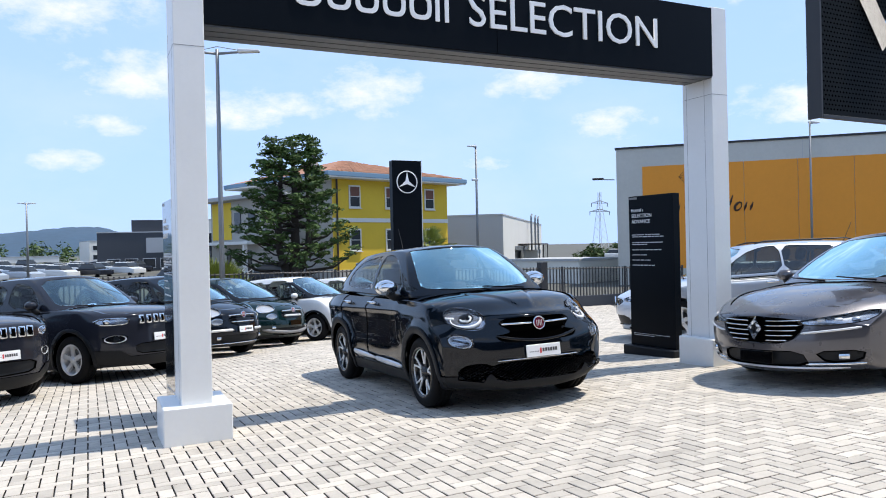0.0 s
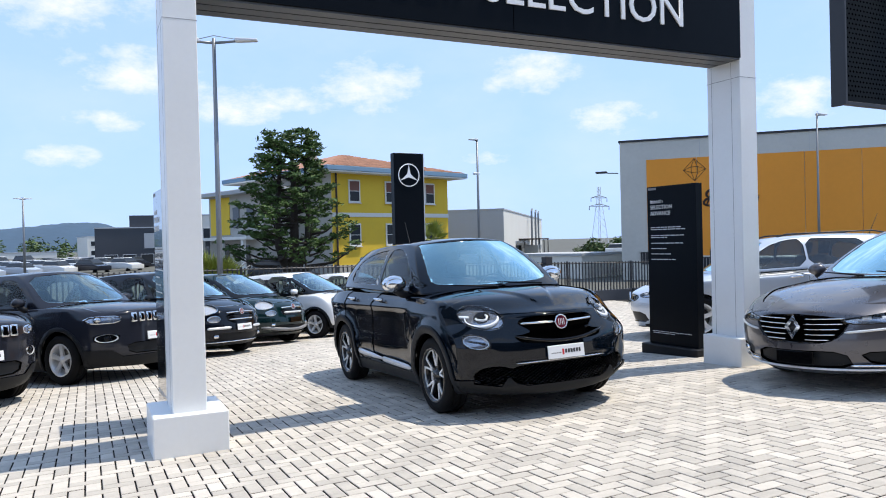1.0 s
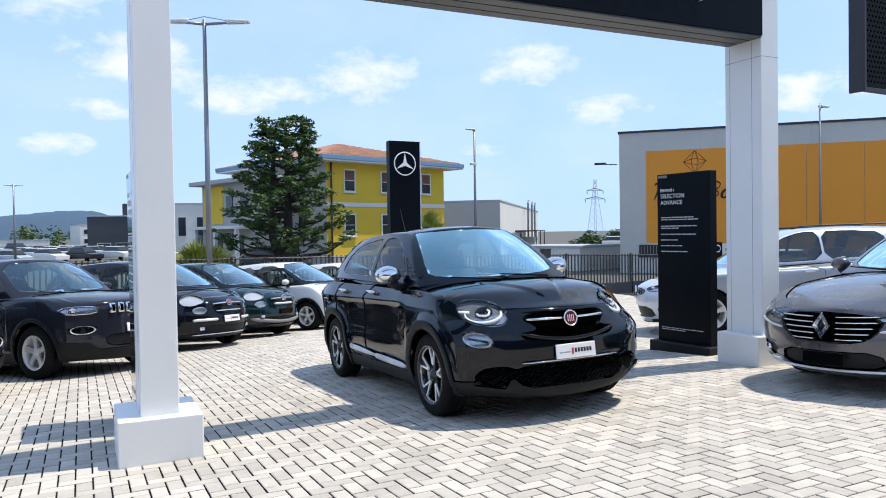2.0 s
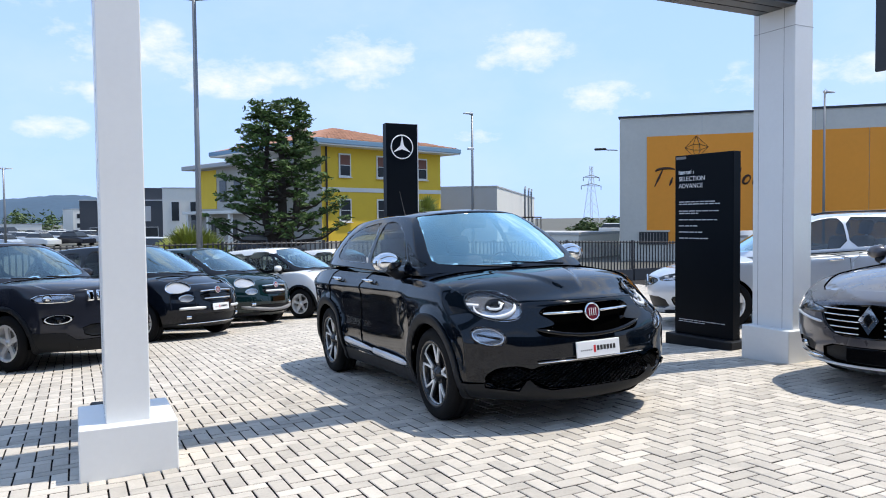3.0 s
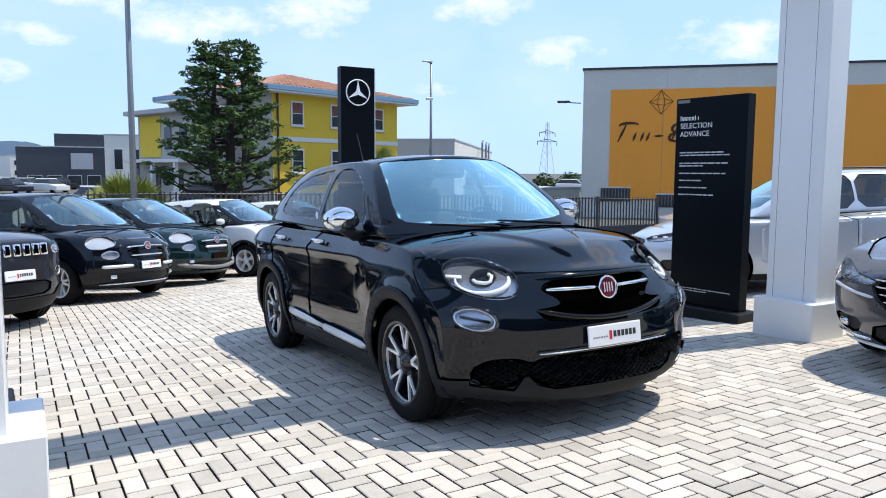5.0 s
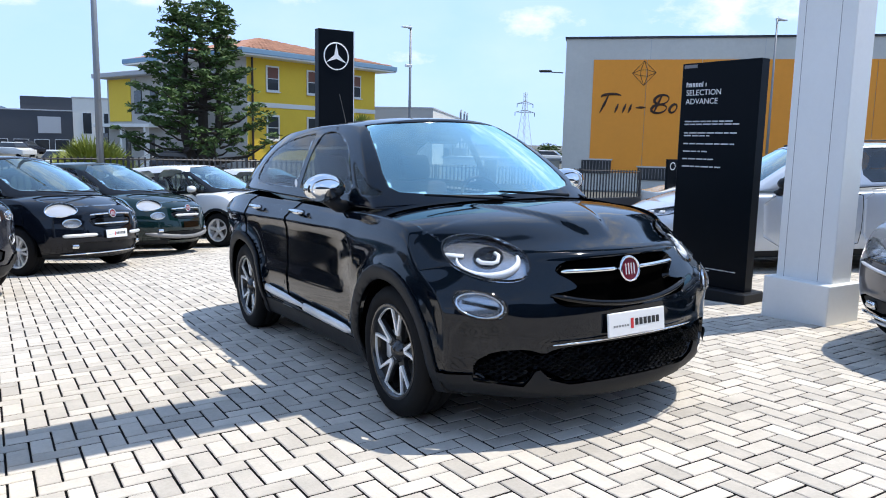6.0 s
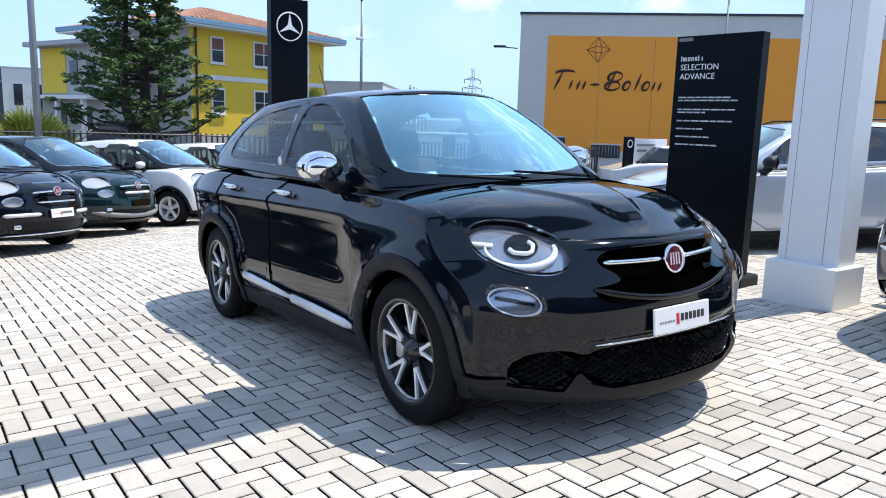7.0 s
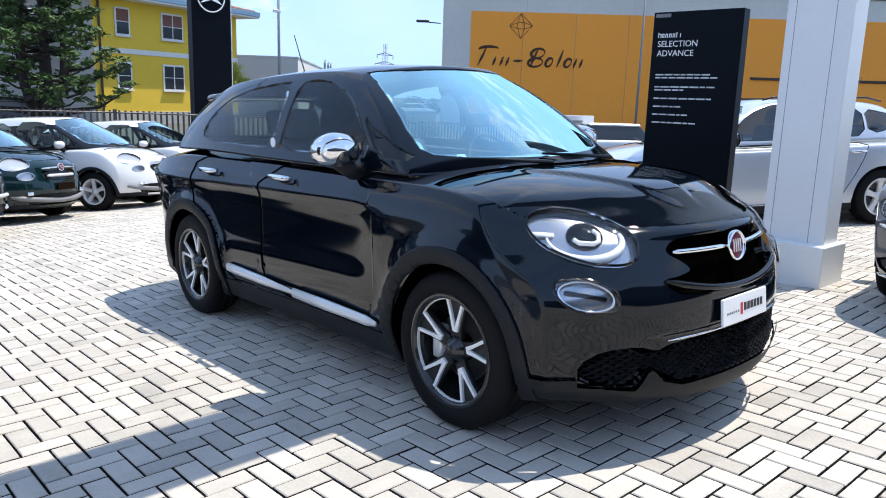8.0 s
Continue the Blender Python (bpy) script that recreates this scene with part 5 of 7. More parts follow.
def build_gantry():
    g = thing("entrance_gantry", pose(0, 0, 0), "white square-pillared gantry with a black lettered beam over the paving", "gantry")
    for x, y0, y1, foot in ((PILLAR_X[0], 6.68, 7.16, (-0.15, 0.40, 6.60, 7.24)), (PILLAR_X[1], 6.72, 7.20, (-0.11, 0.32, 6.675, 7.235))):
        z = gz(x, 6.9)
        part("pillar", box(x, x + 0.25, y0, y1, z + 0.26, 4.30, 0.006), WHITE_PAINT, g, "white painted sheet-metal pillar")
        part("plinth", box(x + foot[0], x + foot[1], foot[2], foot[3], z - 0.06, z + 0.32, 0.008), WHITE_PAINT, g, "white boxed pillar foot")
        part("joint", box(x - 0.0012, x + 0.2512, y0 - 0.0012, y1 + 0.0012, 3.27, 3.274), GREY_PLASTIC, g)
        for y in (y0 + 0.12, y1 - 0.07):
            part("joint", box(x - 0.0012, x - 0.0004, y, y + 0.004, z + 0.3, 3.45), GREY_PLASTIC, g)
    beam = part("beam", box(1.157, 6.89, 6.685, 7.155, 3.47, 4.27, 0.004), SIGN_BLACK, g, "black panelled beam")
    part("soffit_strip", box(1.16, 6.887, 6.70, 6.83, 3.452, 3.469), SOFFIT, beam)
    part("soffit_strip", box(1.16, 6.887, 6.85, 6.99, 3.452, 3.469), SOFFIT, beam)
    part("soffit_strip", box(1.16, 6.887, 7.01, 7.14, 3.452, 3.469), SOFFIT, beam)
    part("panel_joint", box(3.99, 3.996, 6.6835, 6.6846, 3.47, 4.27), GAP, beam)
    # brand word as plain bars, the second word as letters
    t = text_mesh("SELECTION", 0.475, 0.008)
    bmesh.ops.transform(t, matrix=Matrix.Translation((3.66, 6.676, 3.72)) @ pose(0, 0, 0, 90), verts=t.verts)
    part("lettering", t, LETTER, beam, "white letters")
    x = 1.92
    for w, h in ((0.27, 0.33), (0.23, 0.25), (0.23, 0.25), (0.23, 0.25), (0.23, 0.25), (0.0, 0.33), (0.0, 0.30)):
        if w:
            ring = bmesh.new()
            o, i_ = [(x + u, 3.72 + v) for u, v in oval(w / 2, h / 2, w / 2, h / 2, n=20, power=3)], [(x + u, 3.72 + v) for u, v in oval(w / 2, h / 2, w / 2 - 0.042, h / 2 - 0.042, n=20, power=3)]
            rings = [[ring.verts.new((u, y, v)) for u, v in pts] for pts, y in ((o, 6.684), (o, 6.672), (i_, 6.672), (i_, 6.684))]
            for a_, b_ in zip(rings, rings[1:]):
                for k in range(20):
                    ring.faces.new((a_[k], a_[(k + 1) % 20], b_[(k + 1) % 20], b_[k]))
            part("lettering_shape", ring, LETTER, beam)
            x += w + 0.04
        else:
            part("lettering_shape", box(x, x + 0.045, 6.672, 6.684, 3.72, 3.72 + h, 0.004), LETTER, beam)
            x += 0.10


build_gantry()


def build_totem(x, y, turn, label, gloss):
    t = thing("totem_sign", pose(x, y, gz(x, y), 0, 0, turn), label, "sign", "tall signs by the gantry")
    # own axes: the face looks along -x, its width runs along y
    part("plinth", box(-0.16, 0.16, -0.46, 0.46, -0.05, 0.11, 0.012), PLASTIC, t, "dark sign foot")
    slab = part("panel", box(-0.06, 0.06, -0.40, 0.40, 0.11, 2.16, 0.004), SIGN_GLOSS if gloss else SIGN_BLACK, t, "anthracite sign panel")

    def words(text, size, y0, z0):
        b = text_mesh(text, size, 0.001)
        bmesh.ops.transform(b, matrix=Matrix.Translation((-0.0615, y0, z0)) @ Matrix.Rotation(radians(-90), 4, "Z") @ Matrix.Rotation(radians(90), 4, "X"), verts=b.verts)
        part("lettering", b, LETTER, slab, "white letters")

    def bar(y0, y1, z0, h, m=BAR):
        part("print_line", box(-0.0622, -0.0602, y0, y1, z0, z0 + h), m, slab)
    for k, w in enumerate((0.036, 0.03, 0.03, 0.03, 0.03, 0.012, 0.018)):
        y1 = 0.345 - 0.034 * k
        bar(y1 - 0.008, y1, 1.942, 0.046 if k in (0, 5) else 0.034, LETTER)
        if w > 0.02:
            bar(y1 - w + 0.006, y1 - 0.008, 1.968, 0.008, LETTER)
            bar(y1 - w + 0.006, y1 - w + 0.014, 1.942, 0.026, LETTER)
    words("SELECTION", 0.073, 0.345, 1.865)
    words("ADVANCE", 0.073, 0.345, 1.785)
    bar(0.24, 0.38, 2.115, 0.03, GREY_PLASTIC)
    for z, ends in ((1.62, (-0.22, -0.26)), (1.515, (-0.24, 0.05)), (1.415, (-0.20,)), (1.345, (0.08,)), (1.275, (-0.03,)), (1.205, (-0.10,))):
        for k, e in enumerate(ends):
            y0 = 0.34
            while y0 - 0.05 > e:
                w = random.uniform(0.03, 0.085)
                bar(max(e, y0 - w), y0, z - 0.026 * k, 0.012)
                y0 -= w + 0.012
    for k in range(2):
        y0 = 0.34
        while y0 > -0.28 + 0.3 * k:
            w = random.uniform(0.03, 0.08)
            bar(y0 - w, y0, 0.27 - 0.022 * k, 0.008)
            y0 -= w + 0.01


build_totem(7.15, 8.05, 5, "anthracite totem sign with white lettering on a dark foot", False)
build_totem(1.02, 8.05, 2, "glossy anthracite totem sign standing behind the white pillar", True)

# ---- parked cars ----


def trim_round_badge(root, s, plate=True, cross=False):
    """Bars, emblem and plate of the cars with a round emblem."""
    badge(root, skin_x(s, 0, 0.775) + 0.008, 0.775, 0.058, "round")
    number_plate(root, skin_x(s, 0, 0.50) + 0.012, 0.50, plate)
    for sign in (1, -1):
        front_bar(root, s, "grille_bar", (sign * 0.06, sign * 0.34), 0.775, 0.012, CHROME, 0.004, 0.1)
    if cross:
        front_bar(root, s, "bumper_guard", (-0.72, 0.72), 0.30, 0.036, GREY_PLASTIC, -0.012, -0.16, "grey plastic bumper guard")
        front_bar(root, s, "grille_slat", (-0.28, 0.28), 0.66, 0.022, SATIN, -0.006)
        for sign in (1, -1):
            front_bar(root, s, "fog_lamp_small", (sign * 0.50, sign * 0.57), 0.42, 0.03, CHROME, -0.01)
    else:
        front_bar(root, s, "grille_slat", (-0.30, 0.30), 0.645, 0.012, CHROME, 0.002)
        front_bar(root, s, "lip_line", (-0.66, 0.66), 0.255, 0.010, CHROME, 0.004)
        for sign in (1, -1):
            front_bar(root, s, "bumper_strip", (sign * 0.28, sign * 0.66), 0.50, 0.024, SATIN, -0.008, 0.0, "bright bumper strip")
            front_bar(root, s, "fog_lamp_small", (sign * 0.50, sign * 0.57), 0.36, 0.032, CHROME, -0.01)


def place_cars():
    hero = make_car("crossover_car", HERO, on_lot(3.985, 6.82, -90.7), "glossy black compact crossover with chrome mirrors and bars under the gantry")
    badge(hero, 0.875, 0.780, 0.062, "round")
    number_plate(hero, 0.926, 0.535)
    honeycomb(hero, HERO, HERO_INTAKE, 0.024)
    front_bar(hero, HERO, "chrome_line", (-0.44, 0.44), 0.472, 0.005, CHROME, 0.004, 0.03)
    front_bar(hero, HERO, "grille_lip", (-0.43, 0.43), 0.630, 0.015, GLOSS_PLASTIC, 0.004, -0.32, "gloss black lip of the grille")
    for sign in (1, -1):
        front_bar(hero, HERO, "grille_bar", (sign * 0.066, sign * 0.355), 0.785, 0.0115, CHROME, 0.004, -0.02, "slim chrome grille bar")
        for pts in ([(-0.42, 0.350), (-0.50, 0.352), (-0.85, 0.362), (-1.17, 0.371)], [(-1.178, 0.372), (-1.5, 0.383), (-1.85, 0.395), (-1.96, 0.40)]):
            strip = tube([(x, sign * 0.868, z) for x, z in pts], [0.012, 0.026, 0.030, 0.027], 10)
            for v in strip.verts:
                v.co.y = sign * 0.868 + (v.co.y - sign * 0.868) * 0.55
            part("sill_strip", strip, SATIN, hero, "bright metal sill strip", True)
    for sign in (1, -1):
        part("tail_lamp", lathe([(0.0005, 0.03), (0.06, 0.02), (0.085, 0.0), (0.09, -0.03)], 24), TAIL_RED, hero, "red round tail lamp", True, pose(-3.17, sign * 0.70, 0.93, 0, 0, 35 if sign < 0 else -35) @ Matrix.Diagonal((1, sign, 1.1, 1)))
    spoiler = box(-3.02, -2.66, -0.46, 0.46, 1.485, 1.530, 0.02, seg=2)
    for v in spoiler.verts:
        v.co.z -= 0.05 * (v.co.y / 0.46) ** 2 + 0.06 * max(0.0, -2.8 - v.co.x)
    part("roof_spoiler", spoiler, CAR_BLACK, hero, "", True)
    part("sticker", lathe([(0.0005, 0.0), (0.028, 0.001)], 16), LETTER, hero, "white round window sticker", False, pose(-1.467, -0.785, 1.17))
    jeep = make_car("sport_utility_car", SUV, on_lot(0.69, 12.68, -52), "dark grey sport utility car with silver five-spoke wheels", group="parked cars in the row")
    for k in range(7):
        y = (k - 3) * 0.115
        x = skin_x(SUV, y, 0.86)
        slot = part("grille_slot", box(-0.03, 0.014, -0.044, 0.044, -0.066, 0.066, 0.012, seg=2), CHROME, jeep, "chrome-framed grille slot", True, pose(x, y, 0.865, 0, -5, -math.degrees(math.atan(1.2 * y * abs(y)))))
        part("slot_opening", box(0.0, 0.0165, -0.031, 0.031, -0.052, 0.052, 0.008), GAP, slot)
    number_plate(jeep, SUV["nose"] + 0.045, 0.60)
    j2 = copy_thing(jeep, on_lot(-1.2, 10.9, -52))
    j2["label"] = "dark grey sport utility car, only its grille in sight"
    m1 = make_car("people_carrier", MPV, on_lot(2.39, 15.08, -53), "blue-black small people carrier with silver wheels", group="parked cars in the row")
    trim_round_badge(m1, MPV)
    m2 = make_car("people_carrier", variant(MPV, paint=CAR_GREEN, mirror_mat=CAR_GREEN, clad=0.05), on_lot(3.82, 17.0, -53), "dark green small people carrier with grey bumper trim", group="parked cars in the row")
    trim_round_badge(m2, MPV, False, True)
    m3 = make_car("people_carrier", variant(MPV, paint=CAR_WHITE, mirror_mat=CAR_WHITE, clad=0.05, wheel="five"), on_lot(5.8, 18.14, -53), "white small people carrier with black wheel arches", group="parked cars in the row")
    trim_round_badge(m3, MPV, True, True)
    m4 = copy_thing(m3, on_lot(7.7, 19.5, -53))
    hat = make_car("hatchback_car", HATCH, on_lot(8.85, 9.60, 148), "silver hatchback estate with dark headlamps behind the totem sign")
    badge(hat, skin_x(HATCH, 0, 0.62) + 0.012, 0.62, 0.075, "diamond")
    for sign in (1, -1):
        part("roof_rail", tube([(-1.25, sign * 0.50, 1.43), (-1.4, sign * 0.51, 1.465), (-2.6, sign * 0.49, 1.445), (-2.8, sign * 0.48, 1.40)], 0.011, 8), DARK_STEEL, hat, "dark roof rail", True)
    sed = make_car("saloon_car", SEDAN, on_lot(7.02, 5.38, 184), "warm grey metallic saloon with a chrome-barred grille")
    badge(sed, skin_x(SEDAN, 0, 0.585) + 0.01, 0.585, 0.085, "diamond")
    number_plate(sed, skin_x(SEDAN, 0, 0.32) + 0.02, 0.32, False)
    for k, (z, w) in enumerate(((0.655, 0.42), (0.61, 0.41), (0.565, 0.38), (0.52, 0.35), (0.475, 0.30))):
        for sign in (1, -1):
            front_bar(sed, SEDAN, "grille_bar", (sign * 0.09, sign * w), z, 0.0055, CHROME, -0.004, -0.05, "slim chrome grille bar")
    front_bar(sed, SEDAN, "lip_line", (-0.72, 0.72), 0.225, 0.011, SATIN, 0.004, -0.02)
    for sign in (1, -1):
        front_bar(sed, SEDAN, "light_guide", (sign * 0.42, sign * 0.82), 0.53, 0.011, SATIN, 0.004, -0.10)
        front_bar(sed, SEDAN, "fog_trim", (sign * 0.44, sign * 0.82), 0.262, 0.012, CHROME, 0.004, -0.02)
        front_bar(sed, SEDAN, "fog_lamp_small", (sign * 0.66, sign * 0.73), 0.34, 0.03, CHROME, -0.02)


place_cars()

# ---- showroom fascia ----


def build_fascia():
    f = thing("showroom_fascia", pose(11.02, 8.43, 3.50, 0, 0, 3), "black perforated showroom fascia box with a mirrored diamond emblem", "fascia")
    part("cladding", box(0.03, 7.0, 0.03, 0.24, 0.06, 4.4), FASCIA, f)
    part("edge_trim", box(0, 0.05, 0, 0.25, 0.0, 4.45, 0.005), DARK_STEEL, f)
    part("bottom_trim", box(0.05, 7.0, 0, 0.08, 0.0, 0.06, 0.005), DARK_STEEL, f)
    bm = bmesh.new()
    for r in range(46):
        for c in range(34):
            x, z = 0.12 + 0.085 * c + 0.0425 * (r % 2), 0.16 + 0.075 * r
            vs = [bm.verts.new((x + a, 0.0285, z + b)) for a, b in ((-0.026, 0), (0, -0.02), (0.026, 0), (0, 0.02))]
            bm.faces.new(vs)
    tagged(part("perforation", bm, GAP, f), kind="stuff")
    ring = bmesh.new()
    outer, inner = [(0, 0.80), (0.62, 0), (0, -0.80), (-0.62, 0)], [(0, 0.40), (0.28, 0), (0, -0.40), (-0.28, 0)]
    a = [ring.verts.new((1.70 + u, -0.0, 2.05 + v)) for u, v in outer]
    m = [ring.verts.new((1.70 + (u + p) / 2, -0.16, 2.05 + (v + q) / 2)) for (u, v), (p, q) in zip(outer, inner)]
    b = [ring.verts.new((1.70 + u, -0.0, 2.05 + v)) for u, v in inner]
    for k in range(4):
        ring.faces.new((a[k], a[(k + 1) % 4], m[(k + 1) % 4], m[k]))
        ring.faces.new((m[k], m[(k + 1) % 4], b[(k + 1) % 4], b[k]))
    part("emblem", ring, CHROME, f, "mirror-polished diamond-shaped emblem")
    part("column", box(6.4, 6.7, 0.05, 0.24, -3.6, 0.06), DARK_STEEL, f)


build_fascia()



def build_reflection_wall():
    """Plain dark glazed wall behind the walk: unseen, added to darken reflections, closes the lot."""
    w = thing("wall_south", pose(0, -5.2, 0), "dark glazed showroom front closing the lot", "wall", kind="structure")
    part("cladding", box(-14, 16, -0.30, 0.0, 3.3, 6.2), DARK_WALL, w)
    part("plinth", box(-14, 16, -0.30, 0.0, 0.2, 0.62), DARK_WALL, w)
    for k in range(16):
        x = -14 + 2 * k
        part("mullion", box(x - 0.05, x + 0.05, -0.28, 0.02, 0.622, 3.298), DARK_STEEL, w)
        if k < 15:
            part("pane", box(x + 0.052, x + 1.948, -0.16, -0.13, 0.622, 3.298), WINDOW_DARK, w)


build_reflection_wall()

# ---- fence, lamp posts, brand pylon ----


def build_fence():
    x0, y, n = -15.0, 22.0, 150
    fence = thing("metal_fence", pose(0, 0, 0), "dark metal bar fence on a low wall behind the parked cars", "fence")
    top = lambda x: 0.93 - max(0.0, x - 6) * 0.022
    for k in range(14):
        x = x0 + 2.75 * k
        z = gz(x, y)
        part("post", box(x - 0.03, x + 0.03, y - 0.03, y + 0.03, z - 0.05, top(x) + 0.02), DARK_STEEL, fence)
        if k < 13:
            a, b = x + 0.03, x + 2.72
            part("low_wall", box(a, b, y - 0.09, y + 0.09, z - 0.1, z + 0.38), DARK_WALL if x > 10 else CONCRETE, fence)
            for h in (0.0, -1.05):
                part("rail", tube([(a, y, top(a) - 0.05 + h), (b, y, top(b) - 0.05 + h)], 0.02, 6), DARK_STEEL, fence)
            for i in range(20):
                bx = a + 0.134 * (i + 0.5)
                part("bar", box(bx - 0.02, bx + 0.02, y - 0.012, y + 0.012, z + 0.38, top(bx)), DARK_STEEL, fence)
    part("gate_post", box(14.3, 14.55, y - 0.14, y + 0.14, gz(14, 22) - 0.1, 0.92), DARK_STEEL, fence)


build_fence()


def lamp_post(x, y, z0, z1, arms, r, label):
    p = thing("lamp_post", pose(x, y, z0), label, "lamp post", "lamp posts")
    h = z1 - z0
    part("pole", tube([(0, 0, -0.1), (0, 0, h * 0.45), (0, 0, h)], [r, r * 0.8, r * 0.55], 12), STEEL, p, "", True)
    part("base_collar", lathe([(r * 1.5, 0), (r * 1.5, 0.12), (r, 0.14)], 12, "Z"), STEEL, p, "", True)
    for ax, ay in arms:
        d = Vector((ax, ay, 0))
        u = d.normalized()
        part("arm", tube([(0, 0, h - 0.12), d * 0.5 + Vector((0, 0, h - 0.08)), d * 0.7 + Vector((0, 0, h - 0.06))], [0.04, 0.035, 0.03], 8), STEEL, p, "", True)
        part("stay", tube([(0, 0, h + 0.08), d * 0.62 + Vector((0, 0, h - 0.03))], 0.01, 6), STEEL, p)
        head = box(-0.30, 0.30, -0.11, 0.11, -0.05, 0.06, 0.03, seg=2)
        for v in head.verts:
            v.co.z *= 1 - 0.8 * max(0, v.co.x) / 0.3 * 0.6
        part("lamp_head", head, GREY_PAINT, p, "", True, Matrix.Translation(d * 0.85 + Vector((0, 0, h - 0.05))) @ Matrix.Rotation(math.atan2(u.y, u.x), 4, "Z"))


lamp_post(3.60, 21.5, gz(3.6, 21.5), 7.15, [(0.95, -0.35), (-0.75, 0.30)], 0.085, "tall grey steel lamp post with two arms at the fence")
lamp_post(21.56, 40.0, -1.0, 7.6, [(-0.3, 0.0)], 0.10, "slim dark street lamp post beside the grey hall")
lamp_post(31.3, 24.6, -0.9, 7.1, [(0.35, 0.0)], 0.07, "slim steel post with a small camera before the orange hall")
lamp_post(-4.5, 75.0, -1.0, 6.2, [(0.5, 0.1), (-0.5, -0.1)], 0.12, "grey twin-headed lamp post on the far car park")


def small_camera(x, y, z, parent_label):
    c = thing("security_camera", pose(x, y, z), parent_label, "camera")
    part("bracket", box(-0.04, 0.04, -0.04, 0.04, 0.0, 0.25, 0.01), STEEL, c)
    part("housing", box(-0.30, 0.10, -0.07, 0.07, 0.06, 0.2, 0.02), GREY_PAINT, c)


small_camera(21.56, 40.0, 5.4, "small grey camera fixed to the street post")


def build_pylon_sign():
    s = thing("pylon_sign", pose(9.53, 23.5, gz(10, 21)), "tall black pylon sign with a silver star ring", "sign")
    part("slab", box(0, 1.06, 0, 0.28, -0.1, 5.28, 0.01), SIGN_BLACK, s, "matt black sign slab")
    part("edge_strip", box(1.062, 1.085, 0.0, 0.28, -0.1, 5.29), SATIN, s)
    c = (0.53, 4.55)
    ring = lathe([(0.35, -0.012), (0.375, -0.02), (0.385, -0.006), (0.385, 0), (0.35, 0)], 40)
    part("emblem_ring", ring, LETTER, s, "", True, Matrix.Translation((c[0], -0.002, c[1])))
    for k in range(3):
        a = math.pi / 2 + 2 * math.pi * k / 3
        tip, n1 = (0.35 * math.cos(a), 0.35 * math.sin(a)), a + math.pi / 3
        l, r = (0.07 * math.cos(a + 1.05), 0.07 * math.sin(a + 1.05)), (0.07 * math.cos(a - 1.05), 0.07 * math.sin(a - 1.05))
        part("emblem_bar", prism([(0, 0), r, tip, l], 0.02, lambda u, v, d: (c[0] + u, -0.003 - d, c[1] + v)), LETTER, s)


build_pylon_sign()


def build_small_board():
    s = thing("direction_board", pose(20.1, 20.2, gz(16, 20), 0, 0, 0), "low white direction board with a black end strip", "sign")
    part("end_panel", box(0, 0.42, 0, 0.10, 0, 1.72, 0.005), SIGN_BLACK, s)
    part("board", box(0.42, 2.05, 0, 0.10, 0.2, 1.66, 0.005), GREY_PAINT, s)
    part("post", box(1.9, 1.98, 0.02, 0.08, -0.1, 0.2), STEEL, s)
    part("mark", lathe([(0.10, -0.004), (0.12, -0.006), (0.13, 0.0)], 20), LETTER, s, "", False, Matrix.Translation((0.21, 0, 1.5)))
    for z, w in ((1.42, 0.9), (1.24, 0.5)):
        part("print_line", box(0.55, 0.55 + w, -0.004, -0.001, z, z + 0.08), GREY_PLASTIC, s)
    part("print_mark", box(0.55, 0.75, -0.004, -0.001, 0.75, 0.95), INK, s)


build_small_board()

# ---- orange hall ----


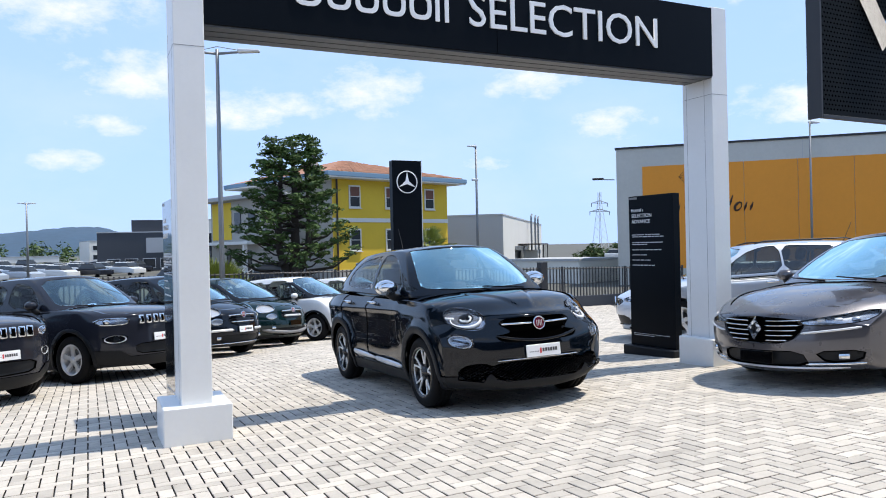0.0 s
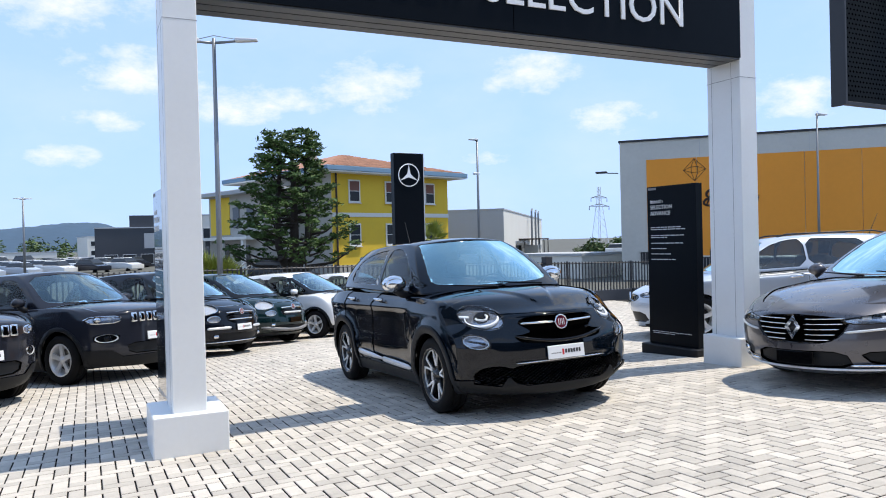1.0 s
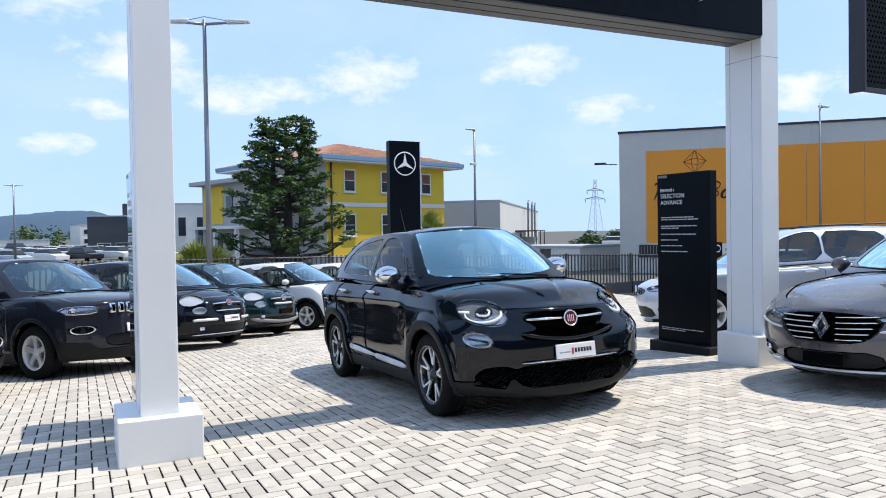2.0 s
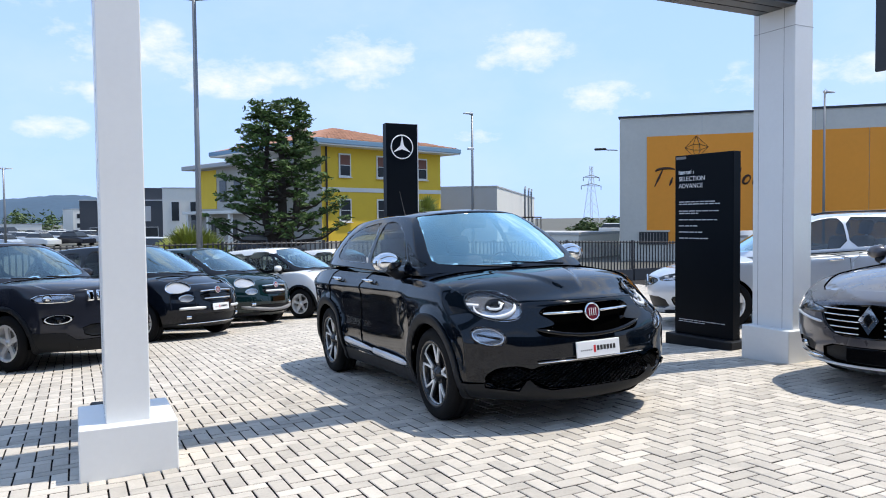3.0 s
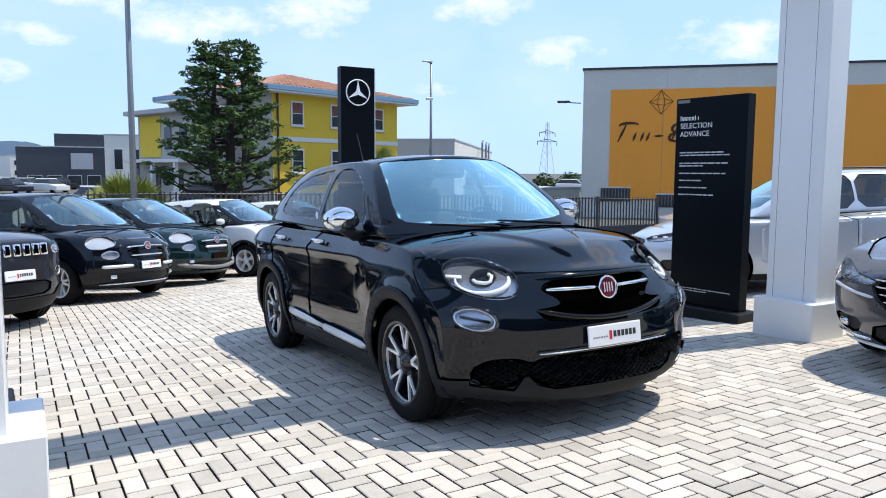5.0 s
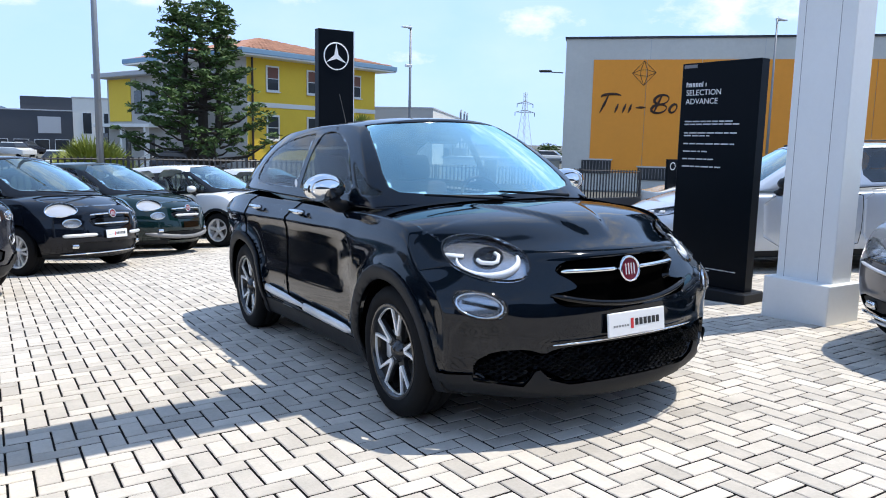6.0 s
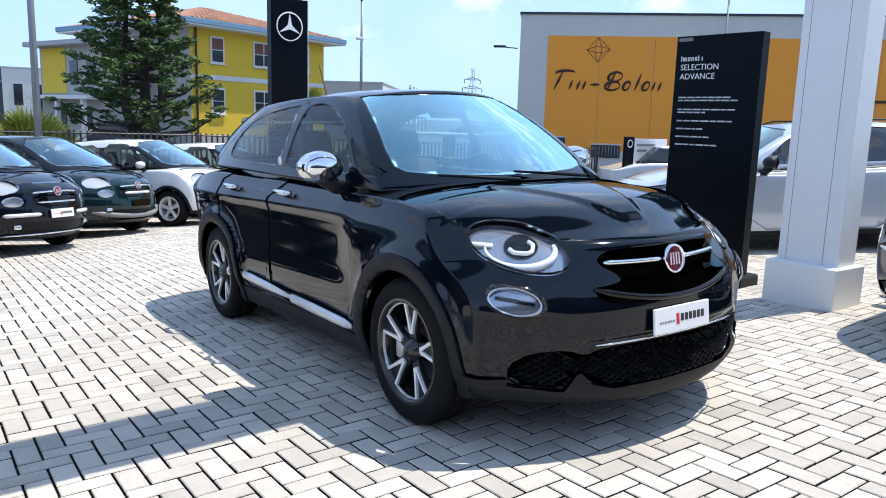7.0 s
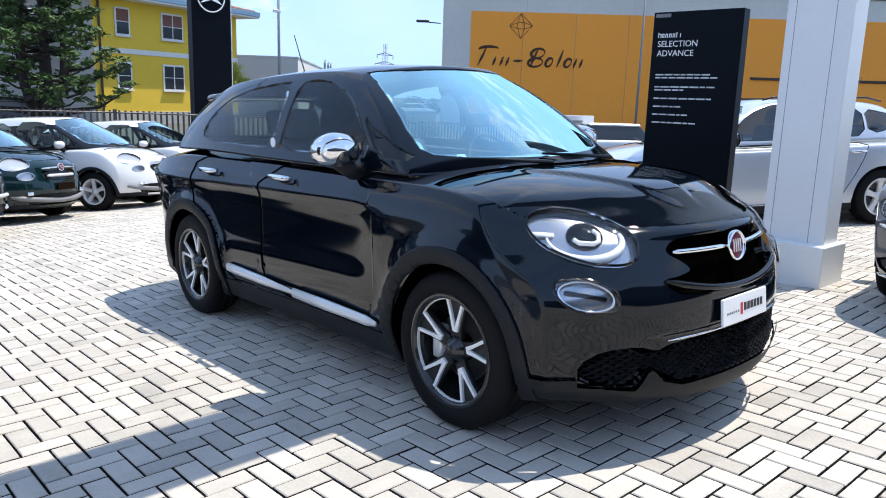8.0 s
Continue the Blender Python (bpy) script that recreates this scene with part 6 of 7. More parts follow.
def build_hall():
    h = thing("orange_hall", pose(25.455, 31.67, 0, 0, 0, -44), "concrete industrial hall with a large orange wall panel", "building")
    # own axes: x along the front wall, y into the building
    body = part("wall", box(0, 46, 0.0, 24, -1.2, 6.42), CONCRETE, h, "grey precast concrete wall")
    part("coping", box(-0.06, 46.06, -0.06, 24.06, 6.42, 6.52), DARK_STEEL, h, "dark metal coping")
    x = 1.32
    for wide in (2.46, 2.46, 2.46, 2.46, 2.46, 2.46, 2.46, 2.46, 2.46, 2.46, 2.46, 2.46):
        part("orange_panel", box(x, x + wide - 0.02, -0.03, -0.002, 0.16, 5.46, 0.004), ORANGE, h, "orange rendered wall panel")
        x += wide
    for x in (3.9, 8.9, 13.9, 18.9, 23.9):
        part("joint", box(x, x + 0.02, -0.004, -0.001, 5.47, 6.42), GREY_WALL, h)
    part("gate_rail", box(14.5, 32, -0.09, -0.032, 2.70, 2.82, 0.01), PIPE_BROWN, h, "brown horizontal rail")
    for x0, x1, z0, z1 in ((0.95, 2.35, 0.1, 0.74), (3.60, 4.95, -0.15, 0.44)):
        w = part("window", box(x0, x1, -0.06, -0.034, z0, z1, 0.005), DARK_STEEL, h, "small barred window")
        part("pane", box(x0 + 0.06, x1 - 0.06, -0.064, -0.061, z0 + 0.06, z1 - 0.06), WINDOW_DARK, w)
        for i in range(9):
            bx = x0 + 0.1 + i * (x1 - x0 - 0.2) / 8
            part("window_bar", box(bx - 0.012, bx + 0.012, -0.075, -0.066, z0 + 0.04, z1 - 0.04), GREY_PLASTIC, w)
        part("lintel", box(x0 - 0.06, x1 + 0.06, -0.08, -0.034, z1 + 0.002, z1 + 0.07), CONCRETE, w)
    # script lettering, as slanted plain strokes
    def stroke(pts, wide):
        part("lettering", tube([(u, -0.034, v) for u, v in pts], wide, 6), BROWN_INK, h)
    def slant(u, v):
        return (u + 0.35 * (v - 3.0), v)
    def arc(cx, cz, rx, rz, a0, a1, n=12):
        return [slant(cx + rx * math.cos(radians(a0 + (a1 - a0) * i / n)), cz + rz * math.sin(radians(a0 + (a1 - a0) * i / n))) for i in range(n + 1)]
    def vary(n):
        return [0.022 + 0.042 * math.sin(math.pi * i / (n - 1)) for i in range(n)]
    # runs of slanted strokes and ovals, not letters
    shapes = [[slant(1.7, 2.98), slant(1.75, 3.4), slant(1.8, 3.86)], arc(1.95, 3.75, 0.46, 0.12, 200, 20)]
    for u in (2.4, 2.75, 3.02):
        shapes.append([slant(u, 3.42), slant(u, 3.2), slant(u, 3.0)])
    shapes += [[slant(3.28, 3.24), slant(3.5, 3.25), slant(3.72, 3.26)], [slant(4.18, 2.98), slant(4.2, 3.4), slant(4.24, 3.86)], arc(4.3, 3.62, 0.32, 0.22, 0, 360), arc(4.34, 3.2, 0.34, 0.2, 0, 360)]
    shapes += [arc(4.98, 3.22, 0.15, 0.2, 0, 360), [slant(5.42, 3.8), slant(5.42, 3.4), slant(5.42, 3.0)], arc(5.86, 3.22, 0.15, 0.2, 0, 360)]
    for u in (6.2, 6.48):
        shapes.append([slant(u, 3.42), slant(u, 3.2), slant(u, 3.0)])
    for p in shapes:
        stroke(p, vary(len(p)))
    # line-drawn lozenge above the lettering
    pts = {"t": (3.64, 5.40), "b": (3.66, 4.27), "l": (3.12, 4.83), "r": (4.20, 4.86), "a": (3.50, 4.98), "c": (3.80, 4.99), "d": (3.50, 4.72), "e": (3.82, 4.70)}
    for i, j in ("tl", "tr", "bl", "br", "ta", "tc", "bd", "be", "la", "ld", "rc", "re", "ac", "de", "ad", "ce"):
        stroke([pts[i], pts[j]], 0.012)
    arm = thing("wall_lamp", pose(25.38, 31.74, 4.85, 0, 0, -44), "dark floodlight on a bent bracket at the hall corner", "lamp")
    part("bracket", tube([(0, 0, 0), (-0.5, 0, 0.03), (-0.62, 0, 0.06)], 0.025, 6), DARK_STEEL, arm)
    part("lamp_head", box(-1.15, -0.55, -0.16, 0.16, 0.03, 0.13, 0.03), DARK_STEEL, arm)


build_hall()

# ---- yellow house ----


def build_house():
    h = thing("yellow_house", pose(15.7, 50.4, 0, 0, 0, 19), "two-storey yellow house with a terracotta hip roof and blue fascia", "house")
    z0, ze = -1.1, 6.45
    L, D = 11.3, 12.0
    part("wall", box(0, L, 0, D, z0, ze), YELLOW, h, "yellow rendered wall")
    # thin beige sheet over the whole left wall
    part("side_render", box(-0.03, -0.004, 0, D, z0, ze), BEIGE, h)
    part("string_course", box(0, L + 0.03, -0.05, -0.002, 3.42, 3.72, 0.01), WHITE_WALL, h, "pale horizontal band")
    part("base_course", box(0, L + 0.02, -0.05, -0.002, z0, 0.05, 0.01), BEIGE, h)
    for x, w, z, ht in ((1.55, 0.82, 4.55, 1.40), (4.9, 1.5, 4.55, 1.40), (8.9, 0.82, 4.55, 1.4), (1.55, 0.82, 1.45, 1.40), (4.9, 1.5, 1.45, 1.40), (8.9, 0.82, 1.45, 1.4)):
        win = part("window", box(x - 0.11, x + w + 0.11, -0.07, -0.002, z - 0.11, z + ht + 0.11, 0.01), WHITE_WALL, h, "white-framed window")
        up = z > 4
        part("pane", box(x, x + w, -0.076, -0.0702, z, z + ht * (0.5 if up else 1)), WINDOW_DARK, win)
        if up:
            part("roller_blind", box(x, x + w, -0.085, -0.0702, z + ht * 0.5, z + ht), SHUTTER, win, "brown roller blind")
        if w > 1:
            part("mullion", box(x + w / 2 - 0.03, x + w / 2 + 0.03, -0.09, -0.0772, z, z + ht), WHITE_WALL, win)
        part("transom", box(x, x + w, -0.09, -0.0772, z + ht * 0.5 - 0.02, z + ht * 0.5 + 0.02), WHITE_WALL, win)
        part("sill", box(x - 0.16, x + w + 0.16, -0.16, -0.072, z - 0.17, z - 0.112), WHITE_WALL, win)
    part("downpipe", tube([(0.35, -0.1, ze), (0.35, -0.1, z0)], 0.07, 8), PIPE_BROWN, h, "brown downpipe")
    # roof
    o = 1.1
    part("soffit", box(-o, L + o, -o, D + o, ze + 0.002, ze + 0.10), WHITE_WALL, h)
    part("fascia", box(-o - 0.06, L + o + 0.06, -o - 0.06, D + o + 0.06, ze + 0.102, ze + 0.42, 0.02), BLUE_FASCIA, h, "blue painted gutter and fascia")
    rz, pk = ze + 0.42, ze + 2.15
    a = [(-o, -o, rz), (L + o, -o, rz), (L + o, D + o, rz), (-o, D + o, rz)]
    r1, r2 = Vector((5.2, 6.0, pk)), Vector((6.2, 6.0, pk))
    slopes = ((Vector(a[0]), Vector(a[1]), r2, r1), (Vector(a[1]), Vector(a[2]), r2, r2), (Vector(a[2]), Vector(a[3]), r1, r2), (Vector(a[3]), Vector(a[0]), r1, r1))
    roof = bmesh.new()
    for p, q, s_, t_ in slopes:
        vs = [roof.verts.new(v) for v in ((p, q, s_, t_) if (s_ - t_).length > 0.01 else (p, q, s_))]
        roof.faces.new(vs)
    top = part("roof", roof, TERRACOTTA, h, "terracotta tiled hip roof")
    tiles = bmesh.new()
    for p, q, s_, t_ in slopes[:2]:
        along, n = (q - p), 40
        for i in range(n):
            u = (i + 0.5) / n
            foot = p + along * u
            if (s_ - t_).length > 0.01:
                lim = min(1.0, u / max(1e-6, (t_ - p).dot(along) / along.length_squared), (1 - u) / max(1e-6, 1 - (s_ - p).dot(along) / along.length_squared))
            else:
                lim = min(1.0, u / 0.5, (1 - u) / 0.5)
            mid = (s_ + t_) / 2
            up = (mid - (p + along * ((mid - p).dot(along) / along.length_squared)))
            rows = max(1, int(lim * 14))
            for r in range(rows):
                b0, b1 = foot + up * (r / 14), foot + up * ((r + 1.08) / 14)
                if (b1 - foot).length > up.length * lim + 0.3:
                    continue
                d = along.normalized() * (along.length / n * 0.46)
                nrm = along.cross(up).normalized() * 0.07
                vs = [tiles.verts.new(v) for v in (b0 - d, b0 + nrm, b0 + d, b1 + d * 0.8, b1 + nrm * 0.7, b1 - d * 0.8)]
                tiles.faces.new((vs[0], vs[1], vs[4], vs[5]))
                tiles.faces.new((vs[1], vs[2], vs[3], vs[4]))
    tagged(part("roof_tiles", tiles, TERRACOTTA, h), kind="stuff")
    part("chimney", box(0.9, 1.4, 3.5, 4.0, rz, rz + 1.25, 0.02), BEIGE, h)
    part("chimney_cowl", lathe([(0.12, 0), (0.2, 0.1), (0.2, 0.3), (0.1, 0.42), (0.01, 0.44)], 12, "Z"), DARK_STEEL, h, "", True, Matrix.Translation((1.15, 3.75, rz + 1.25)))
    part("roof_aerial", tube([(-0.2, 4.4, rz), (-0.2, 4.4, rz + 2.6)], 0.025, 5), STEEL, h)
    part("aerial_rod", tube([(-0.7, 4.4, rz + 2.3), (0.3, 4.4, rz + 2.3)], 0.02, 5), STEEL, h)
    # older wing
    w = thing("house_wing", pose(15.7, 50.4, 0, 0, 0, 19), "pale lower wing of the house with a flat overhanging roof", "house")
    part("wall", box(-3.0, -0.02, 4.0, 11.8, z0, 5.3), BEIGE, w, "pale rendered wall")
    part("wall_panel", box(-3.04, -3.002, 8.6, 11.5, 2.4, 5.2), YELLOW, w)
    part("flat_roof", box(-3.7, 0.6, 2.6, 12.6, 5.302, 5.62, 0.03), GREY_WALL, w, "grey flat roof edge")
    part("balcony_slab", box(-4.1, -3.02, 4.5, 11.8, 2.0, 2.22, 0.02), WHITE_WALL, w)
    for y in (5.0, 8.0, 11.0):
        part("pillar", box(-4.05, -3.8, y, y + 0.25, z0, 1.998), WHITE_WALL, w)
        part("window", box(-3.06, -3.006, y + 0.8, y + 1.8, -0.2, 1.6), WINDOW_DARK, w)
    for y in (5.2, 7.2):
        part("window", box(-3.06, -3.006, y, y + 0.9, 2.9, 4.4), WINDOW_DARK, w)
    for i in range(6):
        part("stair_step", box(-5.6 + 0.3 * i, -5.3 + 0.3 * i, 3.5, 5.0, z0 + 0.18 * i, z0 + 0.18 * (i + 1)), CONCRETE, w)
    for z in (0.5, 0.85):
        part("stair_rail", tube([(-5.7, 3.5, z0 + z + 0.1), (-3.9, 3.5, z0 + 1.1 + z)], 0.03, 6), STEEL, w)


build_house()

# ---- further buildings ----


def ray_box(name, x, y, turn, lx, ly, z0, z1, mat, label, windows=(), cap=None):
    b = thing(name, pose(x, y, 0, 0, 0, turn), label, "building", "far buildings")
    part("wall", box(0, lx, 0, ly, z0, z1), mat, b)
    part("parapet", box(-0.06, lx + 0.06, -0.06, ly + 0.06, z1 + 0.002, z1 + 0.14), cap or GREY_WALL, b)
    for x0, w, za, hh in windows:
        win = part("window", box(x0 - 0.06, x0 + w + 0.06, -0.05, -0.002, za - 0.06, za + hh + 0.06), GREY_PAINT, b)
        part("pane", box(x0, x0 + w, -0.056, -0.052, za, za + hh), WINDOW_DARK, win)
    return b


g = ray_box("grey_hall", 36.1, 62.0, 52, 42, 20, -1.2, 4.4, LIGHT_WALL, "pale factory hall with a grey gable and rusty canopy")
part("gable", box(-0.03, -0.004, -0.01, 20, -1.2, 4.38), GREY_WALL, g, "grey corrugated gable")
part("canopy", box(12, 24, -2.4, -0.01, 1.5, 1.65, 0.02), PIPE_BROWN, g, "rust-brown flat canopy")
part("dark_bay", box(9, 22, -0.02, -0.006, -1.0, 1.4), WINDOW_DARK, g)
part("store_box", box(14, 18, -2.0, -0.4, -1.2, 0.9, 0.05), CONCRETE, g)
for x in (12.2, 17.8, 23.8):
    part("canopy_post", tube([(x, -2.3, -1.2), (x, -2.3, 1.5)], 0.06, 6), DARK_STEEL, g)
for x in (22, 27, 31):
    part("flue", tube([(x, -0.5, 0.5), (x, -0.5, 5.0), (x + 0.8, -0.5, 5.3)], 0.12, 8), STEEL, g)
low = ray_box("low_block", 25, 34.5, 20, 4.2, 5, -1.1, 0.55, LIGHT_WALL, "low pale outbuilding behind the fence")
ray_box("white_office", 9.2, 86.0, -8, 9.5, 12, -1.1, 5.0, LIGHT_WALL, "low white office block with narrow dark windows", [(0.9 + 1.9 * k, 0.75, 1.6, 2.0) for k in range(4)])
d = ray_box("dark_warehouse", 1.4, 108.0, -6, 14, 20, -1.1, 4.3, DARK_WALL, "dark clad warehouse beyond the car park", [(1.2 + 2.2 * k, 1.5, -0.4, 1.2) for k in range(5)])
part("upper_block", box(4.2, 14, 0.5, 19, 4.45, 6.0), DARK_WALL, d)
part("door_panel", box(6.0, 8.5, -0.04, -0.004, 1.6, 3.6), GREY_WALL, d)
ray_box("white_tower", 0.6, 150.0, 10, 5.6, 10, -1.1, 3.9, LIGHT_WALL, "small white block of flats far beyond the car park", [(0.6 + 1.3 * k, 0.7, z, 0.8) for k in range(4) for z in (0.6, 2.3)])
ray_box("market_tent", -34.0, 140.0, 4, 30, 12, 0.4, 1.3, WHITE_WALL, "long white market roof beyond the car park")


def build_lattice_tower():
    t = thing("power_pylon", pose(199, 260, -1.2), "distant steel lattice power pylon", "pylon")
    def half(z):
        return 2.6 - 2.1 * min(1, z / 21)
    zs = [0, 3.5, 6.8, 9.8, 12.6, 15.2, 17.6, 19.8, 21.8, 24.5]
    for sx in (-1, 1):
        for sy in (-1, 1):
            part("leg", tube([(sx * half(z), sy * half(z), z) for z in zs], 0.10, 5), GREY_PAINT, t)
    for a, b in zip(zs, zs[1:]):
        for sy in (-1, 1):
            part("brace", tube([(-half(a), sy * half(a), a), (half(b), sy * half(b), b)], 0.05, 4), GREY_PAINT, t)
            part("brace", tube([(half(a), sy * half(a), a), (-half(b), sy * half(b), b)], 0.05, 4), GREY_PAINT, t)
    for z, w in ((16.2, 5.2), (19.8, 4.2)):
        part("cross_arm", tube([(-w, 0, z), (0, 0, z + 1.0), (w, 0, z)], [0.12, 0.2, 0.12], 5), STEEL, t)
        part("cross_arm", tube([(-w, 0, z), (w, 0, z)], 0.12, 5), STEEL, t)
        for x in (-w, w):
            part("insulator", tube([(x, 0, z), (x, 0, z - 1.6)], 0.14, 5), DARK_STEEL, t)


build_lattice_tower()

# ---- trees ----


def leaf_cloud(bm, centre, radius, n, rng, size, flat=0.5):
    for _ in range(n):
        while True:
            p = Vector((rng.uniform(-1, 1), rng.uniform(-1, 1), rng.uniform(-1, 1)))
            if 0.15 < p.length < 1:
                break
        p = Vector((p.x * radius, p.y * radius, p.z * radius * flat)) + centre
        d = Vector((rng.uniform(-1, 1), rng.uniform(-1, 1), rng.uniform(-0.35, 0.6))).normalized()
        e = d.cross(Vector((rng.uniform(-1, 1), rng.uniform(-1, 1), rng.uniform(-1, 1)))).normalized()
        s = size * rng.uniform(0.6, 1.4)
        bm.faces.new([bm.verts.new(v) for v in (p - d * s, p + e * s * 0.32, p + d * s, p - e * s * 0.32)])


def build_cedar():
    rng = random.Random(11)
    x, y, z = 10.75, 42.0, -0.95
    t = thing("cedar_tree", pose(x, y, z), "broad dark green cedar with layered branches and a forked trunk", "tree")
    trunk = bmesh.new()
    crown = bmesh.new()
    H = 9.0
    stems = [[(0, 0, 0), (0.1, 0, 1.2), (0.15, 0, 3.0), (0.2, 0.1, 5.5), (0.1, 0, 8.4)], [(-0.2, 0, 0.6), (-0.7, 0.2, 2.4), (-0.75, 0.1, 4.6), (-0.55, 0, 7.0), (-0.5, 0, 8.0)], [(0.2, 0, 0.8), (0.8, -0.2, 2.6), (0.95, -0.1, 4.8), (0.8, 0, 7.2)]]
    for s, r in zip(stems, (0.42, 0.26, 0.22)):
        tube(s, [r * (1 - 0.8 * k / (len(s) - 1)) + (0.22 if k == 0 and r > 0.4 else 0) for k in range(len(s))], 10, trunk)
    wide = curve([(0.0, 3.0), (1.5, 3.6), (2.4, 3.75), (3.2, 3.4), (4.2, 3.0), (5.2, 2.6), (6.2, 2.25), (7.2, 1.95), (8.2, 1.6), (8.9, 0.9)])
    count = 0
    for k in range(100):
        h = 1.9 + (k / 100) ** 0.92 * 6.8
        a = k * 2.39996 + rng.uniform(-0.4, 0.4)
        reach = wide(h) * rng.uniform(0.68, 1.06)
        stem = stems[k % 3] if h < 7 else stems[0]
        root = Vector(stem[min(len(stem) - 1, 1 + int(h / 2.4))])
        root = Vector((root.x, root.y, max(0.8, h - 0.55 * reach * 0.5)))
        end = Vector((reach * math.cos(a), reach * math.sin(a), h + rng.uniform(-0.1, 0.25)))
        mid = (root + end) / 2 + Vector((0, 0, -0.10 * reach))
        tube([root, mid, end], [0.085 * reach / 3, 0.05 * reach / 3, 0.015], 5, trunk)
        for s in (0.45, 0.68, 0.86, 1.0):
            if s < 0.6 and rng.random() < 0.75:
                continue
            q = mid + (end - mid) * ((s - 0.5) / 0.5) if s > 0.5 else root + (mid - root) * (s / 0.5)
            q = q + Vector((rng.uniform(-0.25, 0.25), rng.uniform(-0.25, 0.25), rng.uniform(0.02, 0.14)))
            leaf_cloud(crown, q, rng.uniform(0.30, 0.55), 40, rng, 0.15, 0.30)
    part("trunk", trunk, BARK, t, "dark forked trunk and bare limbs", True)
    tagged(part("crown", crown, NEEDLE, t, "flat dark green needle plates"), kind="stuff")


build_cedar()


def build_palm(x, y, z, r, n, label, stem=0.0):
    rng = random.Random(int(x * 10))
    t = thing("palm_shrub", pose(x, y, z), label, "palm")
    bm = bmesh.new()
    for k in range(n):
        a, e = rng.uniform(0, 6.28), rng.uniform(0.15, 1.45)
        d = Vector((math.cos(a) * math.cos(e), math.sin(a) * math.cos(e), math.sin(e)))
        base = Vector((d.x * 0.15, d.y * 0.15, stem))
        tip = base + d * r * rng.uniform(0.7, 1.0) + Vector((0, 0, -0.22 * r * math.cos(e)))
        side = d.cross(Vector((0, 0, 1))).normalized()
        for j in range(9):
            u = (j - 4) / 4
            q = base + (tip - base) * 0.62
            end = q + (tip - q) * (1 - 0.35 * abs(u)) * 1.3 + side * u * r * 0.38
            w = side.cross(end - q).normalized() * 0.02 + side * 0.022
            bm.faces.new([bm.verts.new(v) for v in (q - w * 0.5, q + w * 0.5, (q + end) / 2 + w, end, (q + end) / 2 - w)])
        tube([base, base + (tip - base) * 0.62], 0.012, 3, bm)
    tagged(part("fronds", bm, PALM, t), kind="stuff")
    part("stem", tube([(0, 0, -0.1), (0, 0, stem + 0.2)], [0.2, 0.14], 8), BARK, t)


build_palm(3.65, 23.2, gz(3.5, 22), 1.4, 260, "bushy yellow-green palm shrub behind the fence", 0.95)
build_palm(14.7, 32.0, -1.0, 1.3, 60, "tall fan palm beside the black pylon sign", 2.4)


def build_far_trees():
    rng = random.Random(3)
    bm = bmesh.new()
    for x, y, r, h in ((66.5, 90, 1.8, -1.0), (69, 90, 2.2, -0.3), (71.5, 89, 2.6, 0.0), (74, 88, 2.2, -0.6)):
        for _ in range(9):
            c = Vector((x + rng.uniform(-r, r) * 0.7, y + rng.uniform(-r, r) * 0.7, h + rng.uniform(-1.6, 1.2)))
            leaf_cloud(bm, c, r * 0.5, 130, rng, 0.30, 0.8)
    for k in range(30):
        x = -80 + k * 4.2 + rng.uniform(-2, 2)
        for _ in range(4):
            leaf_cloud(bm, Vector((x, 190 + rng.uniform(-8, 8), rng.uniform(0.5, 3.2))), 2.6, 70, rng, 0.5, 0.8)
    ob = part("far_trees", bm, LEAF)
    tagged(ob, "loose rows of distant green broadleaf trees", "trees", kind="stuff")


build_far_trees()


def build_hill():
    bm = bmesh.new()
    prof = curve([(-900, 26), (-520, 30), (-330, 36), (-230, 42), (-120, 47), (-40, 55), (20, 56), (60, 44), (110, 30), (180, 14), (260, 2), (320, -4)])
    rows = []
    for j in range(9):
        s = j / 8
        row = []
        for i in range(140):
            x = -900 + 1220 * i / 139
            n = noise.noise(Vector((x * 0.02, j * 1.3, 0))) * 5 + noise.noise(Vector((x * 0.11, j * 3.0, 4))) * 2.2
            row.append(bm.verts.new((x, 1350 + 300 * s, -4 + (prof(x) + 4 + n) * math.sin(s * math.pi / 2) ** 0.9)))
        rows.append(row)
    for a, b in zip(rows, rows[1:]):
        for i in range(139):
            bm.faces.new((a[i], a[i + 1], b[i + 1], b[i]))
    tagged(part("hill", bm, HILL_HAZED, None, "", True), "low wooded hill on the hazy horizon", "hill", kind="structure")


build_hill()

# ---- cars on the far parking ground ----


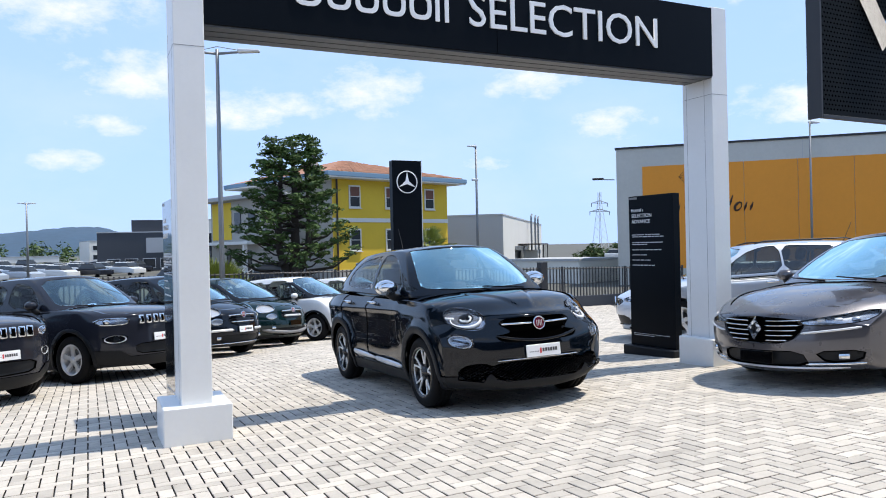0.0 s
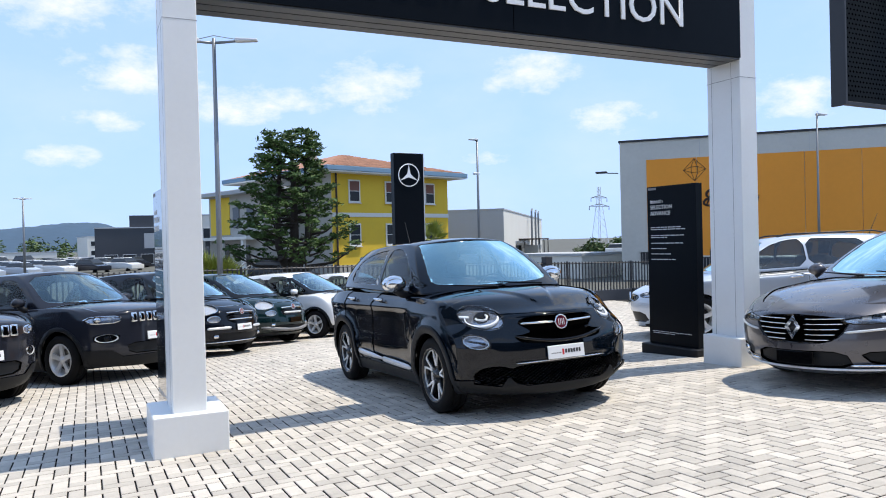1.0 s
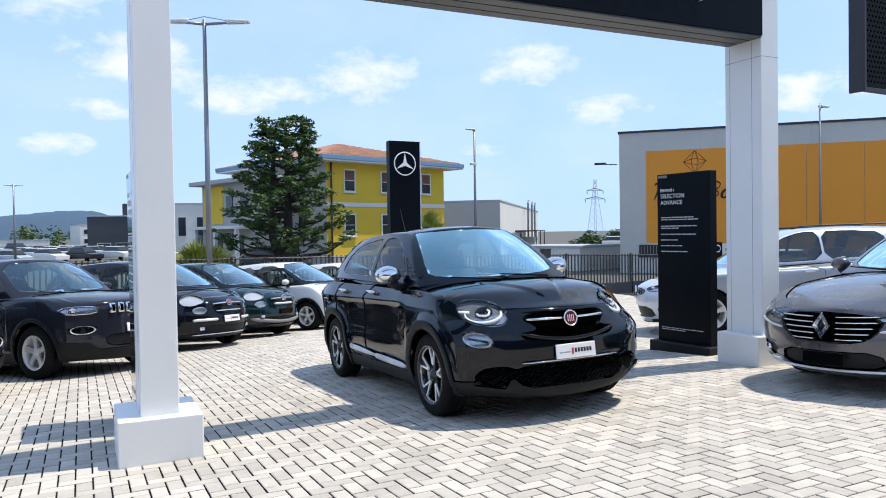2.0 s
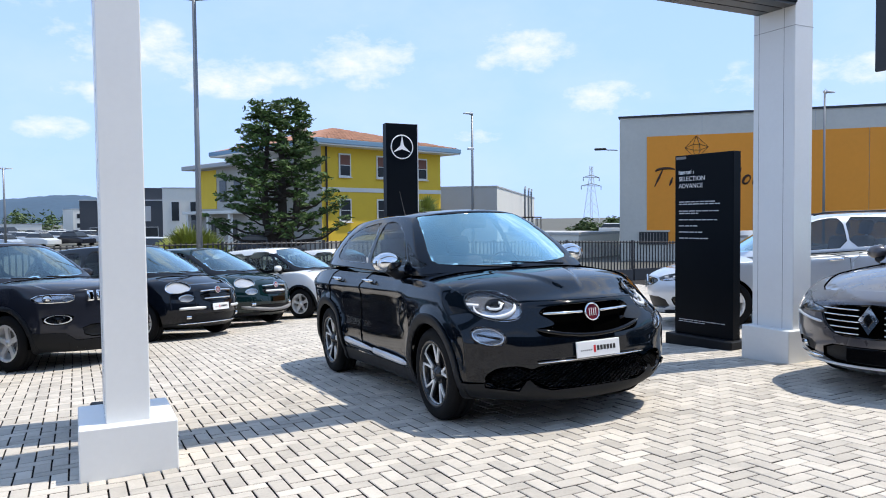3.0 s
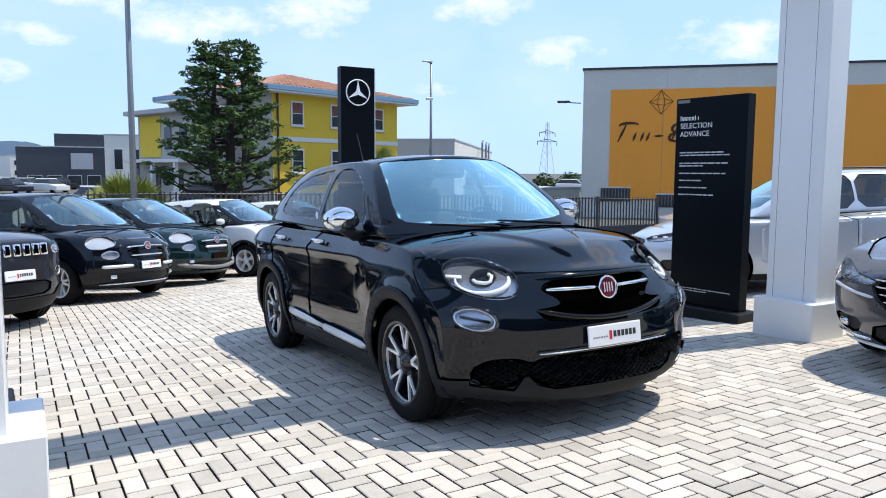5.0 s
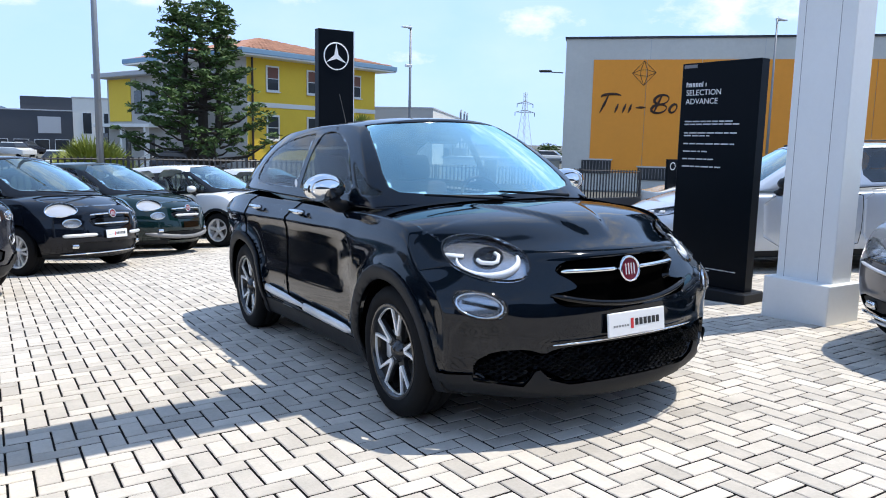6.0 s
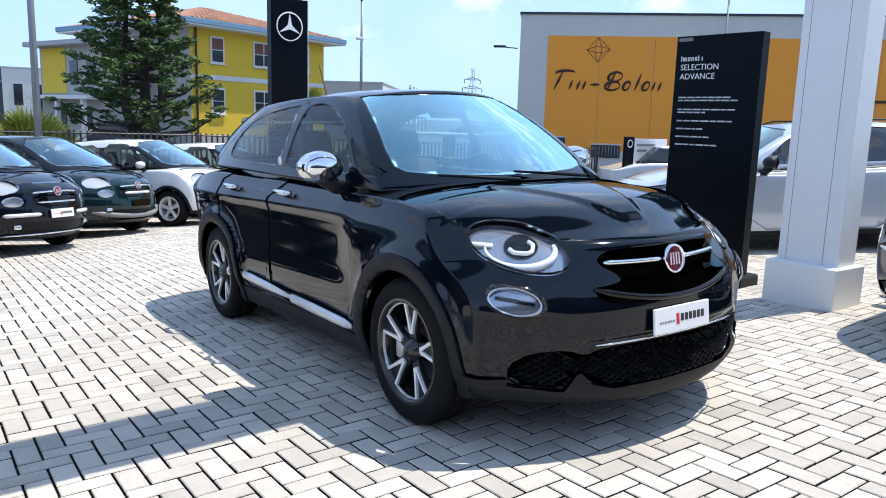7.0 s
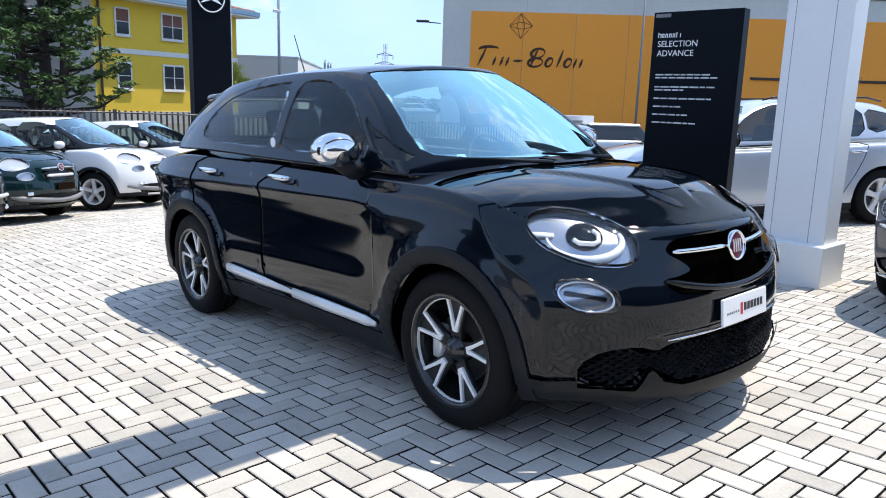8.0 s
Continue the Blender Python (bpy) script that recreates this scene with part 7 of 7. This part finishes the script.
def plain_car(paint):
    c = thing("far_car", pose(0, 0, 0), "small parked car on the far parking ground", "car", "cars on the far parking ground")
    low = shell([0.85, 0.8, 0.4, -0.2, -1.2, -2.4, -3.1, -3.3], [-0.86, -0.8, 0, 0.8, 0.86], [0.2, 0.3, 0.7, 0.9], lambda x, b, c_: (x - 0.25 * b * b * (x > 0.5), b, c_ + 0.04 * (x < 0) - 0.2 * (x > 0.3) * (c_ > 0.8)))
    part("body", smoothed(low, 1), paint, c, "", True)
    cab = shell([0, 0.1, 0.5, 0.9, 1], [-1, -0.9, 0, 0.9, 1], [0, 0.5, 0.9, 1], lambda u, b, c_: ((-0.2 - 0.75 * c_) * (1 - u) + (-3.2 + 0.5 * c_) * u, b * (0.78 - 0.2 * c_), 0.88 + 0.56 * c_))
    part("glasshouse", smoothed(cab, 1), WINDOW_DARK, c, "", True)
    top = box(-2.75, -0.95, -0.62, 0.62, 1.35, 1.47, 0.05)
    part("roof", top, paint, c)
    for x in (0, -2.5):
        for sgn in (-1, 1):
            part("wheel", lathe([(0.31, sgn * 0.72), (0.31, sgn * 0.88), (0.2, sgn * 0.885), (0.01, sgn * 0.87)], 16), RUBBER, c)
    return c


def build_far_cars():
    rng = random.Random(8)
    base = [plain_car(m) for m in (CAR_WHITE, CAR_GREY, CAR_SILVER, CAR_NAVY)]
    spots = []
    for row, y in enumerate((92, 104, 116, 128)):
        for k in range(9):
            spots.append((-22 + 3.4 * k + row * 1.6, y + rng.uniform(-0.4, 0.4)))
    spots += [(20.6, 20.6), (74, 78), (60, 72), (11.6, 43.5), (6.4, 47.0)]
    for k, (x, y) in enumerate(spots):
        b = base[k] if k < 4 else base[rng.choice((0, 0, 0, 0, 2, 2, 1))]
        m = pose(x, y, gz(x, min(y, 20)) - (0.02 if y < 22 else 0.0), 0, 0, -52 + rng.uniform(-3, 3) if y > 22 else 148)
        if 26 < k < 31:
            m = m @ Matrix.Diagonal((1.1, 1.1, 1.4, 1))
        if k < 4:
            b.matrix_basis = m
        else:
            copy_thing(b, m)


build_far_cars()

# ---- paving: a right-angled herringbone ----
LONG, SHORT, GAPW = 0.20, 0.10, 0.0095


def herringbone(x0, x1, y0, y1):
    """Places of the pavers: corner, and whether it lies along x."""
    w = SHORT
    out = []
    for j in range(int(y0 / w) - 2, int(y1 / w) + 3):
        for i in range(int(x0 / w) - 2, int(x1 / w) + 3):
            k = (i - j) % 4
            if k == 0:
                out.append((i * w, j * w, True))
            elif k == 3:
                out.append((i * w, j * w, False))
    return [p for p in out if x0 <= p[0] < x1 and y0 <= p[1] < y1]


def paver_corners(along):
    a, b = (LONG, SHORT) if along else (SHORT, LONG)
    g, c = GAPW / 2, 0.0035
    return [(g, g), (a - g, g), (a - g, b - g), (g, b - g)], [(g + c, g + c), (a - g - c, g + c), (a - g - c, b - g - c), (g + c, b - g - c)]


def build_paving():
    rng = random.Random(4)
    paving = thing("paving", pose(0, 0, 0), "light grey concrete block paving in herringbone bond", "paving", kind="structure")
    shared = {}
    for along in (True, False):
        lowc, topc = paver_corners(along)
        bm = bmesh.new()
        rings = [[bm.verts.new((x, y, z)) for x, y in c] for c, z in ((lowc, -0.05), (lowc, -0.004), (topc, 0.0))]
        for a, b in zip(rings, rings[1:]):
            for i in range(4):
                bm.faces.new((a[i], a[(i + 1) % 4], b[(i + 1) % 4], b[i]))
        bm.faces.new(rings[-1])
        me = bpy.data.meshes.new("paver")
        bm.to_mesh(me)
        bm.free()
        me.materials.append(PAVER)
        me.materials.append(JOINT)
        for f in me.polygons:
            f.material_index = int(f.index < 4)
        shared[along] = me
    near = lambda p: 1.5 < p[0] < 3.5 and 5.0 < p[1] < 8.2
    spots = herringbone(-13, 17, -5, 21.8)
    singles = [p for p in spots if near(p)][:300]
    chosen = set(singles)
    for x, y, along in singles:
        ob = new("paver", shared[along])
        ob.parent = paving
        m = on_lot(x, y, 0)
        ob.matrix_basis = m @ pose(0, 0, rng.uniform(-0.0015, 0.0015), rng.uniform(-0.25, 0.25), rng.uniform(-0.25, 0.25), rng.uniform(-0.3, 0.3))
    verts, faces = [], []
    for p in spots:
        if p in chosen:
            continue
        x, y, along = p
        lowc, topc = paver_corners(along)
        base, lift = len(verts), rng.uniform(-0.0015, 0.0015)
        tx, ty = rng.uniform(-0.006, 0.006), rng.uniform(-0.006, 0.006)
        for c, z in ((lowc, -0.045), (lowc, -0.004), (topc, 0.0)):
            for u, v in c:
                verts.append((x + u, y + v, gz(x + u, y + v) + z + lift + tx * (u - 0.1) + ty * (v - 0.1)))
        for r in (0, 4):
            for i in range(4):
                faces.append((base + r + i, base + r + (i + 1) % 4, base + r + 4 + (i + 1) % 4, base + r + 4 + i))
        faces.append((base + 8, base + 9, base + 10, base + 11))
    me = bpy.data.meshes.new("paving_field")
    me.from_pydata(verts, [], faces)
    me.materials.append(PAVER_JOINED)
    me.materials.append(JOINT)
    # the sides are dirty with joint sand
    me.polygons.foreach_set("material_index", [int(k % 9 < 4) for k in range(len(faces))])
    ob = new("paving_field", me)
    ob.parent = paving
    tagged(ob, kind="stuff")


build_paving()
